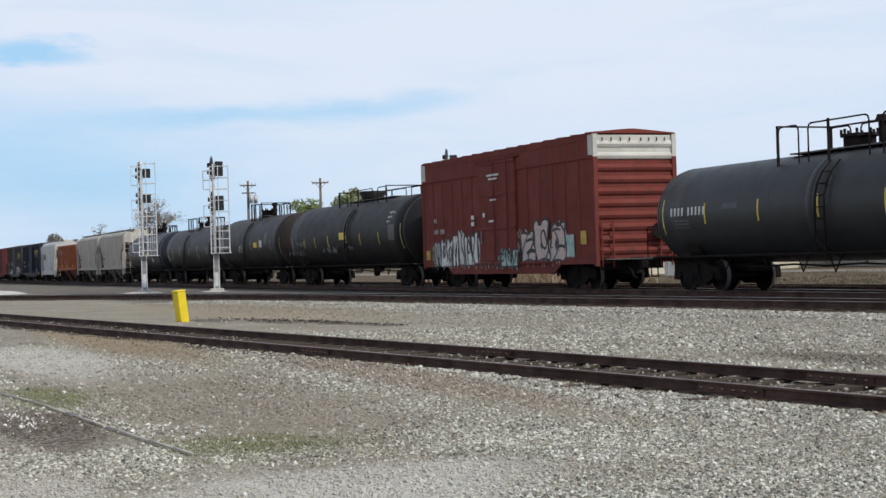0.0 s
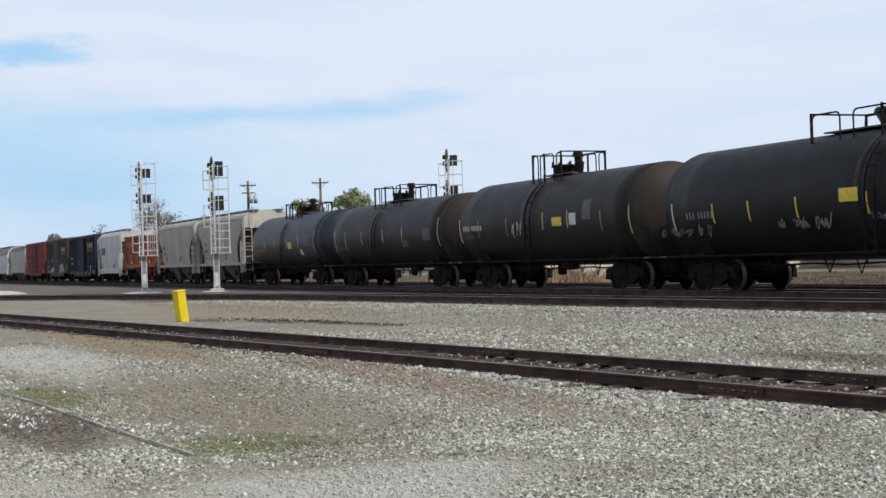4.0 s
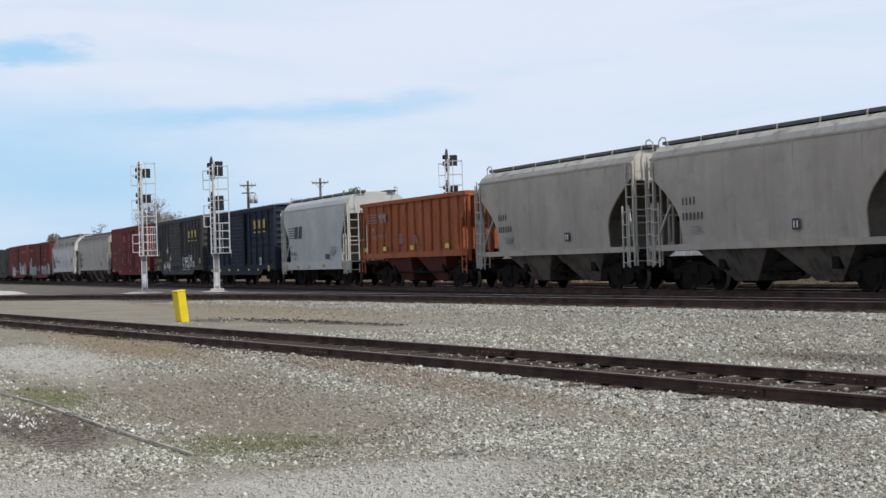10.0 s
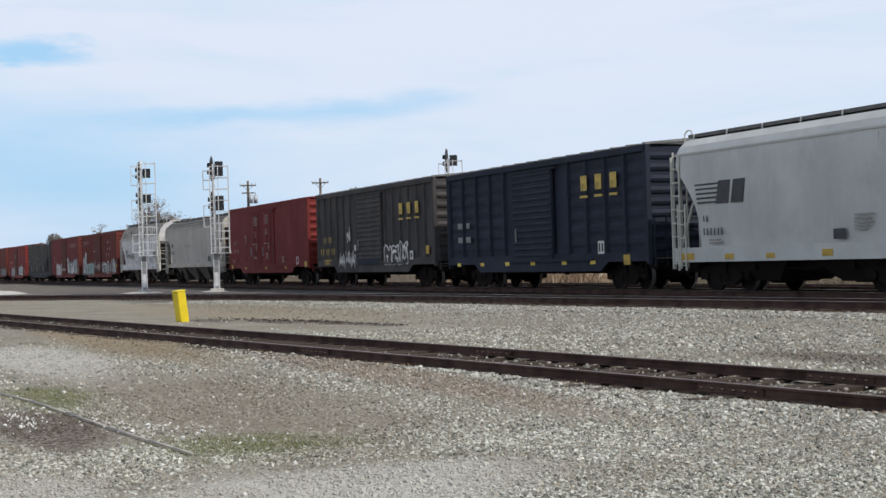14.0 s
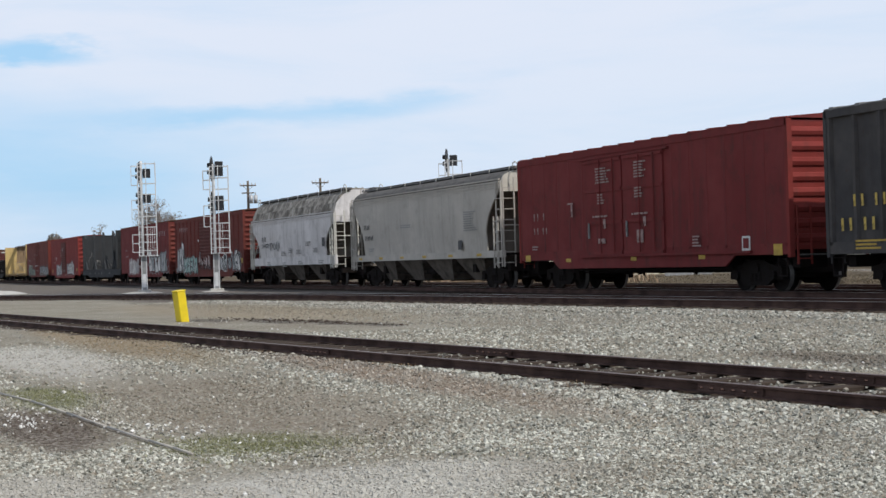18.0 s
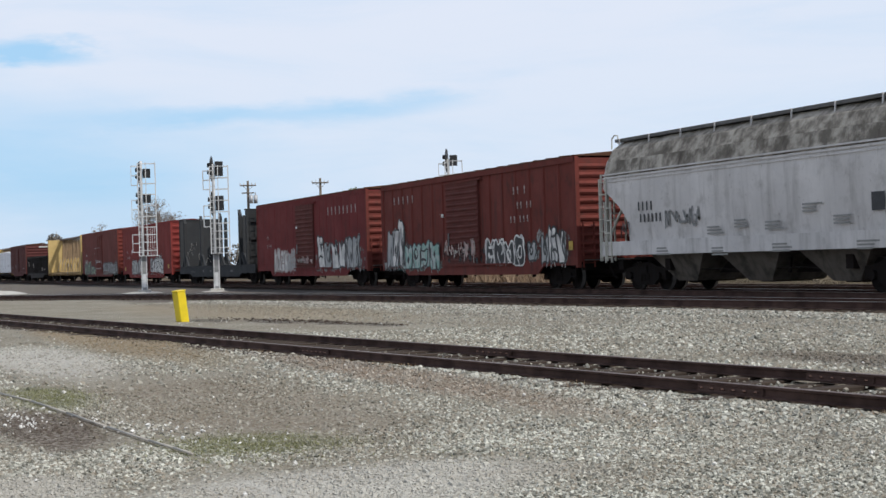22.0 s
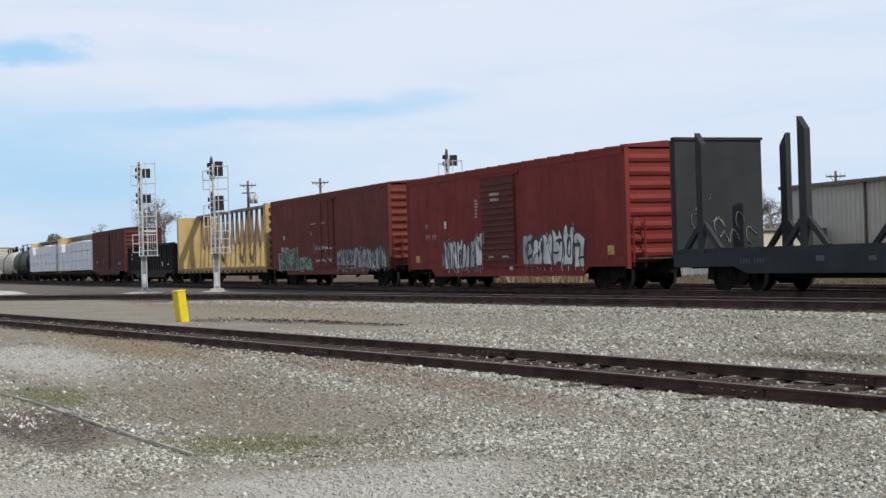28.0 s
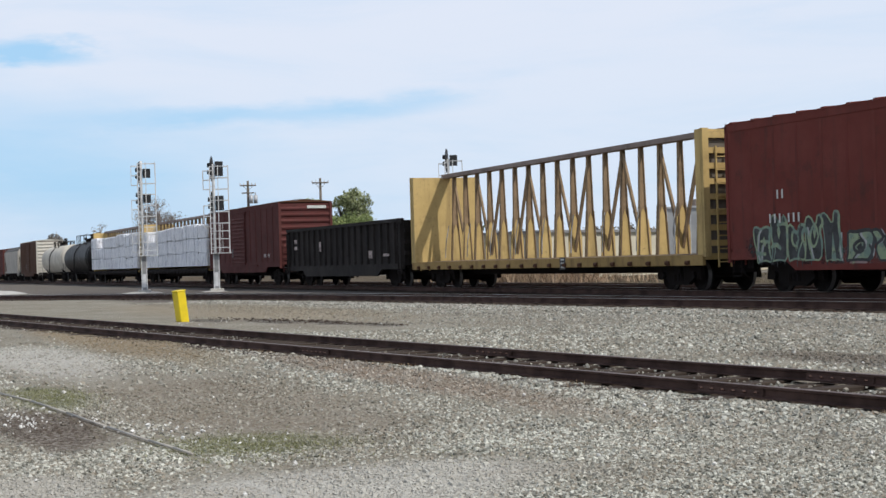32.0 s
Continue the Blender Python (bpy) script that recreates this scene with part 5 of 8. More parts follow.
def boxcar(a, b, top, sill, side, label, door=None, door_mat=None, end=None, roof=None, posts=15, post_deep=0.035, ribs=9, end_top=None, band=None,
           waffle=False, door_style="ribbed", fish=True, rib_up=0.03):
    t, half, at = railcar("boxcar", a, b, label, "boxcar")
    end = end or side
    roof = roof or M["galv_roof"]
    wall = W2 - post_deep
    end_z = sill + 0.42
    part("body", box(B(), -half + 0.03, half - 0.03, -wall, wall, end_z, top - 0.05), side, t)
    # side sill, deeper between the trucks
    cut = 2.6
    for s in (-1, 1):
        y0, y1 = (-W2, -W2 + 0.06) if s < 0 else (W2 - 0.06, W2)
        part("side_sill", prism_y(B(), ((-half, end_z + 0.18), (half, end_z + 0.18), (half, end_z - 0.12), (half - cut, end_z - 0.12), (half - cut - 0.5, sill), (-half + cut + 0.5, sill),
                                        (-half + cut, end_z - 0.12), (-half, end_z - 0.12)) if fish else ((-half, end_z + 0.1), (half, end_z + 0.1), (half, sill + 0.1), (-half, sill + 0.1)), y0, y1), side, t)
        part("top_chord", box(B(), -half, half, y0 - (0.015 if s < 0 else 0), y1 + (0.015 if s > 0 else 0), top - 0.2, top), side, t)
    d0, d1 = (at(door[0]), at(door[1])) if door else (9e9, 9e9)
    n = max(2, posts)
    first = None
    for i in range(n):
        x = -half + 0.12 + (2 * half - 0.24) * i / (n - 1)
        if d0 - 0.1 < x < d1 + 0.1:
            continue
        for s in (-1, 1):
            m = pose(x, s * W2, 0, 0, 0, 0 if s < 0 else 180)
            if first is None:
                first = part("side_post", prism_z(B(), ((-0.05 - min(0.04, post_deep * 2), 0.004 + post_deep), (-0.05, 0.0), (0.05, 0.0), (0.05 + min(0.04, post_deep * 2), 0.004 + post_deep)), end_z + 0.1, top - 0.19), side, t)
                first.matrix_basis = m
            else:
                again("side_post", first, m, t)
    if waffle:
        first = None
        step = (2 * half - 0.24) / (n - 1)
        for i in range(n - 1):
            x = -half + 0.12 + step * (i + 0.5)
            if d0 - 0.5 < x < d1 + 0.5:
                continue
            for k in range(7):
                z = end_z + 0.35 + k * (top - 0.4 - end_z) / 7
                m = pose(x, -wall, z)
                if first is None:
                    bb = B()
                    hw = step * 0.42
                    prism_x(bb, ((0.001, 0), (-0.035, 0.12), (-0.035, 0.24), (0.001, 0.36)), -hw, hw)
                    first = part("panel_bulge", bb, side, t)
                    first.matrix_basis = m
                else:
                    again("panel_bulge", first, m, t)
    if band:
        part("upper_ledge", box(B(), -half, half, -W2 - 0.02, -W2 + 0.05, band - 0.05, band + 0.04), side, t)
        part("upper_panel", box(B(), -half + 0.02, half - 0.02, -W2 + 0.002, W2 - 0.002, band + 0.04, top - 0.18), side, t)
    # door
    if door:
        dm = door_mat or side
        parts = [(d0, d1)] if door_style != "double" else [(d0, (d0 + d1) / 2 - 0.01), ((d0 + d1) / 2 + 0.01, d1)]
        for p0, p1 in parts:
            dz0, dz1 = end_z + 0.02, top - 0.33
            dr = part("door", box(B(), p0 + 0.03, p1 - 0.03, -W2 - 0.05, -W2 + 0.05, dz0, dz1), dm, t)
            if door_style == "ribbed":
                first, k = None, dz0 + 0.15
                while k < dz1 - 0.1:
                    if first is None:
                        bb = B()
                        prism_x(bb, ((-W2 - 0.049, -0.06), (-W2 - 0.085, -0.02), (-W2 - 0.085, 0.02), (-W2 - 0.049, 0.06)), p0 + 0.08, p1 - 0.08)
                        first = part("door_rib", bb, dm, dr)
                        first.location.z = k
                    else:
                        again("door_rib", first, pose(0, 0, k), dr)
                    k += 0.22
            else:
                for z in (dz0 + 0.05, (dz0 * 2 + dz1) / 3, (dz0 + 2 * dz1) / 3, dz1 - 0.08):
                    part("door_bar", box(B(), p0 + 0.05, p1 - 0.05, -W2 - 0.085, -W2 - 0.049, z - 0.05, z + 0.05), dm, dr)
                for x in (p0 + 0.45 * (p1 - p0), p0 + 0.8 * (p1 - p0)):
                    part("lock_rod", tube(B(), (x, -W2 - 0.1, dz0 + 0.05), (x, -W2 - 0.1, dz1 - 0.05), 0.022, 6), dm, dr)
            part("door_handle", box(B(), p0 + 0.3, p0 + 0.36, -W2 - 0.12, -W2 - 0.08, 1.7, 2.2), M["mark_grey"], dr)
        part("door_track", box(B(), d0 - 0.4, d1 + (d1 - d0) * 0.9, -W2 - 0.09, -W2 + 0.02, end_z - 0.06, end_z + 0.01), side, t)
        part("door_track", box(B(), d0 - 0.3, d1 + 0.3, -W2 - 0.09, -W2 + 0.02, top - 0.33, top - 0.27), side, t)
    # ends: corrugated sheets with corner posts, ladders and the brake wheel
    for s in (-1, 1):
        rib_z = np.linspace(end_z + 0.3, top - 0.35, ribs)
        first = None
        for z in rib_z:
            m = pose(s * (half - 0.03), 0, z, 0, 0, 0 if s > 0 else 180)
            if first is None:
                hgt = (rib_z[1] - rib_z[0]) * 0.33
                first = part("end_rib", prism_y(B(), ((-0.01, -hgt), (0.05, -hgt * 0.75), (0.085, 0), (0.05, hgt * 0.75), (-0.01, hgt)), -W2 + 0.14, W2 - 0.14), end_top if end_top and z > top - 0.8 else end, t)
                first.matrix_basis = m
            else:
                o = again("end_rib", first, m, t)
                if end_top and z > top - 0.9:
                    o.data = o.data.copy()
                    o.data.materials[0] = end_top
        part("end_sheet", box(B(), s * half - (0.034 if s > 0 else -0.005), s * half + (0.005 if s < 0 else -0.034) + s * 0.012, -W2 + 0.1, W2 - 0.1, end_z, top - 0.1), end, t)
        for q in (-1, 1):
            part("corner_post", box(B(), s * half - 0.06, s * half + 0.06, q * (W2 - 0.06) - 0.075, q * (W2 - 0.06) + 0.075, end_z - 0.2, top - 0.02 - (0.75 if end_top else 0)), end, t)
            if end_top:
                part("corner_post", box(B(), s * half - 0.062, s * half + 0.062, q * (W2 - 0.06) - 0.077, q * (W2 - 0.06) + 0.077, top - 0.77, top - 0.02), end_top, t, "white painted corner")
        if end_top:
            part("end_panel", box(B(), s * (half - 0.02) - 0.012, s * (half - 0.02) + 0.012, -W2 + 0.1, W2 - 0.1, top - 0.8, top - 0.05), end_top, t, "white painted upper end panel")
        o = shared("ladder", "box_ladder" + end.name, box_ladder_mesh, end, t, pose(s * (half + 0.12), -1.15, 0, 0, 0, 90))
        shared("ladder", "box_ladder" + end.name, box_ladder_mesh, end, t, pose(s * (half + 0.12), 1.05, 0, 0, 0, 90))
        part("crossover_platform", box(B(), s * half, s * (half + 0.3), -1.3, 1.3, 0.98, 1.02) if s > 0 else box(B(), -half - 0.3, -half, -1.3, 1.3, 0.98, 1.02), M["walk"], t)
        shared("stirrup", "stirrup", stirrup_mesh, M["under"], t, pose(s * (half - 0.35), -W2 + 0.02, 0))
    bw = part("brake_wheel", lathe_x(B(), ((half + 0.18, 0.26), (half + 0.2, 0.29), (half + 0.22, 0.26)), 0.75, 1.9, 18), M["iron"], t)
    part("brake_stem", tube(B(), (half + 0.0, 0.75, 1.9), (half + 0.2, 0.75, 1.9), 0.06, 8), M["iron"], bw)
    # roof
    bb = B()
    prism_x(bb, ((-W2 - 0.02, top), (-W2 - 0.02, top + 0.03), (0, top + 0.16), (W2 + 0.02, top + 0.03), (W2 + 0.02, top)), -half - 0.02, half + 0.02)
    part("roof", bb, roof, t)
    first, k = None, -half + 0.3
    while k < half:
        m = pose(k, 0, 0)
        if first is None:
            first = part("roof_rib", prism_x(B(), ((-W2 - 0.035, top - 0.01), (-W2 - 0.02, top + 0.03 + rib_up), (0, top + 0.16 + rib_up), (W2 + 0.02, top + 0.03 + rib_up), (W2 + 0.035, top - 0.01), (0, top + 0.1)), -0.09, 0.09), roof, t)
            first.matrix_basis = m
        else:
            again("roof_rib", first, m, t)
        k += 1.05
    bb = B()
    for x in np.linspace(-half + 3.3, half - 3.3, 8):
        box(bb, x - 0.07, x + 0.07, -W2 + 0.08, W2 - 0.08, sill + 0.18, end_z)
    part("floor_beams", bb, M["under"], t)
    running_gear(t, half, 2.35)
    brake_gear(t, half, int(-a))
    return t, half, at


def tank_strip(t, name, x, z0, z1, w, material, R, zc, label=""):
    """A strip of sheeting that follows the shell."""
    b = B()
    n = 5
    rows = []
    for i in range(n + 1):
        z = z0 + (z1 - z0) * i / n
        y = -math.sqrt(max(0.0, R * R - (z - zc) ** 2)) - 0.006
        rows.append((b.verts.new((x - w / 2, y, z)), b.verts.new((x + w / 2, y, z))))
    for p, q in zip(rows, rows[1:]):
        b.faces.new((p[0], p[1], q[1], q[0]))
    return part(name, b, material, t, label)


def tank_text(t, x, z, h, groups, material, R, zc):
    k, first = 0.0, None
    y0 = -math.sqrt(R * R - (z - h / 2 - zc) ** 2) - 0.006
    y1 = -math.sqrt(R * R - (z + h / 2 - zc) ** 2) - 0.006
    for n in groups:
        for _ in range(n):
            if first is None:
                b = B()
                b.faces.new([b.verts.new(p) for p in ((-h * 0.2, y0, z - h / 2), (h * 0.2, y0, z - h / 2), (h * 0.2, y1, z + h / 2), (-h * 0.2, y1, z + h / 2))])
                first = part("lettering", b, material, t)
                first.location.x = x + k
            else:
                again("lettering", first, pose(x + k, 0, 0), t)
            k += h * 0.85
        k += h * 0.6


def tank_car(a, b, top, bottom, skin, label, plat, bars, rail_h=0.74, fittings="valves", head=None):
    t, half, at = railcar("tank_car", a, b, label, "tank car")
    R = (top - bottom) / 2
    zc = (top + bottom) / 2
    cyl = half - 0.78
    part("tank_shell", lathe_x(B(), [(x, R) for x in np.linspace(-cyl - 0.001, cyl + 0.001, 14)], 0, zc, 56), skin, t, smooth=True)
    for s in (-1, 1):
        part("tank_head", lathe_x(B(), [(s * (cyl + 0.78 * math.sin(q)), R * math.cos(q)) for q in np.linspace(0, 1.5, 10)], 0, zc, 56), head or skin, t, "dusty rounded tank end" if head else "", smooth=True)
    seam = None
    for x in np.linspace(-cyl + 0.1, cyl - 0.1, 4):
        if seam is None:
            seam = part("weld_seam", lathe_x(B(), ((-0.02, R - 0.02), (-0.012, R + 0.003), (0.012, R + 0.003), (0.02, R - 0.02)), 0, zc, 40), skin, t, smooth=True)
            seam.location.x = x
        else:
            again("weld_seam", seam, pose(x, 0, 0), t)
    part("jacket_ring", lathe_x(B(), ((-0.16, R - 0.03), (-0.15, R + 0.004), (0.15, R + 0.004), (0.16, R - 0.03)), 0, zc, 40), skin, t, smooth=True).location.x = (at(plat[0]) + at(plat[1])) / 2 - 0.6
    # stub sills, saddles and side pipes
    for s in (-1, 1):
        x0, x1 = sorted((s * (half - 4.0), s * (half + 0.3)))
        part("stub_sill", box(B(), x0, x1, -0.2, 0.2, 0.56, 1.02), M["under"], t)
        part("bolster", prism_x(B(), ((-1.42, 1.12), (1.42, 1.12), (1.42, 0.98), (0.6, 0.7), (-0.6, 0.7), (-1.42, 0.98)), s * (half - 2.15) - 0.28, s * (half - 2.15) + 0.28), M["under"], t)
        part("draft_box", box(B(), *sorted((s * (half - 1.2), s * (half + 0.1))), -0.45, 0.45, 0.6, 1.0), M["under"], t)
        part("saddle", prism_x(B(), [(R * 0.8 * q, zc - math.sqrt(R * R - (R * 0.8 * q) ** 2) + 0.01) for q in np.linspace(-1, 1, 9)] + [(0.95, 0.8), (-0.95, 0.8)], s * (half - 2.15) - 0.3, s * (half - 2.15) + 0.3), M["under"], t)
        part("end_platform", box(B(), *sorted((s * (half - 0.75), s * (half + 0.15))), -1.4, 1.4, 1.0, 1.05), M["walk"], t)
        for q in (-1, 1):
            part("grab_rail", pipe(B(), ((s * (half + 0.1), q * 1.38, 1.05), (s * (half + 0.1), q * 1.38, 1.95), (s * (half - 0.55), q * 1.38, 2.0)), 0.02, 5), M["under"], t)
        shared("stirrup", "stirrup", stirrup_mesh, M["under"], t, pose(s * (half - 0.4), -1.45, 0))
    for y in (-1.42, 1.42):
        part("side_rail", tube(B(), (-half + 0.3, y, 1.02), (half - 0.3, y, 1.02), 0.035, 6), M["under"], t)
    strut = None
    for x in np.linspace(-half + 1.0, half - 1.0, 8):
        if strut is None:
            strut = part("rail_strut", beam(B(), (0, -1.42, 1.02), (0, -0.7, zc - math.sqrt(R * R - 0.49) + 0.05), 0.04), M["under"], t)
            strut.location.x = x
        else:
            again("rail_strut", strut, pose(x, 0, 0), t)
    r = random.Random(int(-a * 7))
    part("heating_pipe", pipe(B(), [(k, -0.55, bottom - 0.06 - 0.05 * (i % 2)) for i, k in enumerate(np.linspace(-half + 3.4, half - 3.4, 9))], 0.03, 6), M["under"], t)
    x = r.uniform(-1.2, 1.0)
    valve = part("outlet_valve", tube(B(), (x, 0, bottom + 0.1), (x, 0, bottom - 0.32), 0.16, 10), M["under"], t)
    part("valve_flange", tube(B(), (x - 0.2, 0, bottom - 0.25), (x + 0.2, 0, bottom - 0.25), 0.1, 8), M["under"], valve)
    part("air_reservoir", tube(B(), (x + 1.3, -0.5, bottom - 0.02), (x + 2.1, -0.5, bottom - 0.02), 0.14, 10), M["under"], t)
    for k in range(7):
        xx = -half + 4.0 + (2 * half - 8.0) * k / 6 + r.uniform(-0.4, 0.4)
        part("hanger", pipe(B(), ((xx - 0.25, -1.1, 1.0), (xx, -1.1, bottom - r.uniform(0.1, 0.35)), (xx + 0.3, -1.1, 1.0)), 0.02, 5), M["under"], t)
    # walkway, railing and fittings on top
    p0, p1 = at(plat[0]), at(plat[1])
    part("top_platform", box(B(), p0, p1, -0.5, 0.5, top + 0.0, top + 0.04), M["walk"], t)
    zr, span = top + rail_h, p1 - p0
    for k0, k1 in ((0.0, 0.17), (0.25, 0.72), (0.82, 1.0)):
        for y in (-0.85, 0.85):
            q0, q1, c0 = p0 + span * k0, p0 + span * k1, 0.14
            part("railing_hoop", pipe(B(), ((q0, y, top - 0.3), (q0, y, zr - c0), (q0 + c0 * 0.3, y, zr - c0 * 0.3), (q0 + c0, y, zr), (q1 - c0, y, zr), (q1 - c0 * 0.3, y, zr - c0 * 0.3), (q1, y, zr - c0), (q1, y, top - 0.3)), 0.024, 6), M["under"], t)
    post = None
    for k in (0, 0.42, 1):
        for y in (-0.88, 0.88):
            m = pose(p0 + span * k, y, 0)
            if post is None:
                post = part("railing_post", beam(B(), (0, 0, top - 0.35), (0, 0, zr + 0.05), 0.055), M["under"], t)
                post.matrix_basis = m
            else:
                again("railing_post", post, m, t)
    part("railing_bar", tube(B(), (p0, 0.88, zr + 0.03), (p1, 0.88, zr + 0.03), 0.026, 6), M["under"], t)
    for x in (p0, p1):
        part("railing_bar", tube(B(), (x, -0.88, zr + 0.03), (x, 0.88, zr + 0.03), 0.026, 6), M["under"], t)
    c = (p0 + p1) / 2
    if fittings == "dome":
        dm = part("manway_dome", tube(B(), (c - 0.9, 0, top - 0.1), (c - 0.9, 0, top + 0.34), 0.42, 20, 0.66), skin, t, smooth=True)
        part("dome_lid", tube(B(), (c - 0.9, 0, top + 0.34), (c - 0.9, 0, top + 0.46), 0.68, 20, 0.64), skin, dm)
    else:
        dm = part("manway", tube(B(), (c - 0.3, 0, top - 0.1), (c - 0.3, 0, top + 0.3), 0.42, 16), M["under"], t, smooth=True)
        part("manway_lid", tube(B(), (c - 0.3, 0, top + 0.3), (c - 0.3, 0, top + 0.38), 0.5, 16, 0.46), M["under"], dm)
        for a_ in np.linspace(0, 2 * math.pi, 8, endpoint=False):
            shared("lid_bolt", "lid_bolt", lambda: tube(B(), (0, 0, 0.3), (0, 0, 0.5), 0.04, 5), M["under"], dm, pose(c - 0.3 + 0.46 * math.cos(a_), 0.46 * math.sin(a_), top))
        v = part("safety_valve", tube(B(), (c + 0.55, 0.1, top - 0.05), (c + 0.55, 0.1, top + 0.62), 0.13, 10), M["under"], t, smooth=True)
        part("valve_cap", tube(B(), (c + 0.55, 0.1, top + 0.62), (c + 0.55, 0.1, top + 0.80), 0.22, 10, 0.16), M["under"], v)
        part("vent_valve", tube(B(), (c + 1.1, -0.1, top - 0.05), (c + 1.1, -0.1, top + 0.4), 0.1, 8, 0.16), M["under"], t)
    o = B()
    depth = lambda z: -R - 0.09 if z < zc else -math.sqrt(max(0.1, R * R - (z - zc) ** 2)) - 0.09
    zs = np.arange(1.0, top - 0.3, 0.3)
    for z, z_next in zip(zs, zs[1:]):
        for q in (-0.2, 0.2):
            beam(o, (c + q, depth(z), z), (c + q, depth(z_next), z_next), 0.04)
        beam(o, (c - 0.2, depth(z), z), (c + 0.2, depth(z), z), 0.03)
    part("side_ladder", o, M["under"], t)
    for x, z0, z1, mt in bars:
        tank_strip(t, "reflective_strip", at(x), z0, z1, 0.07, M[mt], R, zc, "upright reflective strip")
    running_gear(t, half, 2.15, False)
    return t, half, at, R, zc


def covered_hopper(a, b, eave, peak, sill, bays, body, label, roof, end, slope=1.25, knee=3.3, deep_sill=0.22, lines=0, walkway="walk", ladder_mat=None, chute=None, crown=None):
    """a, b: the body's ends at the eaves."""
    t, half, at = railcar("covered_hopper", a, b, label, "covered hopper")
    ladder_mat = ladder_mat or end
    chute = chute or body
    foot = W2 - 0.10

    def inset(z):
        """The arc in which the side sheets are cut away at the ends."""
        return 0.12 + slope * math.sin(math.pi / 2 * min(1.0, max(0.0, (knee - z) / (0.72 * (knee - sill)))))

    def out(z):
        q = max(0.0, (knee - 0.2 - z) / (knee - 0.2 - sill))
        return W2 - (W2 - foot) * q * q - (0.05 * max(0.0, (z - eave + 0.35) / 0.35) ** 2)
    zs = [sill + 0.02 + (knee - sill) * k / 12 for k in range(13)] + list(np.linspace(knee, eave, 5)[1:])
    roof_rows = [(eave, half - 0.098, out(eave) + 0.003), (eave + (peak - eave) * 0.22, half - 0.1, W2 - 0.12), (eave + (peak - eave) * 0.42, half - 0.1, 1.36)]
    crown_rows = [roof_rows[-1], (eave + (peak - eave) * 0.74, half - 0.12, 1.16), (peak - 0.07, half - 0.14, 0.82), (peak, half - 0.14, 0.02)]

    def loft(bm, rows, cap):
        rings = [[bm.verts.new(p) for p in ((-h, -w, z), (h, -w, z), (h, w, z), (-h, w, z))] for z, h, w in rows]
        made = []
        for p, q in zip(rings, rings[1:]):
            for i in range(4):
                made.append(bm.faces.new((p[i], p[(i + 1) % 4], q[(i + 1) % 4], q[i])))
        if cap:
            made += [bm.faces.new(rings[0]), bm.faces.new(rings[-1])]
        bmesh.ops.recalc_face_normals(bm, faces=made)
        return bm
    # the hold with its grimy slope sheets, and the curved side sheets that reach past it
    part("slope_sheet", loft(B(), [(z, half - inset(z) - 0.42 * min(1.0, max(0.0, (knee + 0.3 - z) * 3)), out(z) - 0.06) for z in zs], True), M["sheet_dirt_shade"], t, "grimy dark slope sheet")
    for s in (-1, 1):
        bm = B()
        grid = [[bm.verts.new((x, s * (out(z) - d), z)) for x, d in ((-half + inset(z), 0.055), (-half + inset(z), 0.0), (half - inset(z), 0.0), (half - inset(z), 0.055))] for z in zs]
        made = [bm.faces.new((p[i], p[i + 1], q[i + 1], q[i])) for p, q in zip(grid, grid[1:]) for i in range(3)]
        bmesh.ops.recalc_face_normals(bm, faces=made)
        if (made[1].normal.y > 0) == (s < 0):
            bmesh.ops.reverse_faces(bm, faces=made)
        part("side_sheet", bm, body, t, smooth=False)
    part("roof", loft(B(), roof_rows, True), roof, t)
    part("roof_crown", loft(B(), crown_rows, True), crown or roof, t)
    for s in (-1, 1):
        rows = [(-W2 + 0.06, knee - 0.05), (-W2 + 0.06, eave), (-1.36, eave + (peak - eave) * 0.42), (-1.0, eave + (peak - eave) * 0.75), (-0.5, peak - 0.05)]
        rows = rows + [(-y, z) for y, z in rows[::-1]]
        part("end_sheet", prism_x(B(), rows, s * (half - 0.12), s * (half - 0.06)), end, t, "pale upper end sheet")
    for k in range(lines):
        z = eave + 0.06 - k * 0.11
        part("eave_rib", box(B(), -half + 0.1, half - 0.1, -W2 - 0.02, -W2 + 0.06, z - 0.022, z + 0.022), body, t)
        part("eave_rib", box(B(), -half + 0.1, half - 0.1, W2 - 0.06, W2 + 0.02, z - 0.022, z + 0.022), body, t)
    if lines == 0:
        for s in (-1, 1):
            part("eave_lip", box(B(), -half + 0.08, half - 0.08, s * (W2 - 0.03) - 0.02, s * (W2 - 0.03) + 0.02, eave - 0.03, eave + 0.03), body, t)
    frame = half + 0.15
    for s in (-1, 1):
        part("side_sill", box(B(), -frame, frame, s * (W2 - 0.05) - 0.06, s * (W2 - 0.05) + 0.06, sill - deep_sill, sill + 0.06), end if deep_sill > 0.3 else body, t)
    # weld seams on the side sheets
    seam = None
    for x in np.linspace(-half + 1.8, half - 1.8, bays * 2):
        if seam is None:
            seam = part("side_seam", box(B(), -0.02, 0.02, -W2 - 0.0025, -W2 + 0.01, knee - 0.2, eave - 0.1), body, t)
            seam.location.x = x
        else:
            again("side_seam", seam, pose(x, 0, 0), t)
    # discharge chutes
    span = (2 * half - 2 * slope - 1.2) / bays
    for i in range(bays):
        x = -half + slope + 0.6 + span * (i + 0.5)
        c = part("discharge_chute", chute_mesh(x, span, sill), chute, t)
        part("outlet_gate", box(B(), x - 0.35, x + 0.35, -0.62, 0.62, 0.26, 0.36), M["under"], c)
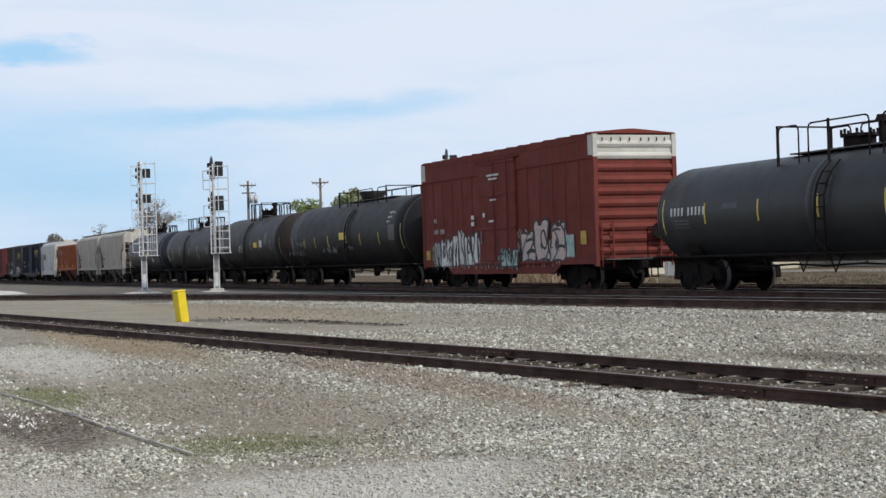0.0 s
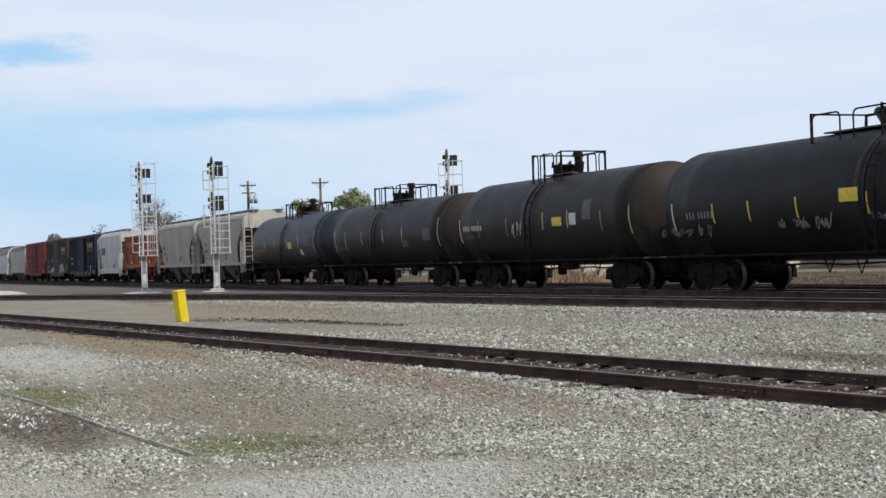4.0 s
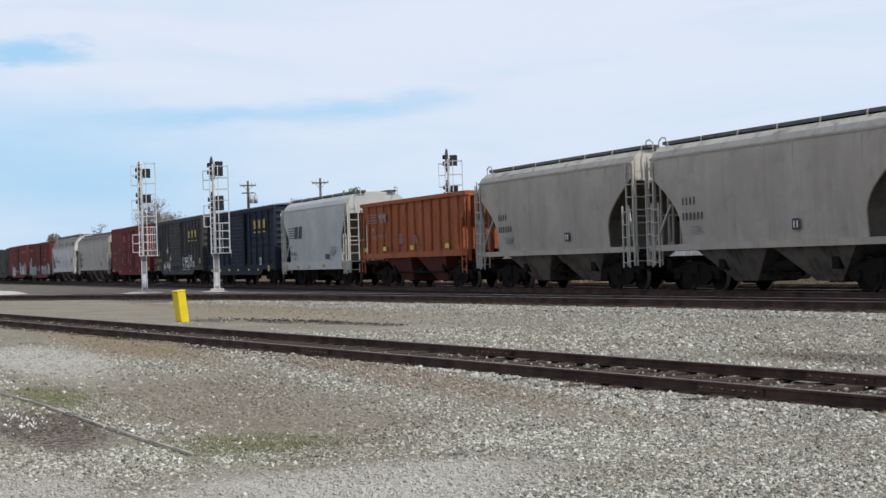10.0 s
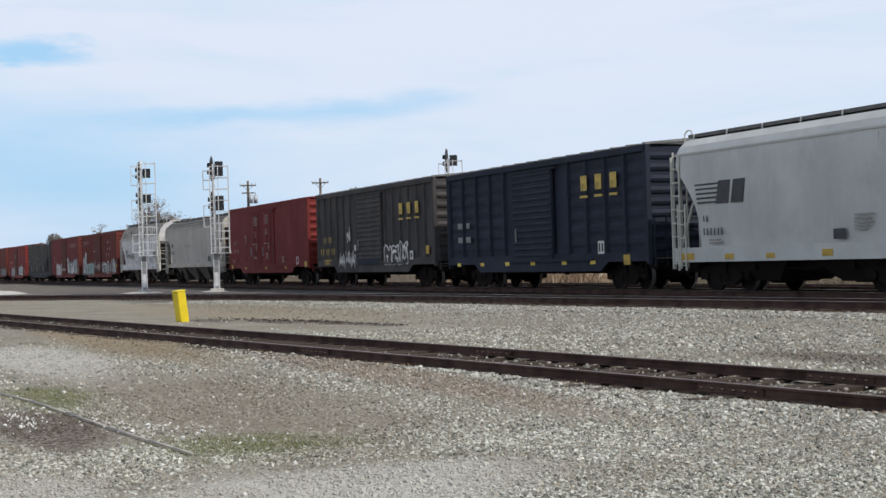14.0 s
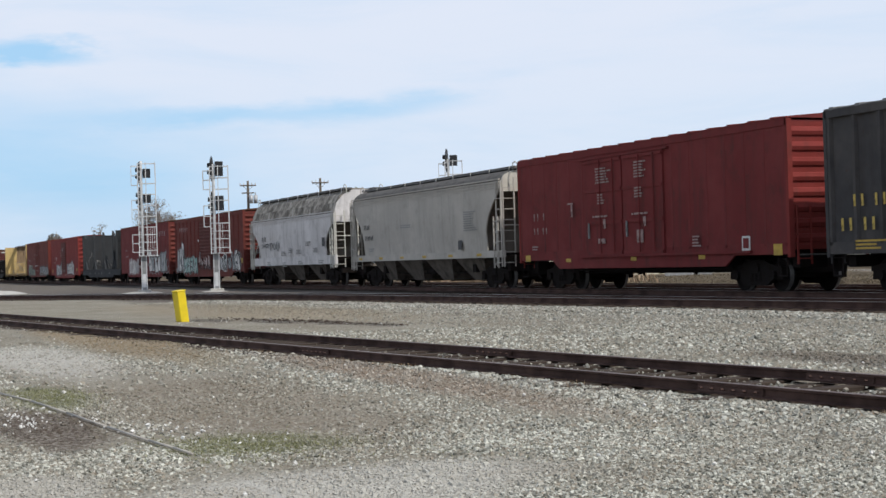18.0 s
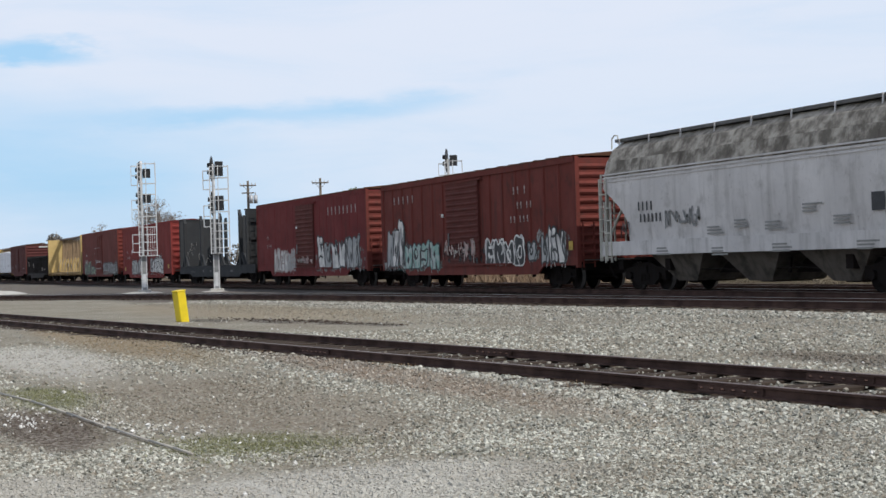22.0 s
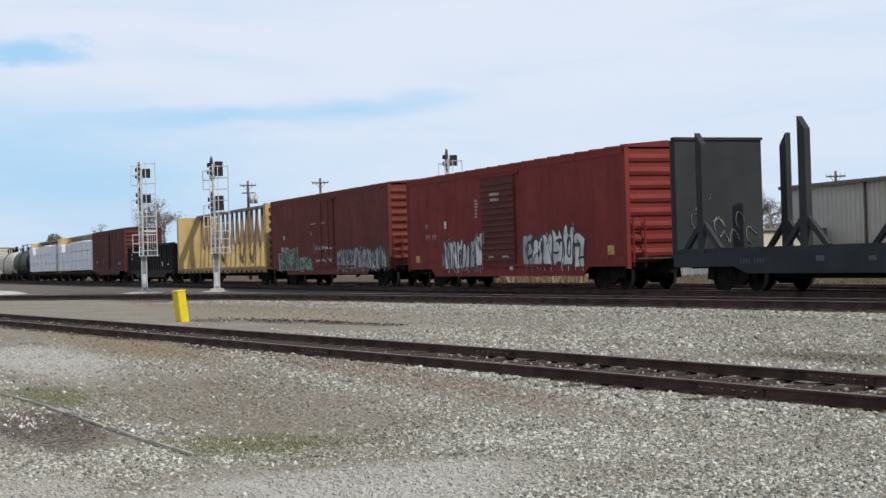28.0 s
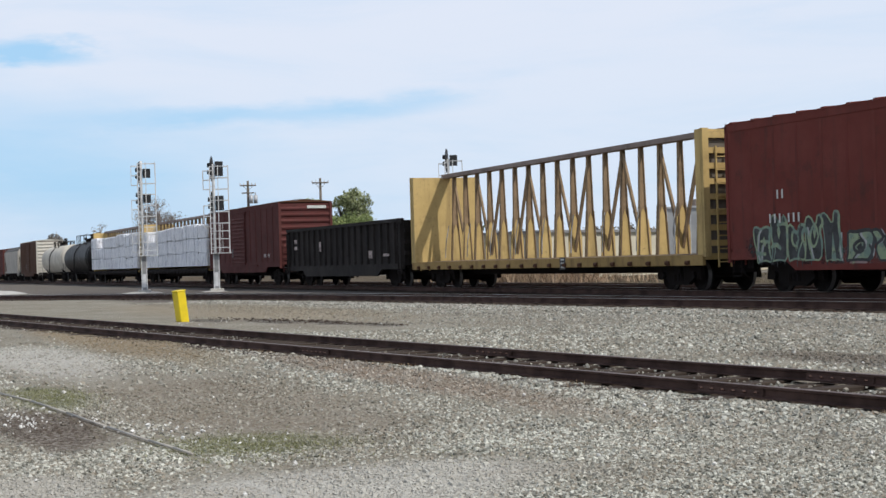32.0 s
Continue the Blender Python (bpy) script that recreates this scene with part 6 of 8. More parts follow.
    # end platforms, posts and ladders
    for s in (-1, 1):
        part("end_platform", box(B(), *sorted((s * (half - slope - 0.3), s * frame)), -W2 + 0.1, W2 - 0.1, sill - 0.12, sill - 0.04), M["under"], t)
        for q in (-1, 1):
            part("end_post", beam(B(), (s * (half - 0.15), q * (W2 - 0.12), sill), (s * (half - 0.15), q * (W2 - 0.12), knee + 0.1), 0.08), ladder_mat, t)
            part("end_brace", beam(B(), (s * (half - 0.15), q * (W2 - 0.12), sill + 0.1), (s * (half - slope * 0.5), q * (W2 - 0.3), (sill + knee) / 2 + 0.2), 0.06), ladder_mat, t)
            o = part("side_ladder", ladder_mesh(sill - 0.55, eave - 0.05, 0.44, 0.40), ladder_mat, t)
            o.matrix_basis = pose(s * (half + 0.08 - 0.2), q * (W2 + 0.03), 0, 0, 0, 0 if q < 0 else 180)
        for q in (-1, 1):
            o = part("end_ladder", ladder_mesh(sill - 0.55, eave + 0.1, 0.46, 0.40), ladder_mat, t)
            o.matrix_basis = pose(s * (half + 0.12), q * (W2 - 0.28), 0, 0, 0, 90)
            o = part("half_ladder", ladder_mesh(sill - 0.6, sill + 1.35, 0.40, 0.40), ladder_mat, t)
            o.matrix_basis = pose(s * (half - 0.42), q * (W2 + 0.03), 0, 0, 0, 0 if q < 0 else 180)
        part("end_handrail", beam(B(), (s * (half + 0.14), -0.35, sill), (s * (half + 0.14), -0.35, eave - 0.25), 0.06), ladder_mat, t)
        part("end_handrail", beam(B(), (s * (half + 0.14), -0.62, sill), (s * (half + 0.14), -0.62, eave - 0.1), 0.05), ladder_mat, t)
        for q in (-1, 1):
            o = pipe(B(), ((s * (half - 0.1), q * 0.95, peak - 0.1), (s * (half - 0.1), q * 0.95, peak + 0.16), (s * (half + 0.12), q * 0.95, peak + 0.2), (s * (half + 0.3), q * 0.95, peak + 0.1), (s * (half + 0.32), q * 0.95, peak - 0.25)), 0.022, 6)
            part("end_handrail", o, ladder_mat, t)
        o = B()
        pipe(o, ((s * (half + 0.1), -W2 + 0.05, sill + 1.0), (s * (half + 0.1), W2 - 0.05, sill + 1.0)), 0.025, 6)
        part("end_grab", o, ladder_mat, t)
    bw = part("brake_wheel", lathe_x(B(), ((half - 0.02, 0.26), (half, 0.29), (half + 0.02, 0.26)), 0.3, 2.3, 18), M["iron"], t)
    part("brake_stem", beam(B(), (half - 0.02, 0.3, sill), (half - 0.02, 0.3, 2.3), 0.1), M["under"], bw)
    # roof walk and hatches
    o = B()
    for q in (-1, 1):
        box(o, -half - 0.05, half + 0.05, q * 0.78 - 0.2, q * 0.78 + 0.2, peak - 0.05, peak + 0.05)
    part("roof_walk", o, M[walkway], t)
    sup = None
    for x in np.linspace(-half + 0.3, half - 0.3, max(6, int(half * 1.25))):
        for q in (0, 180):
            if sup is None:
                sup = part("walk_bracket", beam(B(), (0, -0.99, peak + 0.05), (0, -1.02, eave + (peak - eave) * 0.7), 0.04), end, t)
                sup.location.x = x
            else:
                again("walk_bracket", sup, pose(x, 0, 0, 0, 0, q), t)
    hatch = None
    for x in np.linspace(-half + 1.3, half - 1.3, bays * 2 + 1):
        if hatch is None:
            hatch = part("roof_hatch", soft_box(B(), -0.55, 0.55, -0.38, 0.38, peak - 0.04, peak + 0.07, 0.04), crown or roof, t)
            hatch.location.x = x
        else:
            again("roof_hatch", hatch, pose(x, 0, 0), t)
    running_gear(t, half + 0.3, 2.1)
    brake_gear(t, half, int(-a), False)
    return t, half, at


def chute_mesh(x, span, sill):
    b = B()
    rows = ((sill - 0.02, span * 0.5, W2 - 0.14), (0.30, 0.55, 0.85))
    rings = [[b.verts.new(p) for p in ((x - h, -w, z), (x + h, -w, z), (x + h, w, z), (x - h, w, z))] for z, h, w in rows]
    made = [b.faces.new(rings[0]), b.faces.new(rings[-1])]
    for p, q in zip(rings, rings[1:]):
        for i in range(4):
            made.append(b.faces.new((p[i], p[(i + 1) % 4], q[(i + 1) % 4], q[i])))
    bmesh.ops.recalc_face_normals(b, faces=made)
    return b


def open_box(x0, x1, z0, z1, wall, inset=0.0):
    """A tub without a lid: outer faces, rim, inner walls and floor. inset: how far the ends lean in at the foot."""
    b = B()
    w = W2 - wall
    out = [[b.verts.new(p) for p in ((x0 + d, -w, z), (x1 - d, -w, z), (x1 - d, w, z), (x0 + d, w, z))] for z, d in ((z0, inset), (z1, 0))]
    inn = [[b.verts.new(p) for p in ((x0 + d + 0.1, -w + 0.08, z), (x1 - d - 0.1, -w + 0.08, z), (x1 - d - 0.1, w - 0.08, z), (x0 + d + 0.1, w - 0.08, z))] for z, d in ((z0 + 0.15, inset), (z1, 0))]
    made = [b.faces.new(out[0]), b.faces.new(inn[0])]
    for i in range(4):
        k = (i + 1) % 4
        made += [b.faces.new((out[0][i], out[0][k], out[1][k], out[1][i])), b.faces.new((out[1][i], out[1][k], inn[1][k], inn[1][i])), b.faces.new((inn[1][i], inn[1][k], inn[0][k], inn[0][i]))]
    bmesh.ops.recalc_face_normals(b, faces=made)
    return b


def side_ribs(t, xs, z0, z1, material, w=0.12, deep=0.1):
    first = None
    for x in xs:
        for s in (-1, 1):
            m = pose(x, s * W2, 0, 0, 0, 0 if s < 0 else 180)
            if first is None:
                first = part("side_rib", prism_z(B(), ((-w / 2, deep), (-w / 3, 0), (w / 3, 0), (w / 2, deep)), z0, z1), material, t)
                first.matrix_basis = m
            else:
                again("side_rib", first, m, t)


def open_hopper(a, b):
    t, half, at = railcar("open_hopper", a, b, "rusty orange open-top hopper car with vertical ribs", "open hopper")
    mt = M["orange"]
    part("body", open_box(-half + 0.9, half - 0.9, 1.55, 3.78, 0.1), mt, t)
    side_ribs(t, np.linspace(-half + 1.0, half - 1.0, 12), 1.55, 3.72, mt, 0.09, 0.07)
    for s in (-1, 1):
        part("top_chord", box(B(), -half, half, s * (W2 - 0.04) - 0.07, s * (W2 - 0.04) + 0.07, 3.70, 3.86), mt, t)
        part("side_sill", box(B(), -half, half, s * (W2 - 0.06) - 0.06, s * (W2 - 0.06) + 0.06, 1.30, 1.55), mt, t)
        part("slope_sheet", prism_y(B(), ((s * (half - 0.05), 3.75), (s * (half - 1.0), 3.75), (s * (half - 2.4), 1.5), (s * (half - 1.5), 1.5)), -W2 + 0.16, W2 - 0.16), mt, t)
        arc = ((s * (half - 0.92), 3.72), (s * half, 3.72), (s * (half - 0.3), 3.3), (s * (half - 0.62), 2.8), (s * (half - 0.82), 2.3), (s * (half - 0.92), 1.6))
        for y in (-W2 + 0.08, W2 - 0.12):
            part("side_corner", prism_y(B(), arc, y, y + 0.04), mt, t)
        part("end_rim", box(B(), *sorted((s * half, s * (half - 0.12))), -W2 + 0.1, W2 - 0.1, 3.66, 3.86), mt, t)
        for q in (-1, -0.33, 0.33, 1):
            part("end_post", beam(B(), (s * (half - 0.08), q * (W2 - 0.14), 1.1), (s * (half - 0.08), q * (W2 - 0.14), 3.7), 0.1), mt, t)
        o = part("ladder", ladder_mesh(0.6, 3.6, 0.42, 0.42), mt, t)
        o.matrix_basis = pose(s * (half - 0.3), -W2 - 0.02, 0)
        o = part("ladder", ladder_mesh(1.0, 3.6, 0.42, 0.42), mt, t)
        o.matrix_basis = pose(s * (half + 0.05), -1.0, 0, 0, 0, 90)
        part("end_platform", box(B(), *sorted((s * (half - 1.6), s * half)), -1.3, 1.3, 1.02, 1.12), M["under"], t)
    for i in range(2):
        x = (-2.0, 2.0)[i]
        c = part("discharge_chute", chute_mesh(x, 3.4, 1.4), M["door_red"], t)
        part("outlet_gate", box(B(), x - 0.4, x + 0.4, -0.7, 0.7, 0.24, 0.36), M["under"], c)
    bw = part("brake_wheel", lathe_x(B(), ((half + 0.1, 0.26), (half + 0.12, 0.29), (half + 0.14, 0.26)), 0.5, 2.0, 18), M["iron"], t)
    letters(t, at(-166.9), 2.25, 0.24, (3, 3, 2), M["worn_pink"])
    letters(t, at(-167.0), 2.6, 0.2, (2,), M["worn_white"])
    marks(t, "road_emblem", [(at(-167.0) + k * 0.02, 3.3 - k * 0.12, 1.3, 0.05) for k in range(4)] + [(at(-165.9), 3.12, 0.42, 0.4), (at(-165.4), 3.12, 0.42, 0.4)], M["worn_pink"], label="faded white railway emblem")
    reflectors(t, (at(-168.1), at(-165.4), at(-162), at(-158.0)), 1.72, "mark_yellow", 0.42, 0.2)
    small_print(t, at(-163.2), 2.3, 0.7, 5, M["worn_pink"])
    small_print(t, at(-161.5), 2.2, 0.6, 4, M["worn_pink"])
    running_gear(t, half, 2.0)
    brake_gear(t, half, 8)


def gondola(a, b):
    t, half, at = railcar("gondola", a, b, "black steel gondola car with vertical side ribs", "gondola")
    mt = M["black_car"]
    part("body", open_box(-half, half, 0.95, 2.95, 0.1), mt, t)
    side_ribs(t, np.linspace(-half + 0.15, half - 0.15, 20), 0.95, 2.9, mt, 0.22, 0.1)
    for s in (-1, 1):
        part("top_chord", box(B(), -half, half, s * (W2 - 0.04) - 0.07, s * (W2 - 0.04) + 0.07, 2.88, 3.04), mt, t)
        part("side_sill", prism_y(B(), ((-half, 1.05), (half, 1.05), (half, 0.8), (half - 2.8, 0.8), (half - 3.4, 0.5), (-half + 3.4, 0.5), (-half + 2.8, 0.8), (-half, 0.8)), s * (W2 - 0.06) - 0.05, s * (W2 - 0.06) + 0.05), mt, t)
        for z in (1.5, 2.0, 2.5):
            part("end_rib", box(B(), *sorted((s * half, s * (half + 0.09))), -W2 + 0.1, W2 - 0.1, z - 0.08, z + 0.08), mt, t)
        o = part("ladder", ladder_mesh(0.6, 2.8), mt, t)
        o.matrix_basis = pose(s * (half - 0.3), -W2 - 0.03, 0)
    marks(t, "stencil_line", [(at(-422.9), 2.35, 0.5, 0.2), (at(-422.9), 2.0, 0.5, 0.18)], M["worn_white"])
    marks(t, "stencil_line", [(at(-418.6), 2.0, 0.3, 0.5), (at(-410.9), 1.5, 0.5, 0.35), (at(-408.8), 1.45, 0.8, 0.12)], M["worn_white"])
    running_gear(t, half, 2.3)
    brake_gear(t, half, 6)


def bulkhead_flat(a, b):
    t, half, at = railcar("bulkhead_flatcar", a, b, "empty dark grey bulkhead flatcar with timber stakes and sprayed scrawl", "flatcar")
    mt = M["flat_grey"]
    part("deck", box(B(), -half, half, -W2 + 0.06, W2 - 0.06, 0.98, 1.08), M["tie"], t, "dark wooden plank deck")
    for s in (-1, 1):
        part("side_sill", prism_y(B(), ((-half, 1.1), (half, 1.1), (half, 0.72), (half - 3.2, 0.72), (half - 3.9, 0.52), (-half + 3.9, 0.52), (-half + 3.2, 0.72), (-half, 0.72)), s * (W2 - 0.04) - 0.05, s * (W2 - 0.04) + 0.05), mt, t)
        e = half if s < 0 else half - 2.0    # the leading bulkhead stands back from the end of the deck
        bh = part("bulkhead", box(B(), *sorted((s * (e - 0.02), s * (e - 0.16))), -W2 + 0.04, W2 - 0.04, 1.0, 4.52), mt, t)
        part("bulkhead_cap", box(B(), *sorted((s * e, s * (e - 0.2))), -W2, W2, 4.5, 4.58), mt, bh)
        for y in (-1.45, -0.7, 0, 0.7, 1.45):
            part("bulkhead_post", beam(B(), (s * (e + 0.06), y, 1.0), (s * (e + 0.06), y, 4.5), 0.14), mt, bh)
        for z in (1.8, 2.8, 3.8):
            part("bulkhead_rail", box(B(), *sorted((s * e, s * (e + 0.1))), -W2 + 0.1, W2 - 0.1, z - 0.06, z + 0.06), mt, bh)
        o = part("ladder", ladder_mesh(0.7, 4.3), mt, t)
        o.matrix_basis = pose(s * (e + 0.17), -1.1, 0, 0, 0, 90)
    part("fishbelly_sill", prism_y(B(), ((-half + 2.6, 1.0), (half - 2.6, 1.0), (half - 3.9, 0.36), (-half + 3.9, 0.36)), -0.6, 0.6), M["under"], t)
    box_rail = B()
    for y in (-W2 + 0.12, W2 - 0.12):
        box(box_rail, -half + 0.2, half - 0.2, y - 0.07, y + 0.07, 1.08, 1.24)
    part("side_beam", box_rail, mt, t)
    stake = None
    for x in STAKES:
        for s in (-1, 1):
            m = pose(at(x), s * (W2 - 0.1), 0, 0, 0, 0 if s < 0 else 180)
            if stake is None:
                b = B()
                prism_y(b, ((-0.16, 1.08), (0.16, 1.08), (0.16, 4.25), (-0.16, 4.6)), -0.09, 0.09)
                stake = part("stake", b, mt, t)
                b = B()
                for q in (-1, 1):
                    beam(b, (q * 0.95, 0, 1.2), (q * 0.1, 0, 1.95), 0.12, 0.16)
                part("brace", b, mt, stake)
                stake.matrix_basis = m
            else:
                o = again("stake", stake, m, t)
                again("brace", stake.children[0], pose(0, 0, 0), o)
    letters(t, at(-333.2), 0.86, 0.16, (4, 4), M["mark_dim"], -W2 - 0.012)
    marks(t, "stencil_line", [(at(-329.6), 0.9, 0.35, 0.14), (at(-327.5), 0.88, 0.3, 0.12), (at(-325.9), 0.9, 0.55, 0.14), (at(-322.0), 0.88, 0.6, 0.12)], M["mark_dim"], -W2 - 0.012)
    # chalky scrawl on the inner face of the bulkhead
    b = B()
    r = random.Random(9)
    for k in range(9):
        y, z = r.uniform(-1.1, 1.1), r.uniform(1.4, 2.7)
        pts = [(y + 0.2 * math.cos(q) * r.uniform(0.5, 1.3), z + 0.3 * math.sin(q) * r.uniform(0.6, 1.2)) for q in np.linspace(0, r.uniform(2, 5), 7)]
        for (y0, z0), (y1, z1) in zip(pts, pts[1:]):
            beam(b, (-half + 0.163, y0, z0), (-half + 0.163, y1, z1), 0.06, 0.004)
    part("chalk_scrawl", b, M["tag_white"], t, "white sprayed scrawl")
    running_gear(t, half, 2.3)
    brake_gear(t, half, 5)


def centerbeam(a, b, load):
    label = "yellow centerbeam flatcar carrying white-wrapped lumber packs" if load else "empty yellow centerbeam flatcar with an open steel truss"
    t, half, at = railcar("centerbeam_car", a, b, label, "centerbeam car")
    mt = M["yellow_car"]
    top = 4.82
    wide = 1.2 if load else W2 - 0.02
    part("deck", box(B(), -half, half, -W2 + 0.04, W2 - 0.04, 0.92, 1.05), mt, t)
    for s in (-1, 1):
        part("side_sill", box(B(), -half, half, s * (W2 - 0.04) - 0.05, s * (W2 - 0.04) + 0.05, 0.76, 1.07), M["under"] if load else M["yellow_sill"], t)
        first = None
        for x in np.linspace(-half + 0.8, half - 0.8, 20):
            m = pose(x, s * (W2 + 0.02), 0.84, 0, 0, 0 if s < 0 else 180)
            if first is None:
                first = part("winch", tube(B(), (-0.1, 0, 0), (0.1, 0, 0), 0.07, 8), M["under"] if load else M["rust_brown"], t)
                first.matrix_basis = m
            else:
                again("winch", first, m, t)
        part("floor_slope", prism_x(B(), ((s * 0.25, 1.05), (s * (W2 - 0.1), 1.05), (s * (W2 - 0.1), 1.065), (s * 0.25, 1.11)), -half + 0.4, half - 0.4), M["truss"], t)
        bh = part("bulkhead", prism_z(B(), ((s * half, -wide), (s * half, wide), (s * (half - 0.30), wide), (s * (half - 0.30), -wide)), 1.05, top - 0.12), mt, t)
        # dark sheet added behind the ribs to paint in the shade of the pockets
        part("bulkhead_back", box(B(), *sorted((s * (half - 0.01), s * (half + 0.012))), -wide + 0.08, wide - 0.08, 1.1, top - 0.2), M["sheet_dirt_shade"], bh, "dark back sheet with the shade of the pockets painted in")
        for z in np.linspace(1.4, top - 0.3, 8):
            part("bulkhead_rib", box(B(), *sorted((s * half, s * (half + 0.12))), -wide + 0.12, wide - 0.12, z - 0.085, z + 0.085), mt, bh)
        for q in (-0.5, 0.5):
            part("bulkhead_rib", box(B(), *sorted((s * half, s * (half + 0.1))), q - 0.05, q + 0.05, 1.05, top - 0.2), mt, bh)
        for q in (-1, 1):
            part("bulkhead_post", box(B(), *sorted((s * (half - 0.02), s * (half + 0.13))), q * (wide - 0.1) - 0.1, q * (wide - 0.1) + 0.1, 1.0, top - 0.1), mt, bh)
        o = part("ladder", ladder_mesh(0.7, 4.2), mt, t)
        o.matrix_basis = pose(s * (half + 0.16), -0.9, 0, 0, 0, 90)
    part("top_chord", box(B(), -half + 0.25, half - 0.25, -0.2, 0.2, top - 0.16, top), M["chord"], t, "grey-brown top chord plate")
    n = 18
    xs = np.linspace(-half + 1.2, half - 1.2, n)
    for i, x in enumerate(xs):
        b = B()
        w = 0.34
        prism_x(b, ((-0.2, 1.1), (0.2, 1.1), (0.11, 2.7), (0.06, top - 0.16), (-0.06, top - 0.16), (-0.11, 2.7)), x - 0.02, x + 0.02)
        for q in (-1, 1):
            beam(b, (x, q * 0.2, 1.1), (x, q * 0.11, 2.7), 0.19, 0.03)
            beam(b, (x, q * 0.11, 2.7), (x, q * 0.06, top - 0.16), 0.12, 0.03)
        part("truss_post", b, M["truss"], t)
        if not load:
            k = 0.27 if i % 2 else 0.2
            arch = [(-k, 1.1), (k, 1.1), (k, 1.8), (k * 0.75, 2.25), (0.0, 2.65), (-k * 0.75, 2.25), (-k, 1.8)]
            part("arched_gusset", prism_x(B(), arch, x + 0.025, x + 0.05), mt, t, "pale yellow arched plate")
        if i % 3 != 1 and i < n - 1:
            up = i % 2
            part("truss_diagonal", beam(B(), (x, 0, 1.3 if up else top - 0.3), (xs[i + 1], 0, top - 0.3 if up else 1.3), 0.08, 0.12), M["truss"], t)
    if load:
        r = random.Random(int(-a))
        x = -half + 0.45
        while x < half - 1.0:
            ln = min(r.choice((2.45, 3.05, 3.65)), half - 0.4 - x)
            z = 1.24
            for k in range(3):
                if k == 2 and r.random() < 0.2:
                    break
                hh = 0.94 + r.uniform(-0.06, 0.06)
                for s in (-1, 1):
                    jy = r.uniform(-0.02, 0.02)
                    y0, y1 = sorted((s * 0.34, s * (W2 - 0.06 + jy)))
                    pk = part("lumber_pack", soft_box(B(), x + 0.02, x + ln - 0.03, y0, y1, z, z + hh, 0.08), M["wrap_wrinkled"], t, "white plastic-wrapped lumber pack")
                    part("strap", box(B(), x + ln * 0.3, x + ln * 0.3 + 0.025, y0 - 0.006, y1 + 0.006, z, z + hh + 0.005), M["mark_grey"], pk)
                z += hh + 0.02
            x += ln
    else:
        marks(t, "stencil_panel", [(at(-391.1), 0.9, 0.42, 0.42)], M["mark_dark"], -W2 - 0.012)
        marks(t, "stencil_frame", [(at(-391.1), 0.9 + k * 0.13, 0.26, 0.05) for k in (-1, 0, 1)], M["mark_white"], -W2 - 0.018)
        b = B()
        for k in range(10):
            x = xs[0] + (xs[-1] - xs[0]) * k / 9
            pipe(b, ((x, -0.3, 2.6), (x + 0.25, -0.55, 1.9), (x + 0.5, -0.7, 1.25)), 0.02, 5)
        part("tie_down_cable", b, M["mark_faint"], t)
    running_gear(t, half, 2.2)


STAKES = (-335.3, -330.3, -325.05, -320.0)

# --- tank cars and the white-topped boxcar at the head
t, half, at, R, zc = tank_car(-41.25, -22.6, 3.72, 0.80, M["tank_grey"], "charcoal grey tank car with yellow strips and a railed top platform", (-35.0, -29.6),
                              [(x, 1.95, 2.55, "mark_yellow") for x in (-37.9, -35.2, -32.5, -29.8, -27.4)] + [(-40.25, 1.7, 2.75, "mark_strip")])
tank_text(t, at(-39.75), 2.35, 0.24, (4, 5), M["mark_white"], R, zc)
for k in range(3):
    tank_text(t, at(-39.6), 2.08 - k * 0.1, 0.05, (5, 7, 6), M["mark_grey"], R, zc)
tank_strip(t, "stencil_panel", at(-36.6), 2.35, 2.5, 0.8, M["mark_dim"], R, zc)

t, half, at = boxcar(-59.9, -44.48, 5.16, 0.56, M["oxide"], "red-brown high boxcar with white upper corners and sprayed graffiti", (-53.9, -50.5), M["oxide"], M["oxide"], M["oxide"],
                     posts=16, ribs=10, end_top=M["white_end"], band=4.41, door_style="plug")
graffiti(t, at(-58.6), at(-51.6), 0.85, 2.25, 7, 3, haze="tag_green")
graffiti(t, at(-50.2), at(-46.6), 0.9, 2.45, 3, 8, fill="tag_pink", haze="tag_pink")
graffiti(t, at(-51.9), at(-50.3), 0.8, 1.6, 1, 9, "tag_teal", haze="tag_teal", wide=0.4, y=-W2 - 0.09)
marks(t, "sprayed_patch", [(at(-46.3), 1.5, 0.6, 0.75)], M["tag_teal"])
letters(t, at(-58.6), 2.75, 0.2, (2,), M["mark_white"])
letters(t, at(-58.6), 2.3, 0.2, (3, 3), M["mark_white"])
small_print(t, at(-58.4), 1.75, 0.6, 3, M["worn_white"])
marks(t, "stencil_line", [(at(-52.4), 4.28, 1.1, 0.07), (at(-52.4), 4.14, 0.8, 0.07), (at(-52.4), 3.35, 0.6, 0.06), (at(-54.4), 2.75, 0.28, 0.16), (at(-54.4), 2.5, 0.28, 0.16), (at(-53.3), 2.8, 0.2, 0.16), (at(-52.6), 2.55, 0.5, 0.07)], M["mark_white"], -W2 - 0.1)
marks(t, "white_corner", [(-half + 0.21, 4.78, 0.42, 0.66), (half - 0.16, 4.78, 0.3, 0.66)], M["white_end"], -W2 - 0.02)
marks(t, "yellow_plate", [(at(-59.4), 1.35, 0.4, 0.38), (at(-45.3), 1.75, 0.42, 0.45)], M["mark_gold"])
b = B()
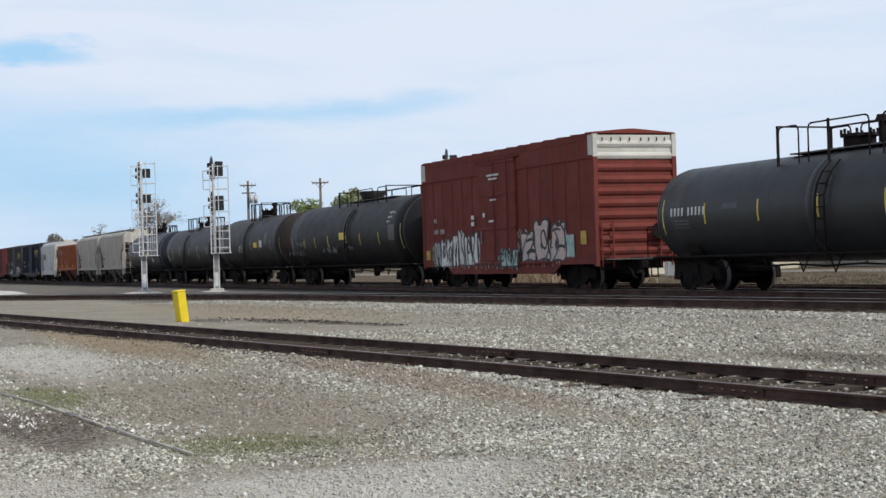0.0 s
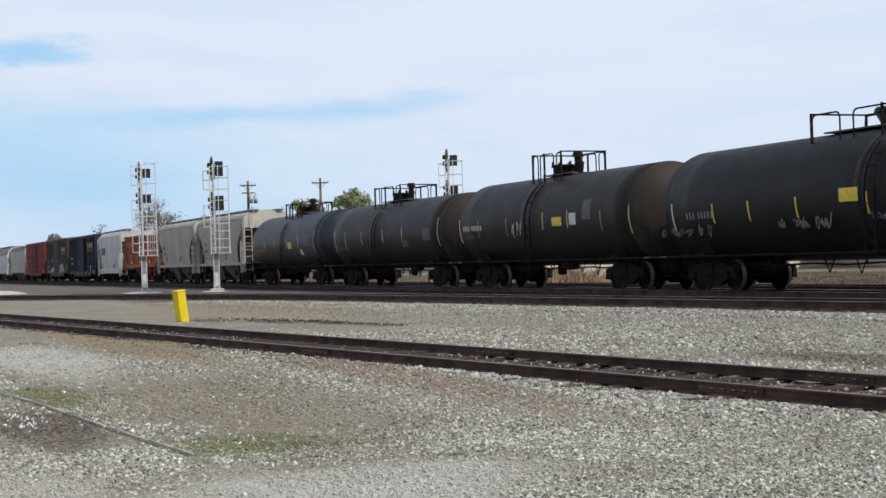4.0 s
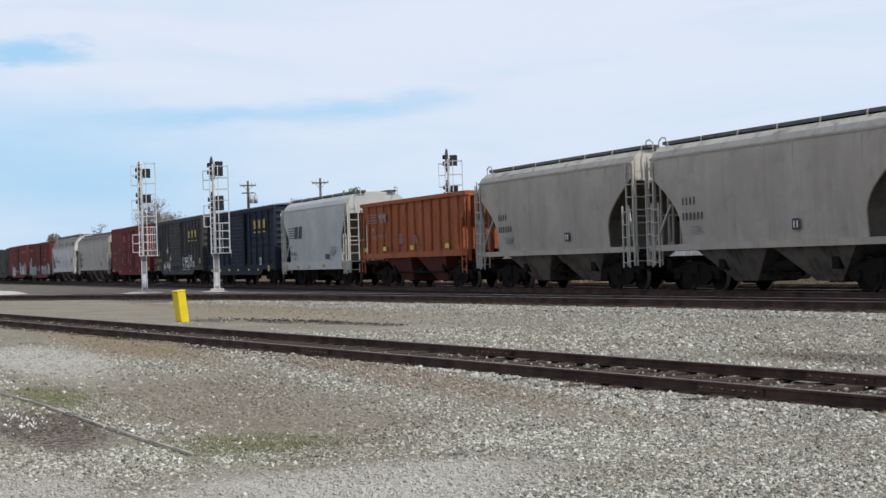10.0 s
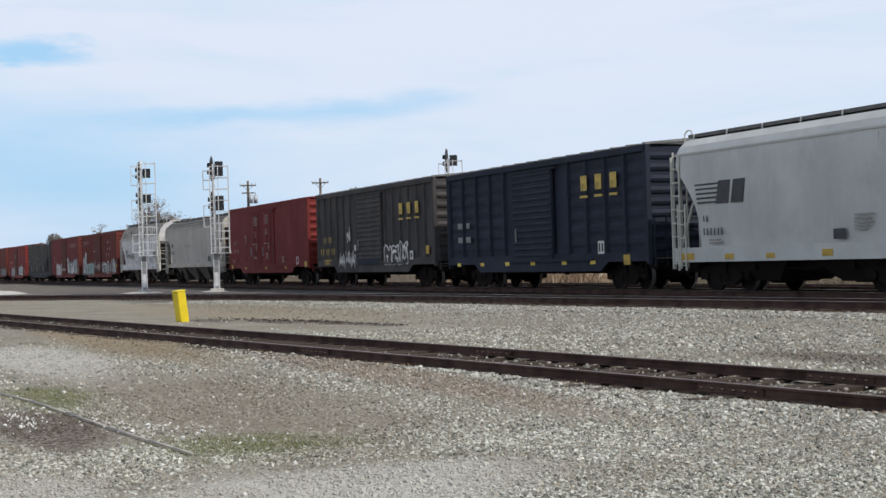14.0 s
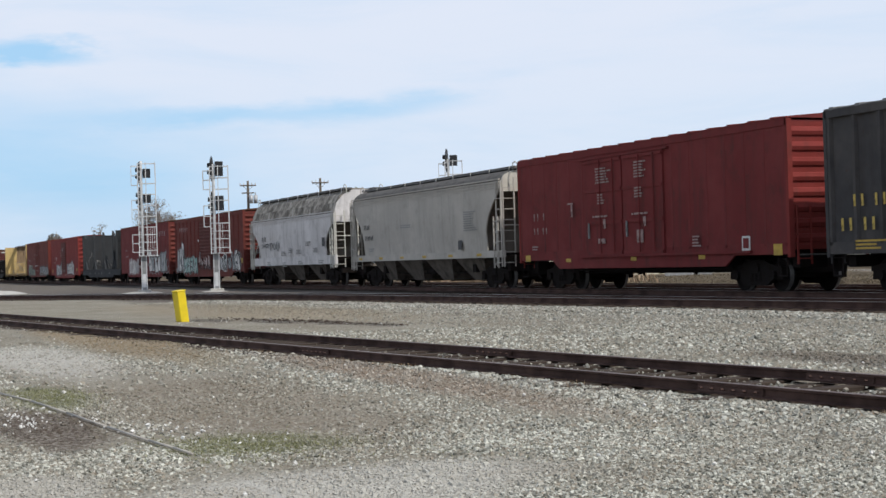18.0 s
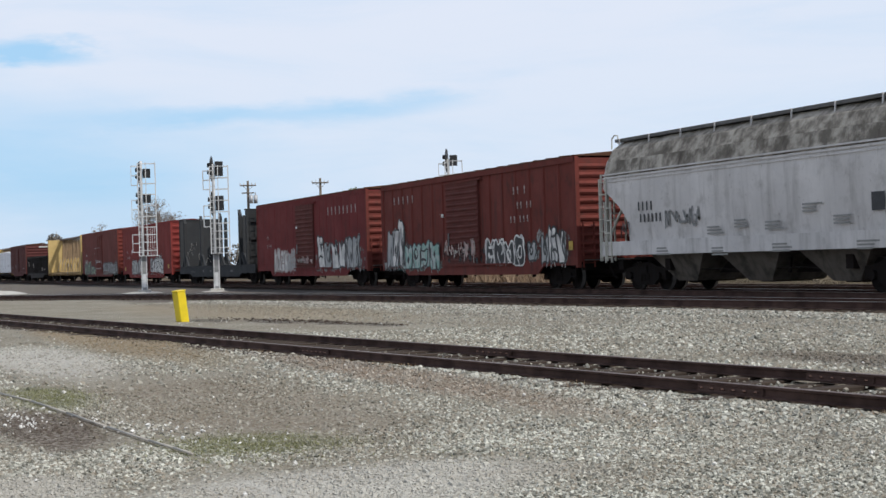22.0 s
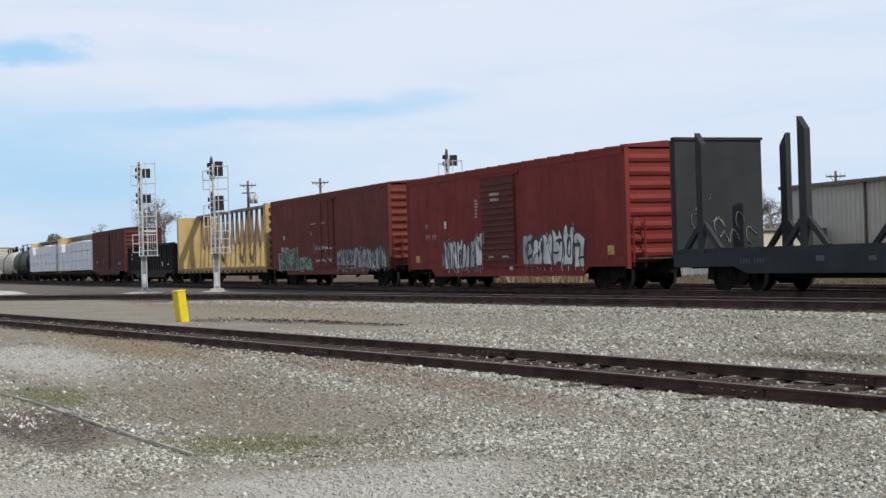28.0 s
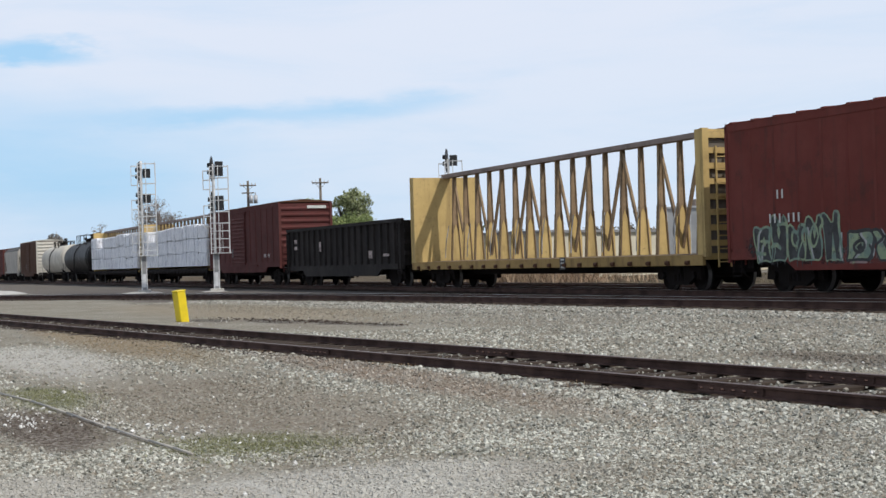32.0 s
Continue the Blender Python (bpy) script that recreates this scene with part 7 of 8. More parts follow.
for k in range(4):
    for q in (0.35, 1.02):
        box(b, half + 0.06, half + 0.075, -1.25 + k * 0.34 + q - 0.35 if q < 1 else 0.2 + k * 0.3, -1.2 + k * 0.34 + q - 0.35 if q < 1 else 0.25 + k * 0.3, 4.9, 5.02)
part("end_rivets", b, M["mark_dark"], t)

t, half, at, R, zc = tank_car(-80.1, -61.3, 4.16, 0.82, M["tank_black"], "long black tank car with a funnel-shaped dome and railed platform", (-73.1, -66.2),
                              [(x, 1.95, 2.5, "mark_yellow") for x in (-76.8, -75.0, -72.8, -69.9, -67.9, -65.3)] + [(-79.0, 1.7, 2.6, "mark_white"), (-62.4, 1.7, 2.8, "mark_strip")], rail_h=0.48, fittings="dome")
tank_strip(t, "placard", at(-70.6), 2.28, 2.62, 0.75, M["mark_yellow"], R, zc, "yellow warning placard")
tank_strip(t, "stencil_panel", at(-63.6), 2.1, 2.8, 0.8, M["mark_dim"], R, zc)
for k in range(3):
    tank_text(t, at(-64.2), 3.35 - k * 0.2, 0.09, (9 - 2 * k,), M["mark_white"], R, zc)
tank_text(t, at(-78.2), 2.2, 0.2, (3, 5), M["mark_grey"], R, zc)
graffiti(t, at(-73.6), at(-71.3), 1.55, 2.05, 3, 12, "tag_dim", "tag_dim", 0.2, 0.14, y=-R - 0.01)
graffiti(t, at(-69.8), at(-68.8), 1.7, 2.05, 2, 13, "tag_dim", "tag_dim", 0.2, 0.14, y=-R - 0.01)
graffiti(t, at(-79.6), at(-76.9), 1.55, 1.95, 4, 14, "tag_dim", "tag_dim", 0.2, 0.14, y=-R - 0.01)

t, half, at, R, zc = tank_car(-96.1, -81.0, 4.08, 0.82, M["tank_brown"], "sooty black tank car with white stencils and a yellow placard", (-90.1, -87.8),
                              [(x, 1.95, 2.6, "mark_grey") for x in (-93.6, -91.0, -83.6)] + [(-87.9, 2.1, 2.7, "mark_strip"), (-86.0, 2.1, 2.7, "mark_strip"), (-95.4, 1.8, 2.7, "mark_white"), (-81.7, 1.8, 2.7, "mark_strip")], head=M["tank_dust"])
tank_text(t, at(-95.0), 2.32, 0.2, (4, 6), M["mark_white"], R, zc)
for k in range(2):
    tank_text(t, at(-94.9), 2.05 - k * 0.1, 0.05, (5, 7, 5), M["mark_grey"], R, zc)
tank_strip(t, "placard", at(-86.8), 2.2, 2.5, 0.75, M["mark_yellow"], R, zc, "yellow warning placard")
tank_strip(t, "white_panel", at(-85.6), 2.2, 2.6, 0.5, M["mark_white"], R, zc)
tank_strip(t, "stencil_panel", at(-84.6), 2.35, 3.0, 0.6, M["mark_dim"], R, zc)
graffiti(t, at(-90.5), at(-89.7), 1.8, 2.6, 2, 15, "tag_white", "tag_white", 0.12, 0.06, y=-R - 0.01)

t, half, at, R, zc = tank_car(-112.7, -97.0, 3.93, 0.82, M["tank_brown"], "dull black tank car with grimy yellow strips", (-107.4, -104.0),
                              [(x, 1.95, 2.6, "mark_strip") for x in (-110.0, -107.6)] + [(-104.7, 2.0, 2.6, "mark_strip"), (-102.2, 2.0, 2.6, "mark_strip"), (-111.6, 1.7, 2.7, "mark_white"), (-98.0, 1.7, 2.9, "mark_strip")], head=M["tank_dust"], rail_h=0.64)
tank_text(t, at(-111.0), 1.85, 0.16, (4, 5), M["mark_grey"], R, zc)
tank_strip(t, "pale_patch", at(-102.0), 1.75, 2.05, 0.7, M["mark_dim"], R, zc)
tank_strip(t, "stencil_panel", at(-99.3), 2.0, 2.5, 0.8, M["mark_dim"], R, zc)

t, half, at, R, zc = tank_car(-128.0, -113.7, 3.95, 0.82, M["tank_blue"], "blue-black tank car with gold lettering and a yellow placard", (-122.3, -119.4),
                              [(-124.6, 1.9, 2.5, "mark_strip"), (-122.6, 1.9, 2.5, "mark_strip"), (-120.2, 2.0, 2.6, "mark_strip"), (-118.0, 2.0, 2.7, "mark_strip"), (-115.2, 1.7, 2.9, "mark_strip"), (-127.0, 1.7, 2.6, "mark_strip")], rail_h=0.54)
tank_text(t, at(-126.6), 2.0, 0.2, (4, 6), M["mark_gold"], R, zc)
tank_text(t, at(-126.4), 1.75, 0.06, (6, 6), M["mark_gold"], R, zc)
tank_strip(t, "placard", at(-119.6), 2.0, 2.35, 0.7, M["mark_yellow"], R, zc, "yellow warning placard")
tank_strip(t, "stencil_panel", at(-116.6), 2.1, 2.7, 0.9, M["mark_dim"], R, zc)
tank_strip(t, "white_panel", at(-117.6), 1.65, 1.95, 0.4, M["mark_white"], R, zc)

# --- covered hoppers, the orange hopper
for a, b in ((-141.6, -129.4), (-154.8, -142.6)):
    t, half, at = covered_hopper(a, b, 4.02, 4.52, 1.33, 2, M["grey_hop"], "warm grey two-bay covered hopper with rust streaks and pale ends", M["grey_roof"], M["cream_end"], 1.65, 3.5, 0.12, ladder_mat=M["mid_hop"], chute=M["chute_dirt"], crown=M["streaked_roof"])
    letters(t, -half + 2.0, 2.65, 0.24, (4,), M["mark_dark"])
    letters(t, -half + 2.0, 2.2, 0.24, (6,), M["mark_dark"])
    small_print(t, -half + 2.8, 1.9, 0.8, 3, M["mark_faint"])
    marks(t, "emblem_plate", [(half - 4.6, 1.8, 0.34, 0.3)], M["mark_dark"])
    marks(t, "emblem_mark", [(half - 4.67, 1.8, 0.06, 0.18), (half - 4.53, 1.8, 0.06, 0.18)], M["mark_white"], -W2 - 0.011)

open_hopper(-168.63, -155.9)

t, half, at = covered_hopper(-181.9, -170.6, 4.03, 4.6, 1.22, 2, M["pale_hop"], "clean pale grey covered hopper with a dark striped emblem", M["pale_hop"], M["pale_hop"], 1.15, 3.6, 0.36, ladder_mat=M["white_end"], chute=M["under"])
marks(t, "road_emblem", [(at(-180.0) + k * 0.03, 3.08 - k * 0.13, 1.5, 0.055) for k in range(5)], M["mark_dark"], label="dark striped railway emblem")
b = B()
for x, w in ((at(-179.25), 0.62), (at(-178.5), 0.6)):
    prism_y(b, ((x - w / 2 - 0.08, 2.5), (x + w / 2 - 0.08, 2.5), (x + w / 2 + 0.08, 3.15), (x - w / 2 + 0.08, 3.15)), -W2 - 0.012, -W2 - 0.006)
part("emblem_block", b, M["mark_dark"], t)
letters(t, at(-180.3), 2.1, 0.2, (2,), M["mark_dark"])
letters(t, at(-180.3), 1.72, 0.22, (6,), M["mark_dark"])
small_print(t, at(-179.6), 1.48, 0.9, 2, M["mark_faint"])
small_print(t, at(-173.0), 1.95, 0.8, 5, M["mark_faint"])
marks(t, "emblem_plate", [(at(-174.0), 1.5, 0.5, 0.26)], M["mark_dark"])
marks(t, "yellow_patch", [(at(-181.2), 1.02, 0.7, 0.2), (at(-179.0), 1.0, 0.45, 0.16), (at(-174.5), 1.04, 0.45, 0.18), (at(-171.4), 1.08, 0.5, 0.3), (at(-177.0), 1.0, 0.4, 0.14)], M["mark_gold"], -W2 - 0.02)

# --- boxcars
t, half, at = boxcar(-199.65, -183.57, 4.52, 0.62, M["navy"], "dark navy boxcar with ribbed panels and three yellow emblem blocks", (-193.3, -190.05), M["navy"], M["navy"], M["galv_roof"], posts=13, post_deep=0.12, ribs=9, waffle=True)
yl = [(at(-187.7 + k * 1.02), 3.55, 0.44, 0.5) for k in range(3)] + [(at(-187.7 + k * 1.02), 3.1, 0.55, 0.08) for k in range(3)]
marks(t, "yellow_emblem", yl, M["emblem_yellow"], label="three yellow painted blocks, underlined")
marks(t, "stencil_line", [(at(-198.4), 2.45, 0.45, 0.22), (at(-197.6), 2.45, 0.3, 0.22), (at(-198.4), 1.9, 0.45, 0.22), (at(-197.6), 1.9, 0.45, 0.22)], M["mark_grey"])
marks(t, "white_panel", [(at(-186.6), 1.4, 0.42, 0.42)], M["mark_white"])
marks(t, "panel_mark", [(at(-186.7), 1.4, 0.1, 0.28), (at(-186.5), 1.4, 0.1, 0.28)], M["mark_dark"], -W2 - 0.011)
reflectors(t, [at(s) for s in (-198.6, -196.3, -194.0, -191.8, -189.3, -187.2)], 0.92, "mark_yellow", 0.35, 0.13)
marks(t, "yellow_plate", [(at(-184.9), 0.98, 0.42, 0.32)], M["mark_gold"])

t, half, at = boxcar(-217.31, -201.22, 4.61, 0.69, M["slate"], "faded slate-blue boxcar with yellow emblem blocks and white scrawl", (-211.0, -207.6), M["slate"], M["slate"], M["galv_roof"], posts=17, ribs=8, post_deep=0.085)
yl = [(at(-205.1 + k * 0.98), 3.45, 0.42, 0.5) for k in range(3)] + [(at(-205.1 + k * 0.98), 3.0, 0.55, 0.08) for k in range(3)]
marks(t, "yellow_emblem", yl, M["emblem_yellow"], label="three yellow painted blocks, underlined")
letters(t, at(-216.2), 2.3, 0.32, (2, 2), M["emblem_yellow"], pitch=0.95)
letters(t, at(-216.7), 1.72, 0.34, (2, 2, 2), M["emblem_yellow"], pitch=0.95)
small_print(t, at(-215.6), 1.3, 1.2, 3, M["mark_gold"])
graffiti(t, at(-214.0), at(-211.3), 0.85, 1.85, 4, 21, "primer", "tag_white", 0.10, 0.13)
graffiti(t, at(-212.9), at(-212.2), 2.0, 3.0, 1, 22, "primer", "tag_white", 0.16, 0.13)
graffiti(t, at(-207.3), at(-204.3), 0.95, 2.1, 4, 23, "slate", "tag_white", 0.3, 0.2)
marks(t, "orange_plate", [(at(-202.0), 1.6, 0.36, 0.36)], M["mark_gold"])
marks(t, "white_panel", [(at(-203.9), 1.4, 0.4, 0.38), (at(-211.4), 1.85, 0.26, 0.26)], M["mark_white"])
marks(t, "panel_mark", [(at(-203.9), 1.4, 0.2, 0.2)], M["mark_dark"], -W2 - 0.011)
marks(t, "blue_patch", [(at(-209.3), 1.18, 3.0, 0.28)], M["navy"], -W2 - 0.087)

t, half, at = boxcar(-235.64, -218.99, 4.61, 0.72, M["dull_red"], "deep red smooth-sided boxcar with double plug doors", (-230.4, -225.3), M["dull_red"], M["bright_red"], M["dull_red"], posts=18, ribs=8, door_style="double", post_deep=0.008)
letters(t, at(-234.4), 2.55, 0.26, (2, 1), M["worn_pink"], pitch=1.1)
letters(t, at(-234.4), 2.05, 0.24, (2, 2), M["worn_pink"], pitch=1.1)
for x, z, w, n in ((-229.0, 3.95, 1.1, 6), (-226.6, 4.0, 0.8, 6), (-229.2, 3.1, 0.5, 4), (-226.7, 3.2, 0.6, 4), (-234.2, 1.5, 0.5, 2), (-223.4, 1.6, 0.5, 4)):
    small_print(t, at(x), z, w, n, M["worn_pink"], -W2 - 0.09)
marks(t, "stencil_line", [(at(-231.4), 2.9, 0.4, 0.06), (at(-231.3), 2.65, 0.12, 0.4), (at(-229.3), 2.4, 1.0, 0.06), (at(-226.7), 2.4, 1.0, 0.06), (at(-229.0), 2.15, 0.16, 0.3), (at(-226.4), 2.15, 0.16, 0.3), (at(-229.2), 1.6, 0.5, 0.16), (at(-226.7), 1.7, 0.4, 0.4)], M["worn_pink"], -W2 - 0.09)
marks(t, "white_panel", [(at(-221.0), 1.35, 0.4, 0.4)], M["mark_white"])
marks(t, "panel_mark", [(at(-221.0), 1.35, 0.28, 0.28)], M["dull_red"], -W2 - 0.011)
marks(t, "yellow_plate", [(at(-219.5), 1.15, 0.4, 0.3), (at(-235.0), 1.1, 0.4, 0.22), (at(-223.3), 1.0, 0.35, 0.12), (at(-227.3), 1.0, 0.35, 0.12), (at(-231.8), 1.0, 0.35, 0.12)], M["mark_gold"])

t, half, at = covered_hopper(-254.6, -237.3, 4.05, 4.55, 1.38, 4, M["mid_hop"], "long dusty grey four-bay covered hopper with ribbed eaves", M["roof_dirt"], M["cream_end"], 1.4, 3.7, 0.2, lines=4, chute=M["chute_dirt"], crown=M["roof_dirt"], ladder_mat=M["mid_hop"])
letters(t, at(-252.8), 2.75, 0.24, (4,), M["mark_dark"])
letters(t, at(-252.7), 2.25, 0.24, (6,), M["mark_dark"])
small_print(t, at(-251.8), 1.75, 0.8, 2, M["mark_faint"])
small_print(t, at(-247.4), 2.7, 1.3, 2, M["mark_faint"])
small_print(t, at(-240.2), 3.0, 1.4, 9, M["mark_faint"])
marks(t, "emblem_plate", [(at(-241.3), 1.72, 0.38, 0.36)], M["mark_dark"])
marks(t, "yellow_patch", [(at(s), 1.3, 0.45, 0.1) for s in (-253.4, -250.6, -247.9, -245.2, -242.3, -239.4)], M["mark_gold"], -W2 - 0.02)

t, half, at = covered_hopper(-273.2, -257.4, 3.66, 4.85, 1.5, 3, M["white_hop"], "dirty white covered hopper with a soot-streaked roof", M["soot_roof"], M["white_hop"], 1.5, 3.25, 0.38, lines=3, ladder_mat=M["white_end"], chute=M["chute_dirt"])
letters(t, at(-270.8), 2.62, 0.3, (4,), M["mark_dark"])
letters(t, at(-270.7), 2.25, 0.28, (6,), M["mark_dark"])
graffiti(t, at(-269.2), at(-267.0), 1.75, 2.6, 2, 25, "mark_faint", "mark_grey", 0.2, 0.16)
graffiti(t, at(-271.9), at(-271.2), 1.6, 2.3, 1, 26, "mark_faint", "tag_dark", 0.2, 0.1)
for s, z in ((-266.4, 1.85), (-263.5, 1.9), (-260.5, 1.95), (-261.8, 2.3), (-265.0, 2.0), (-269.3, 1.3), (-266.2, 1.25), (-263.2, 1.3), (-259.6, 1.3)):
    small_print(t, at(s), z, 0.9, 3, M["mark_faint"], -W2 - 0.02)
marks(t, "emblem_plate", [(at(-259.2), 2.25, 0.5, 0.45)], M["mark_dark"])

t, half, at = boxcar(-294.24, -275.08, 4.52, 0.53, M["brown_red"], "rusty red sixty-foot boxcar covered with white and teal graffiti", (-286.5, -283.2), M["door_red"], M["brown_red"], M["rust_brown"], posts=17, ribs=11, post_deep=0.05)
graffiti(t, at(-293.6), at(-291.4), 0.8, 2.9, 2, 31, haze="tag_white")
graffiti(t, at(-291.6), at(-287.4), 0.75, 2.0, 5, 32, "tag_teal", haze="tag_teal")
graffiti(t, at(-286.6), at(-283.6), 1.0, 2.1, 5, 33, "tag_pink", "tag_pink", 0.2, 0.14, haze="tag_dark", y=-W2 - 0.09)
graffiti(t, at(-282.7), at(-279.2), 0.85, 2.0, 5, 34, "tag_dark", "tag_white", 0.3, 0.13, haze="tag_dark")
graffiti(t, at(-278.9), at(-278.2), 1.0, 1.9, 1, 35)
graffiti(t, at(-277.8), at(-275.9), 0.85, 2.25, 2, 36, wide=0.42, haze="tag_white")
letters(t, at(-292.6), 3.8, 0.35, (5,), M["worn_white"], pitch=1.6)
letters(t, at(-280.0), 3.6, 0.3, (2, 1), M["worn_white"], pitch=1.2)
letters(t, at(-279.7), 3.05, 0.26, (2, 2), M["worn_white"], pitch=1.2)
letters(t, at(-280.3), 2.55, 0.26, (2, 3), M["worn_white"], pitch=1.2)
marks(t, "white_panel", [(at(-287.0), 2.95, 0.26, 0.14)], M["mark_white"])
marks(t, "yellow_plate", [(at(-275.5), 1.5, 0.3, 0.3)], M["mark_gold"])

t, half, at = boxcar(-315.75, -296.45, 4.59, 0.53, M["dull_red"], "red sixty-foot boxcar with worn white lettering and large graffiti", (-307.8, -304.6), M["door_red"], M["brown_red"], M["rust_brown"], posts=17, ribs=10, post_deep=0.012)
letters(t, at(-302.2), 3.75, 0.42, (8,), M["worn_white"], pitch=1.45)
graffiti(t, at(-304.0), at(-297.3), 0.8, 2.55, 6, 41, wide=0.36, haze="tag_white")
graffiti(t, at(-312.2), at(-308.2), 0.75, 2.15, 5, 42, "tag_white", "worn_white", haze="tag_white")
graffiti(t, at(-307.4), at(-304.8), 1.1, 1.6, 4, 43, "tag_pink", "tag_pink", wide=0.15, y=-W2 - 0.09)
letters(t, at(-313.6), 2.7, 0.2, (3,), M["worn_white"])
letters(t, at(-313.6), 2.2, 0.2, (2, 3), M["worn_white"])
marks(t, "white_panel", [(at(-307.5), 3.1, 0.3, 0.12)], M["mark_white"], -W2 - 0.09)

bulkhead_flat(-336.8, -316.4)

t, half, at = boxcar(-359.0, -339.67, 4.54, 0.47, M["bright_red"], "bright red sixty-foot boxcar with a dark brown ribbed door", (-351.0, -347.9), M["door_red"], M["bright_red"], M["dull_red"], posts=19, ribs=8, post_deep=0.007, rib_up=0.055)
graffiti(t, at(-354.9), at(-351.0), 0.7, 2.2, 4, 51, "tag_white", "tag_dark", haze="mark_grey")
graffiti(t, at(-347.3), at(-342.5), 0.75, 2.2, 4, 52, "tag_white", "tag_dark", wide=0.4)
letters(t, at(-356.9), 2.55, 0.22, (2,), M["worn_white"])
letters(t, at(-356.9), 2.1, 0.22, (3, 3), M["worn_white"])
small_print(t, at(-351.5), 3.4, 0.35, 6, M["worn_white"], h=0.07)
marks(t, "stencil_line", [(at(-349.6), 3.55, 0.9, 0.1), (at(-349.6), 3.35, 0.8, 0.1), (at(-350.0), 1.2, 0.5, 0.08), (at(-348.7), 1.2, 0.6, 0.08)], M["worn_white"], -W2 - 0.095)
marks(t, "yellow_plate", [(at(-340.7), 1.3, 0.45, 0.3), (at(-357.9), 1.2, 0.42, 0.3)], M["mark_gold"])
marks(t, "white_panel", [(at(-354.6), 2.55, 0.22, 0.3), (at(-348.3), 0.78, 0.3, 0.14)], M["mark_white"], -W2 - 0.06)

t, half, at = boxcar(-380.7, -361.45, 4.66, 0.60, M["brown_red"], "brown-red sixty-foot boxcar with green and grey graffiti", (-372.7, -369.3), M["brown_red"], M["oxide"], M["brown_red"], posts=19, ribs=10, door_style="plug", post_deep=0.006)
graffiti(t, at(-379.4), at(-375.6), 0.8, 2.1, 4, 61, "tag_dark", "tag_green", 0.4, 0.13, haze="tag_dark")
graffiti(t, at(-375.4), at(-373.2), 0.8, 1.7, 2, 62, "tag_green", "tag_dark", haze="tag_pink")
graffiti(t, at(-369.0), at(-361.9), 0.8, 2.0, 6, 63, "tag_grey", "tag_dark", 0.3, 0.24, haze="tag_green")
graffiti(t, at(-372.4), at(-369.6), 1.75, 2.15, 5, 64, "tag_white", "tag_white", 0.1, 0.07, y=-W2 - 0.09)
graffiti(t, at(-372.4), at(-369.6), 1.15, 1.5, 5, 65, "tag_white", "tag_white", 0.1, 0.07, y=-W2 - 0.09)
letters(t, at(-378.3), 2.62, 0.26, (2,), M["mark_white"])
letters(t, at(-378.6), 1.98, 0.26, (3, 3), M["mark_white"], -W2 - 0.05)
marks(t, "stencil_line", [(at(-372.5), 3.2, 0.9, 0.05), (at(-370.9), 3.2, 0.8, 0.05), (at(-372.9), 2.7, 0.14, 0.2)], M["worn_white"], -W2 - 0.09)

centerbeam(-405.5, -382.1, False)
gondola(-424.6, -406.7)
boxcar(-442.5, -426.1, 4.62, 0.75, M["dark_brown"], "dark brown boxcar with corrugated ends and a sliding door", (-436.5, -433.4), M["dark_brown"], M["dark_brown"], M["rust_brown"], posts=14, ribs=9)
t, half, at = CARS[-1][0], 8.2, None
marks(t, "stencil_line", [(5.2, 1.7, 0.5, 0.2), (6.0, 1.7, 0.3, 0.2), (-6.0, 1.9, 0.5, 0.2)], M["worn_white"])
marks(t, "end_lettering", [(half + 0.07, 4.35, 0.004, 0.16)], M["mark_white"], 1.2, deep=1.1)
centerbeam(-466.6, -443.4, True)
centerbeam(-491.1, -467.8, True)
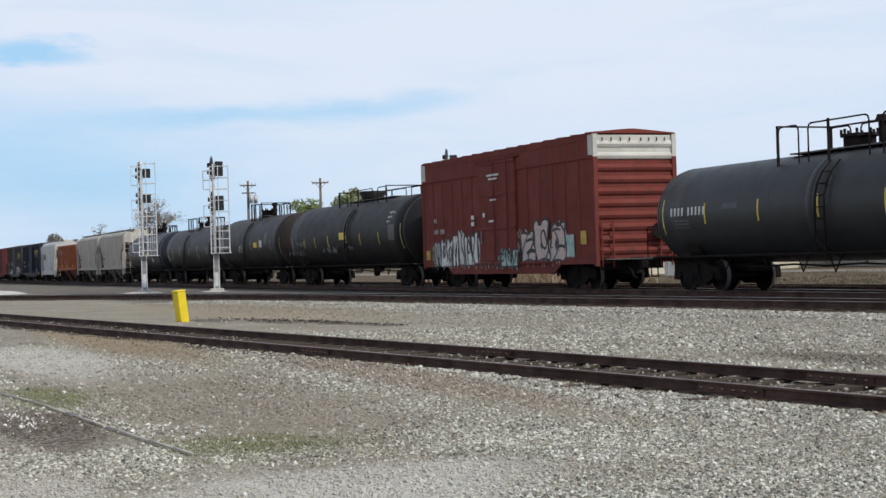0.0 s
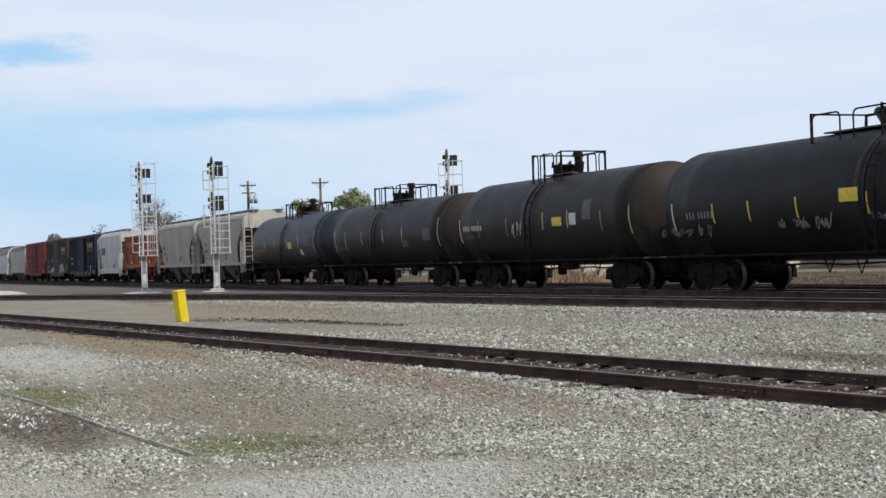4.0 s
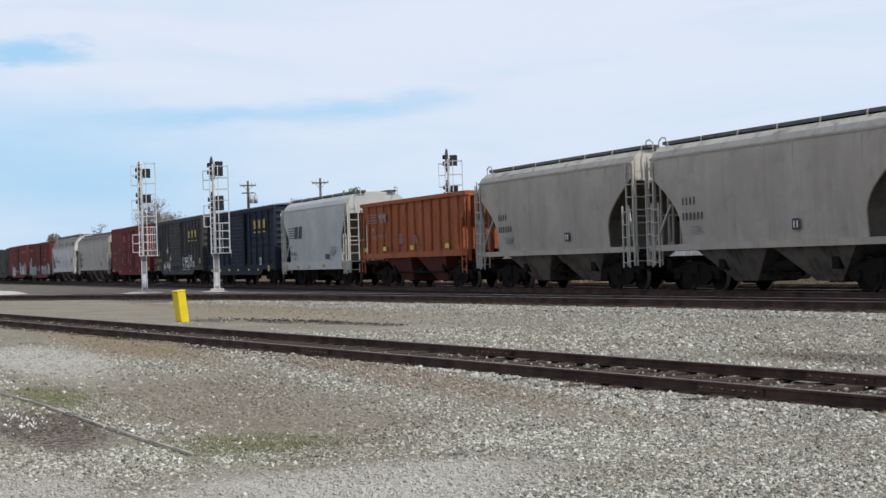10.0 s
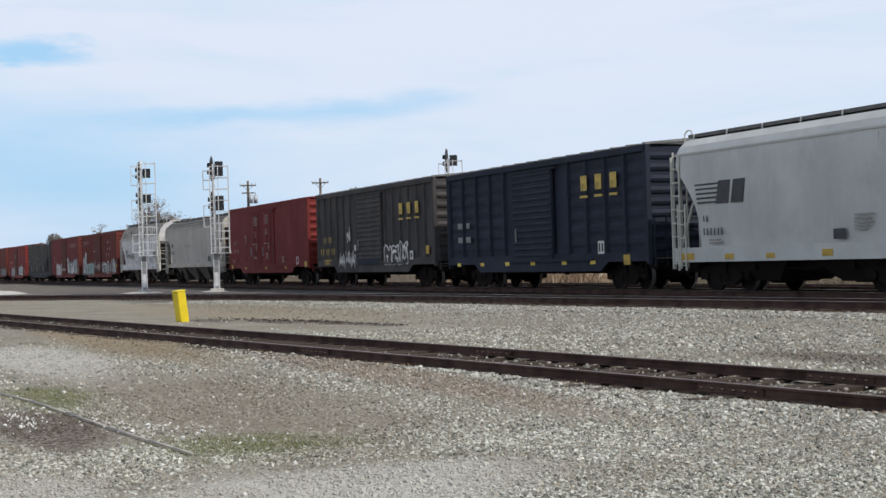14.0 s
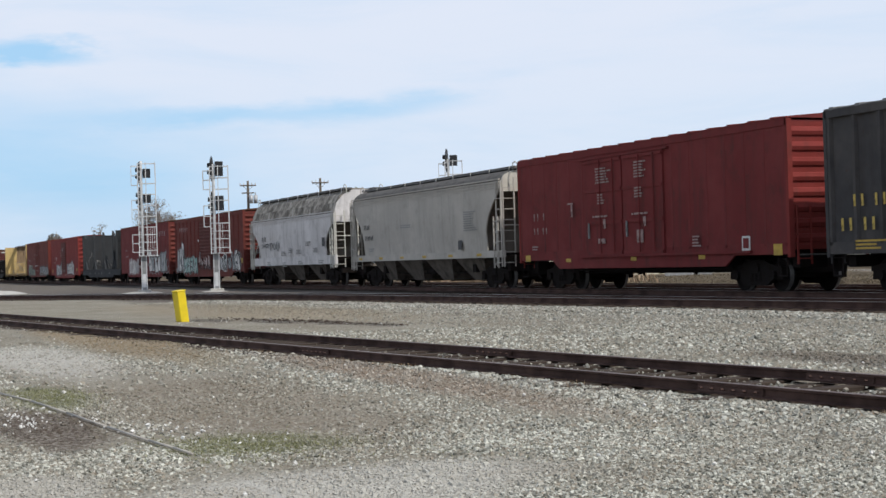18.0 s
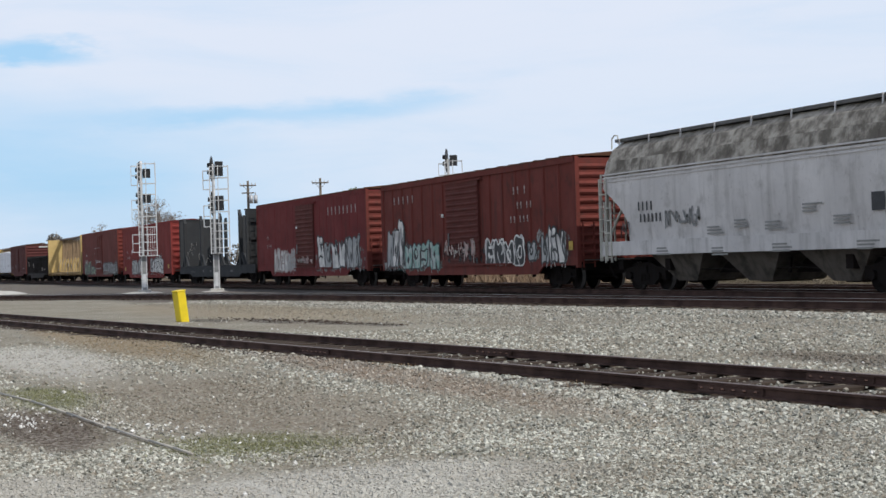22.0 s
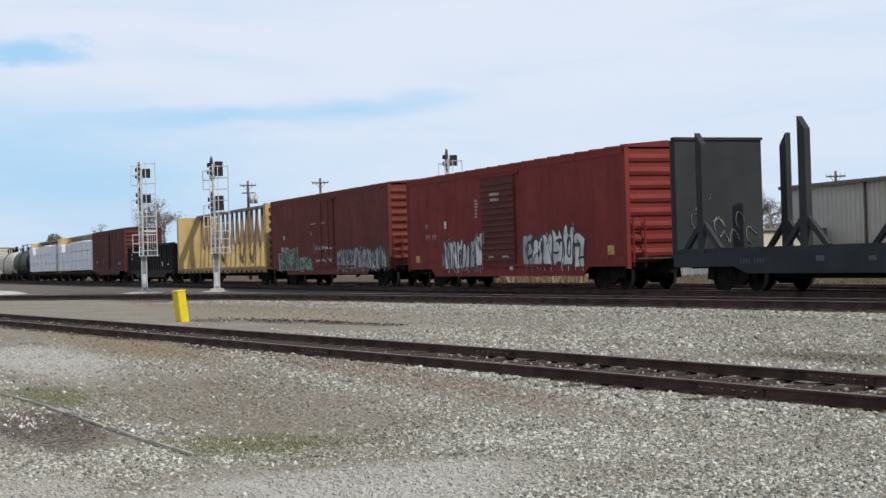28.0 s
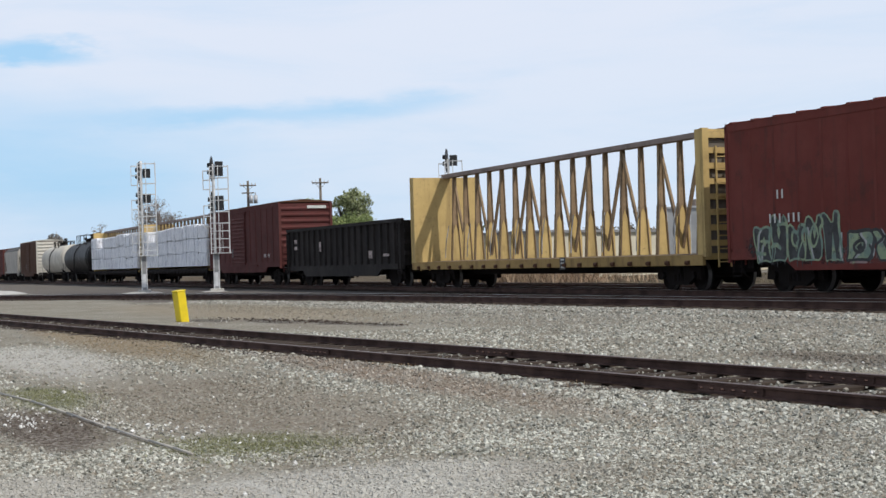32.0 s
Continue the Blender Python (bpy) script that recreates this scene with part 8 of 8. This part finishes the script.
tank_car(-508.6, -492.4, 4.0, 0.85, M["tank_black"], "black tank car with a railed platform", (-503.5, -497.5), [(x, 2.0, 2.6, "mark_grey") for x in (-506, -502, -498, -494)])
tank_car(-526.4, -510.0, 4.05, 0.85, M["tan_hop"], "cream tank car with rust-stained bands and a low platform", (-520.2, -516.6), [(-524.0, 2.0, 2.6, "mark_grey")], 0.45)
boxcar(-546.5, -530.6, 4.9, 0.7, M["rust_brown"], "rusty brown boxcar with peeling paint and pale ends", (-540.2, -537.0), M["rust_brown"], M["cream_end"], M["white_end"], posts=13, ribs=9)
covered_hopper(-564.8, -549.2, 4.0, 4.55, 1.35, 3, M["mid_hop"], "dusty grey covered hopper near the end of the train", M["roof_dirt"], M["mid_hop"], 1.3, 3.3, chute=M["under"])
boxcar(-583.0, -567.2, 4.5, 0.7, M["dark_brown"], "dark brown boxcar near the end of the train", (-577, -573.8), M["dark_brown"], M["dark_brown"], M["dark_brown"], posts=13, ribs=9)
boxcar(-600.6, -585.0, 4.5, 0.7, M["oxide"], "red-brown boxcar near the end of the train", (-594, -590.8), M["oxide"], M["oxide"], M["oxide"], posts=13, ribs=9)


# ---------------------------------------------------------------- movement


def run(seconds):
    """How far the slowly quickening train has come."""
    u = (seconds - 16) / 16
    return 10.756 * (seconds + 0.0964 * 8 * (u * u - 1) + 0.00898 * 8 * (u ** 3 - u))


def roll(seconds, x, s):
    """A wheel of 0.455 m radius, turned by the way that the train has run."""
    return pose(x, s * 0.76, 0.455) @ Matrix.Rotation(run(seconds) / 0.455, 4, "Y") @ pose(0, 0, 0, 0, 0, 0 if s < 0 else 180)


def motions():
    for (x, s), wheels in WHEELS.items():
        walk(wheels[0], [(k / FPS, roll(k / FPS, x, s)) for k in range(32 * FPS + 1)])
        keys = wheels[0].animation_data
        for wh in wheels[1:]:                    # all wheels at this corner of a truck turn alike
            wh.rotation_mode = "QUATERNION"
            turn = wh.animation_data_create()
            turn.action, turn.action_slot = keys.action, keys.action_slot
    for car, x in CARS:
        walk(car, [(s, pose(x + run(s), 25.01, 0.25)) for s in range(0, 33, 2)])


motions()
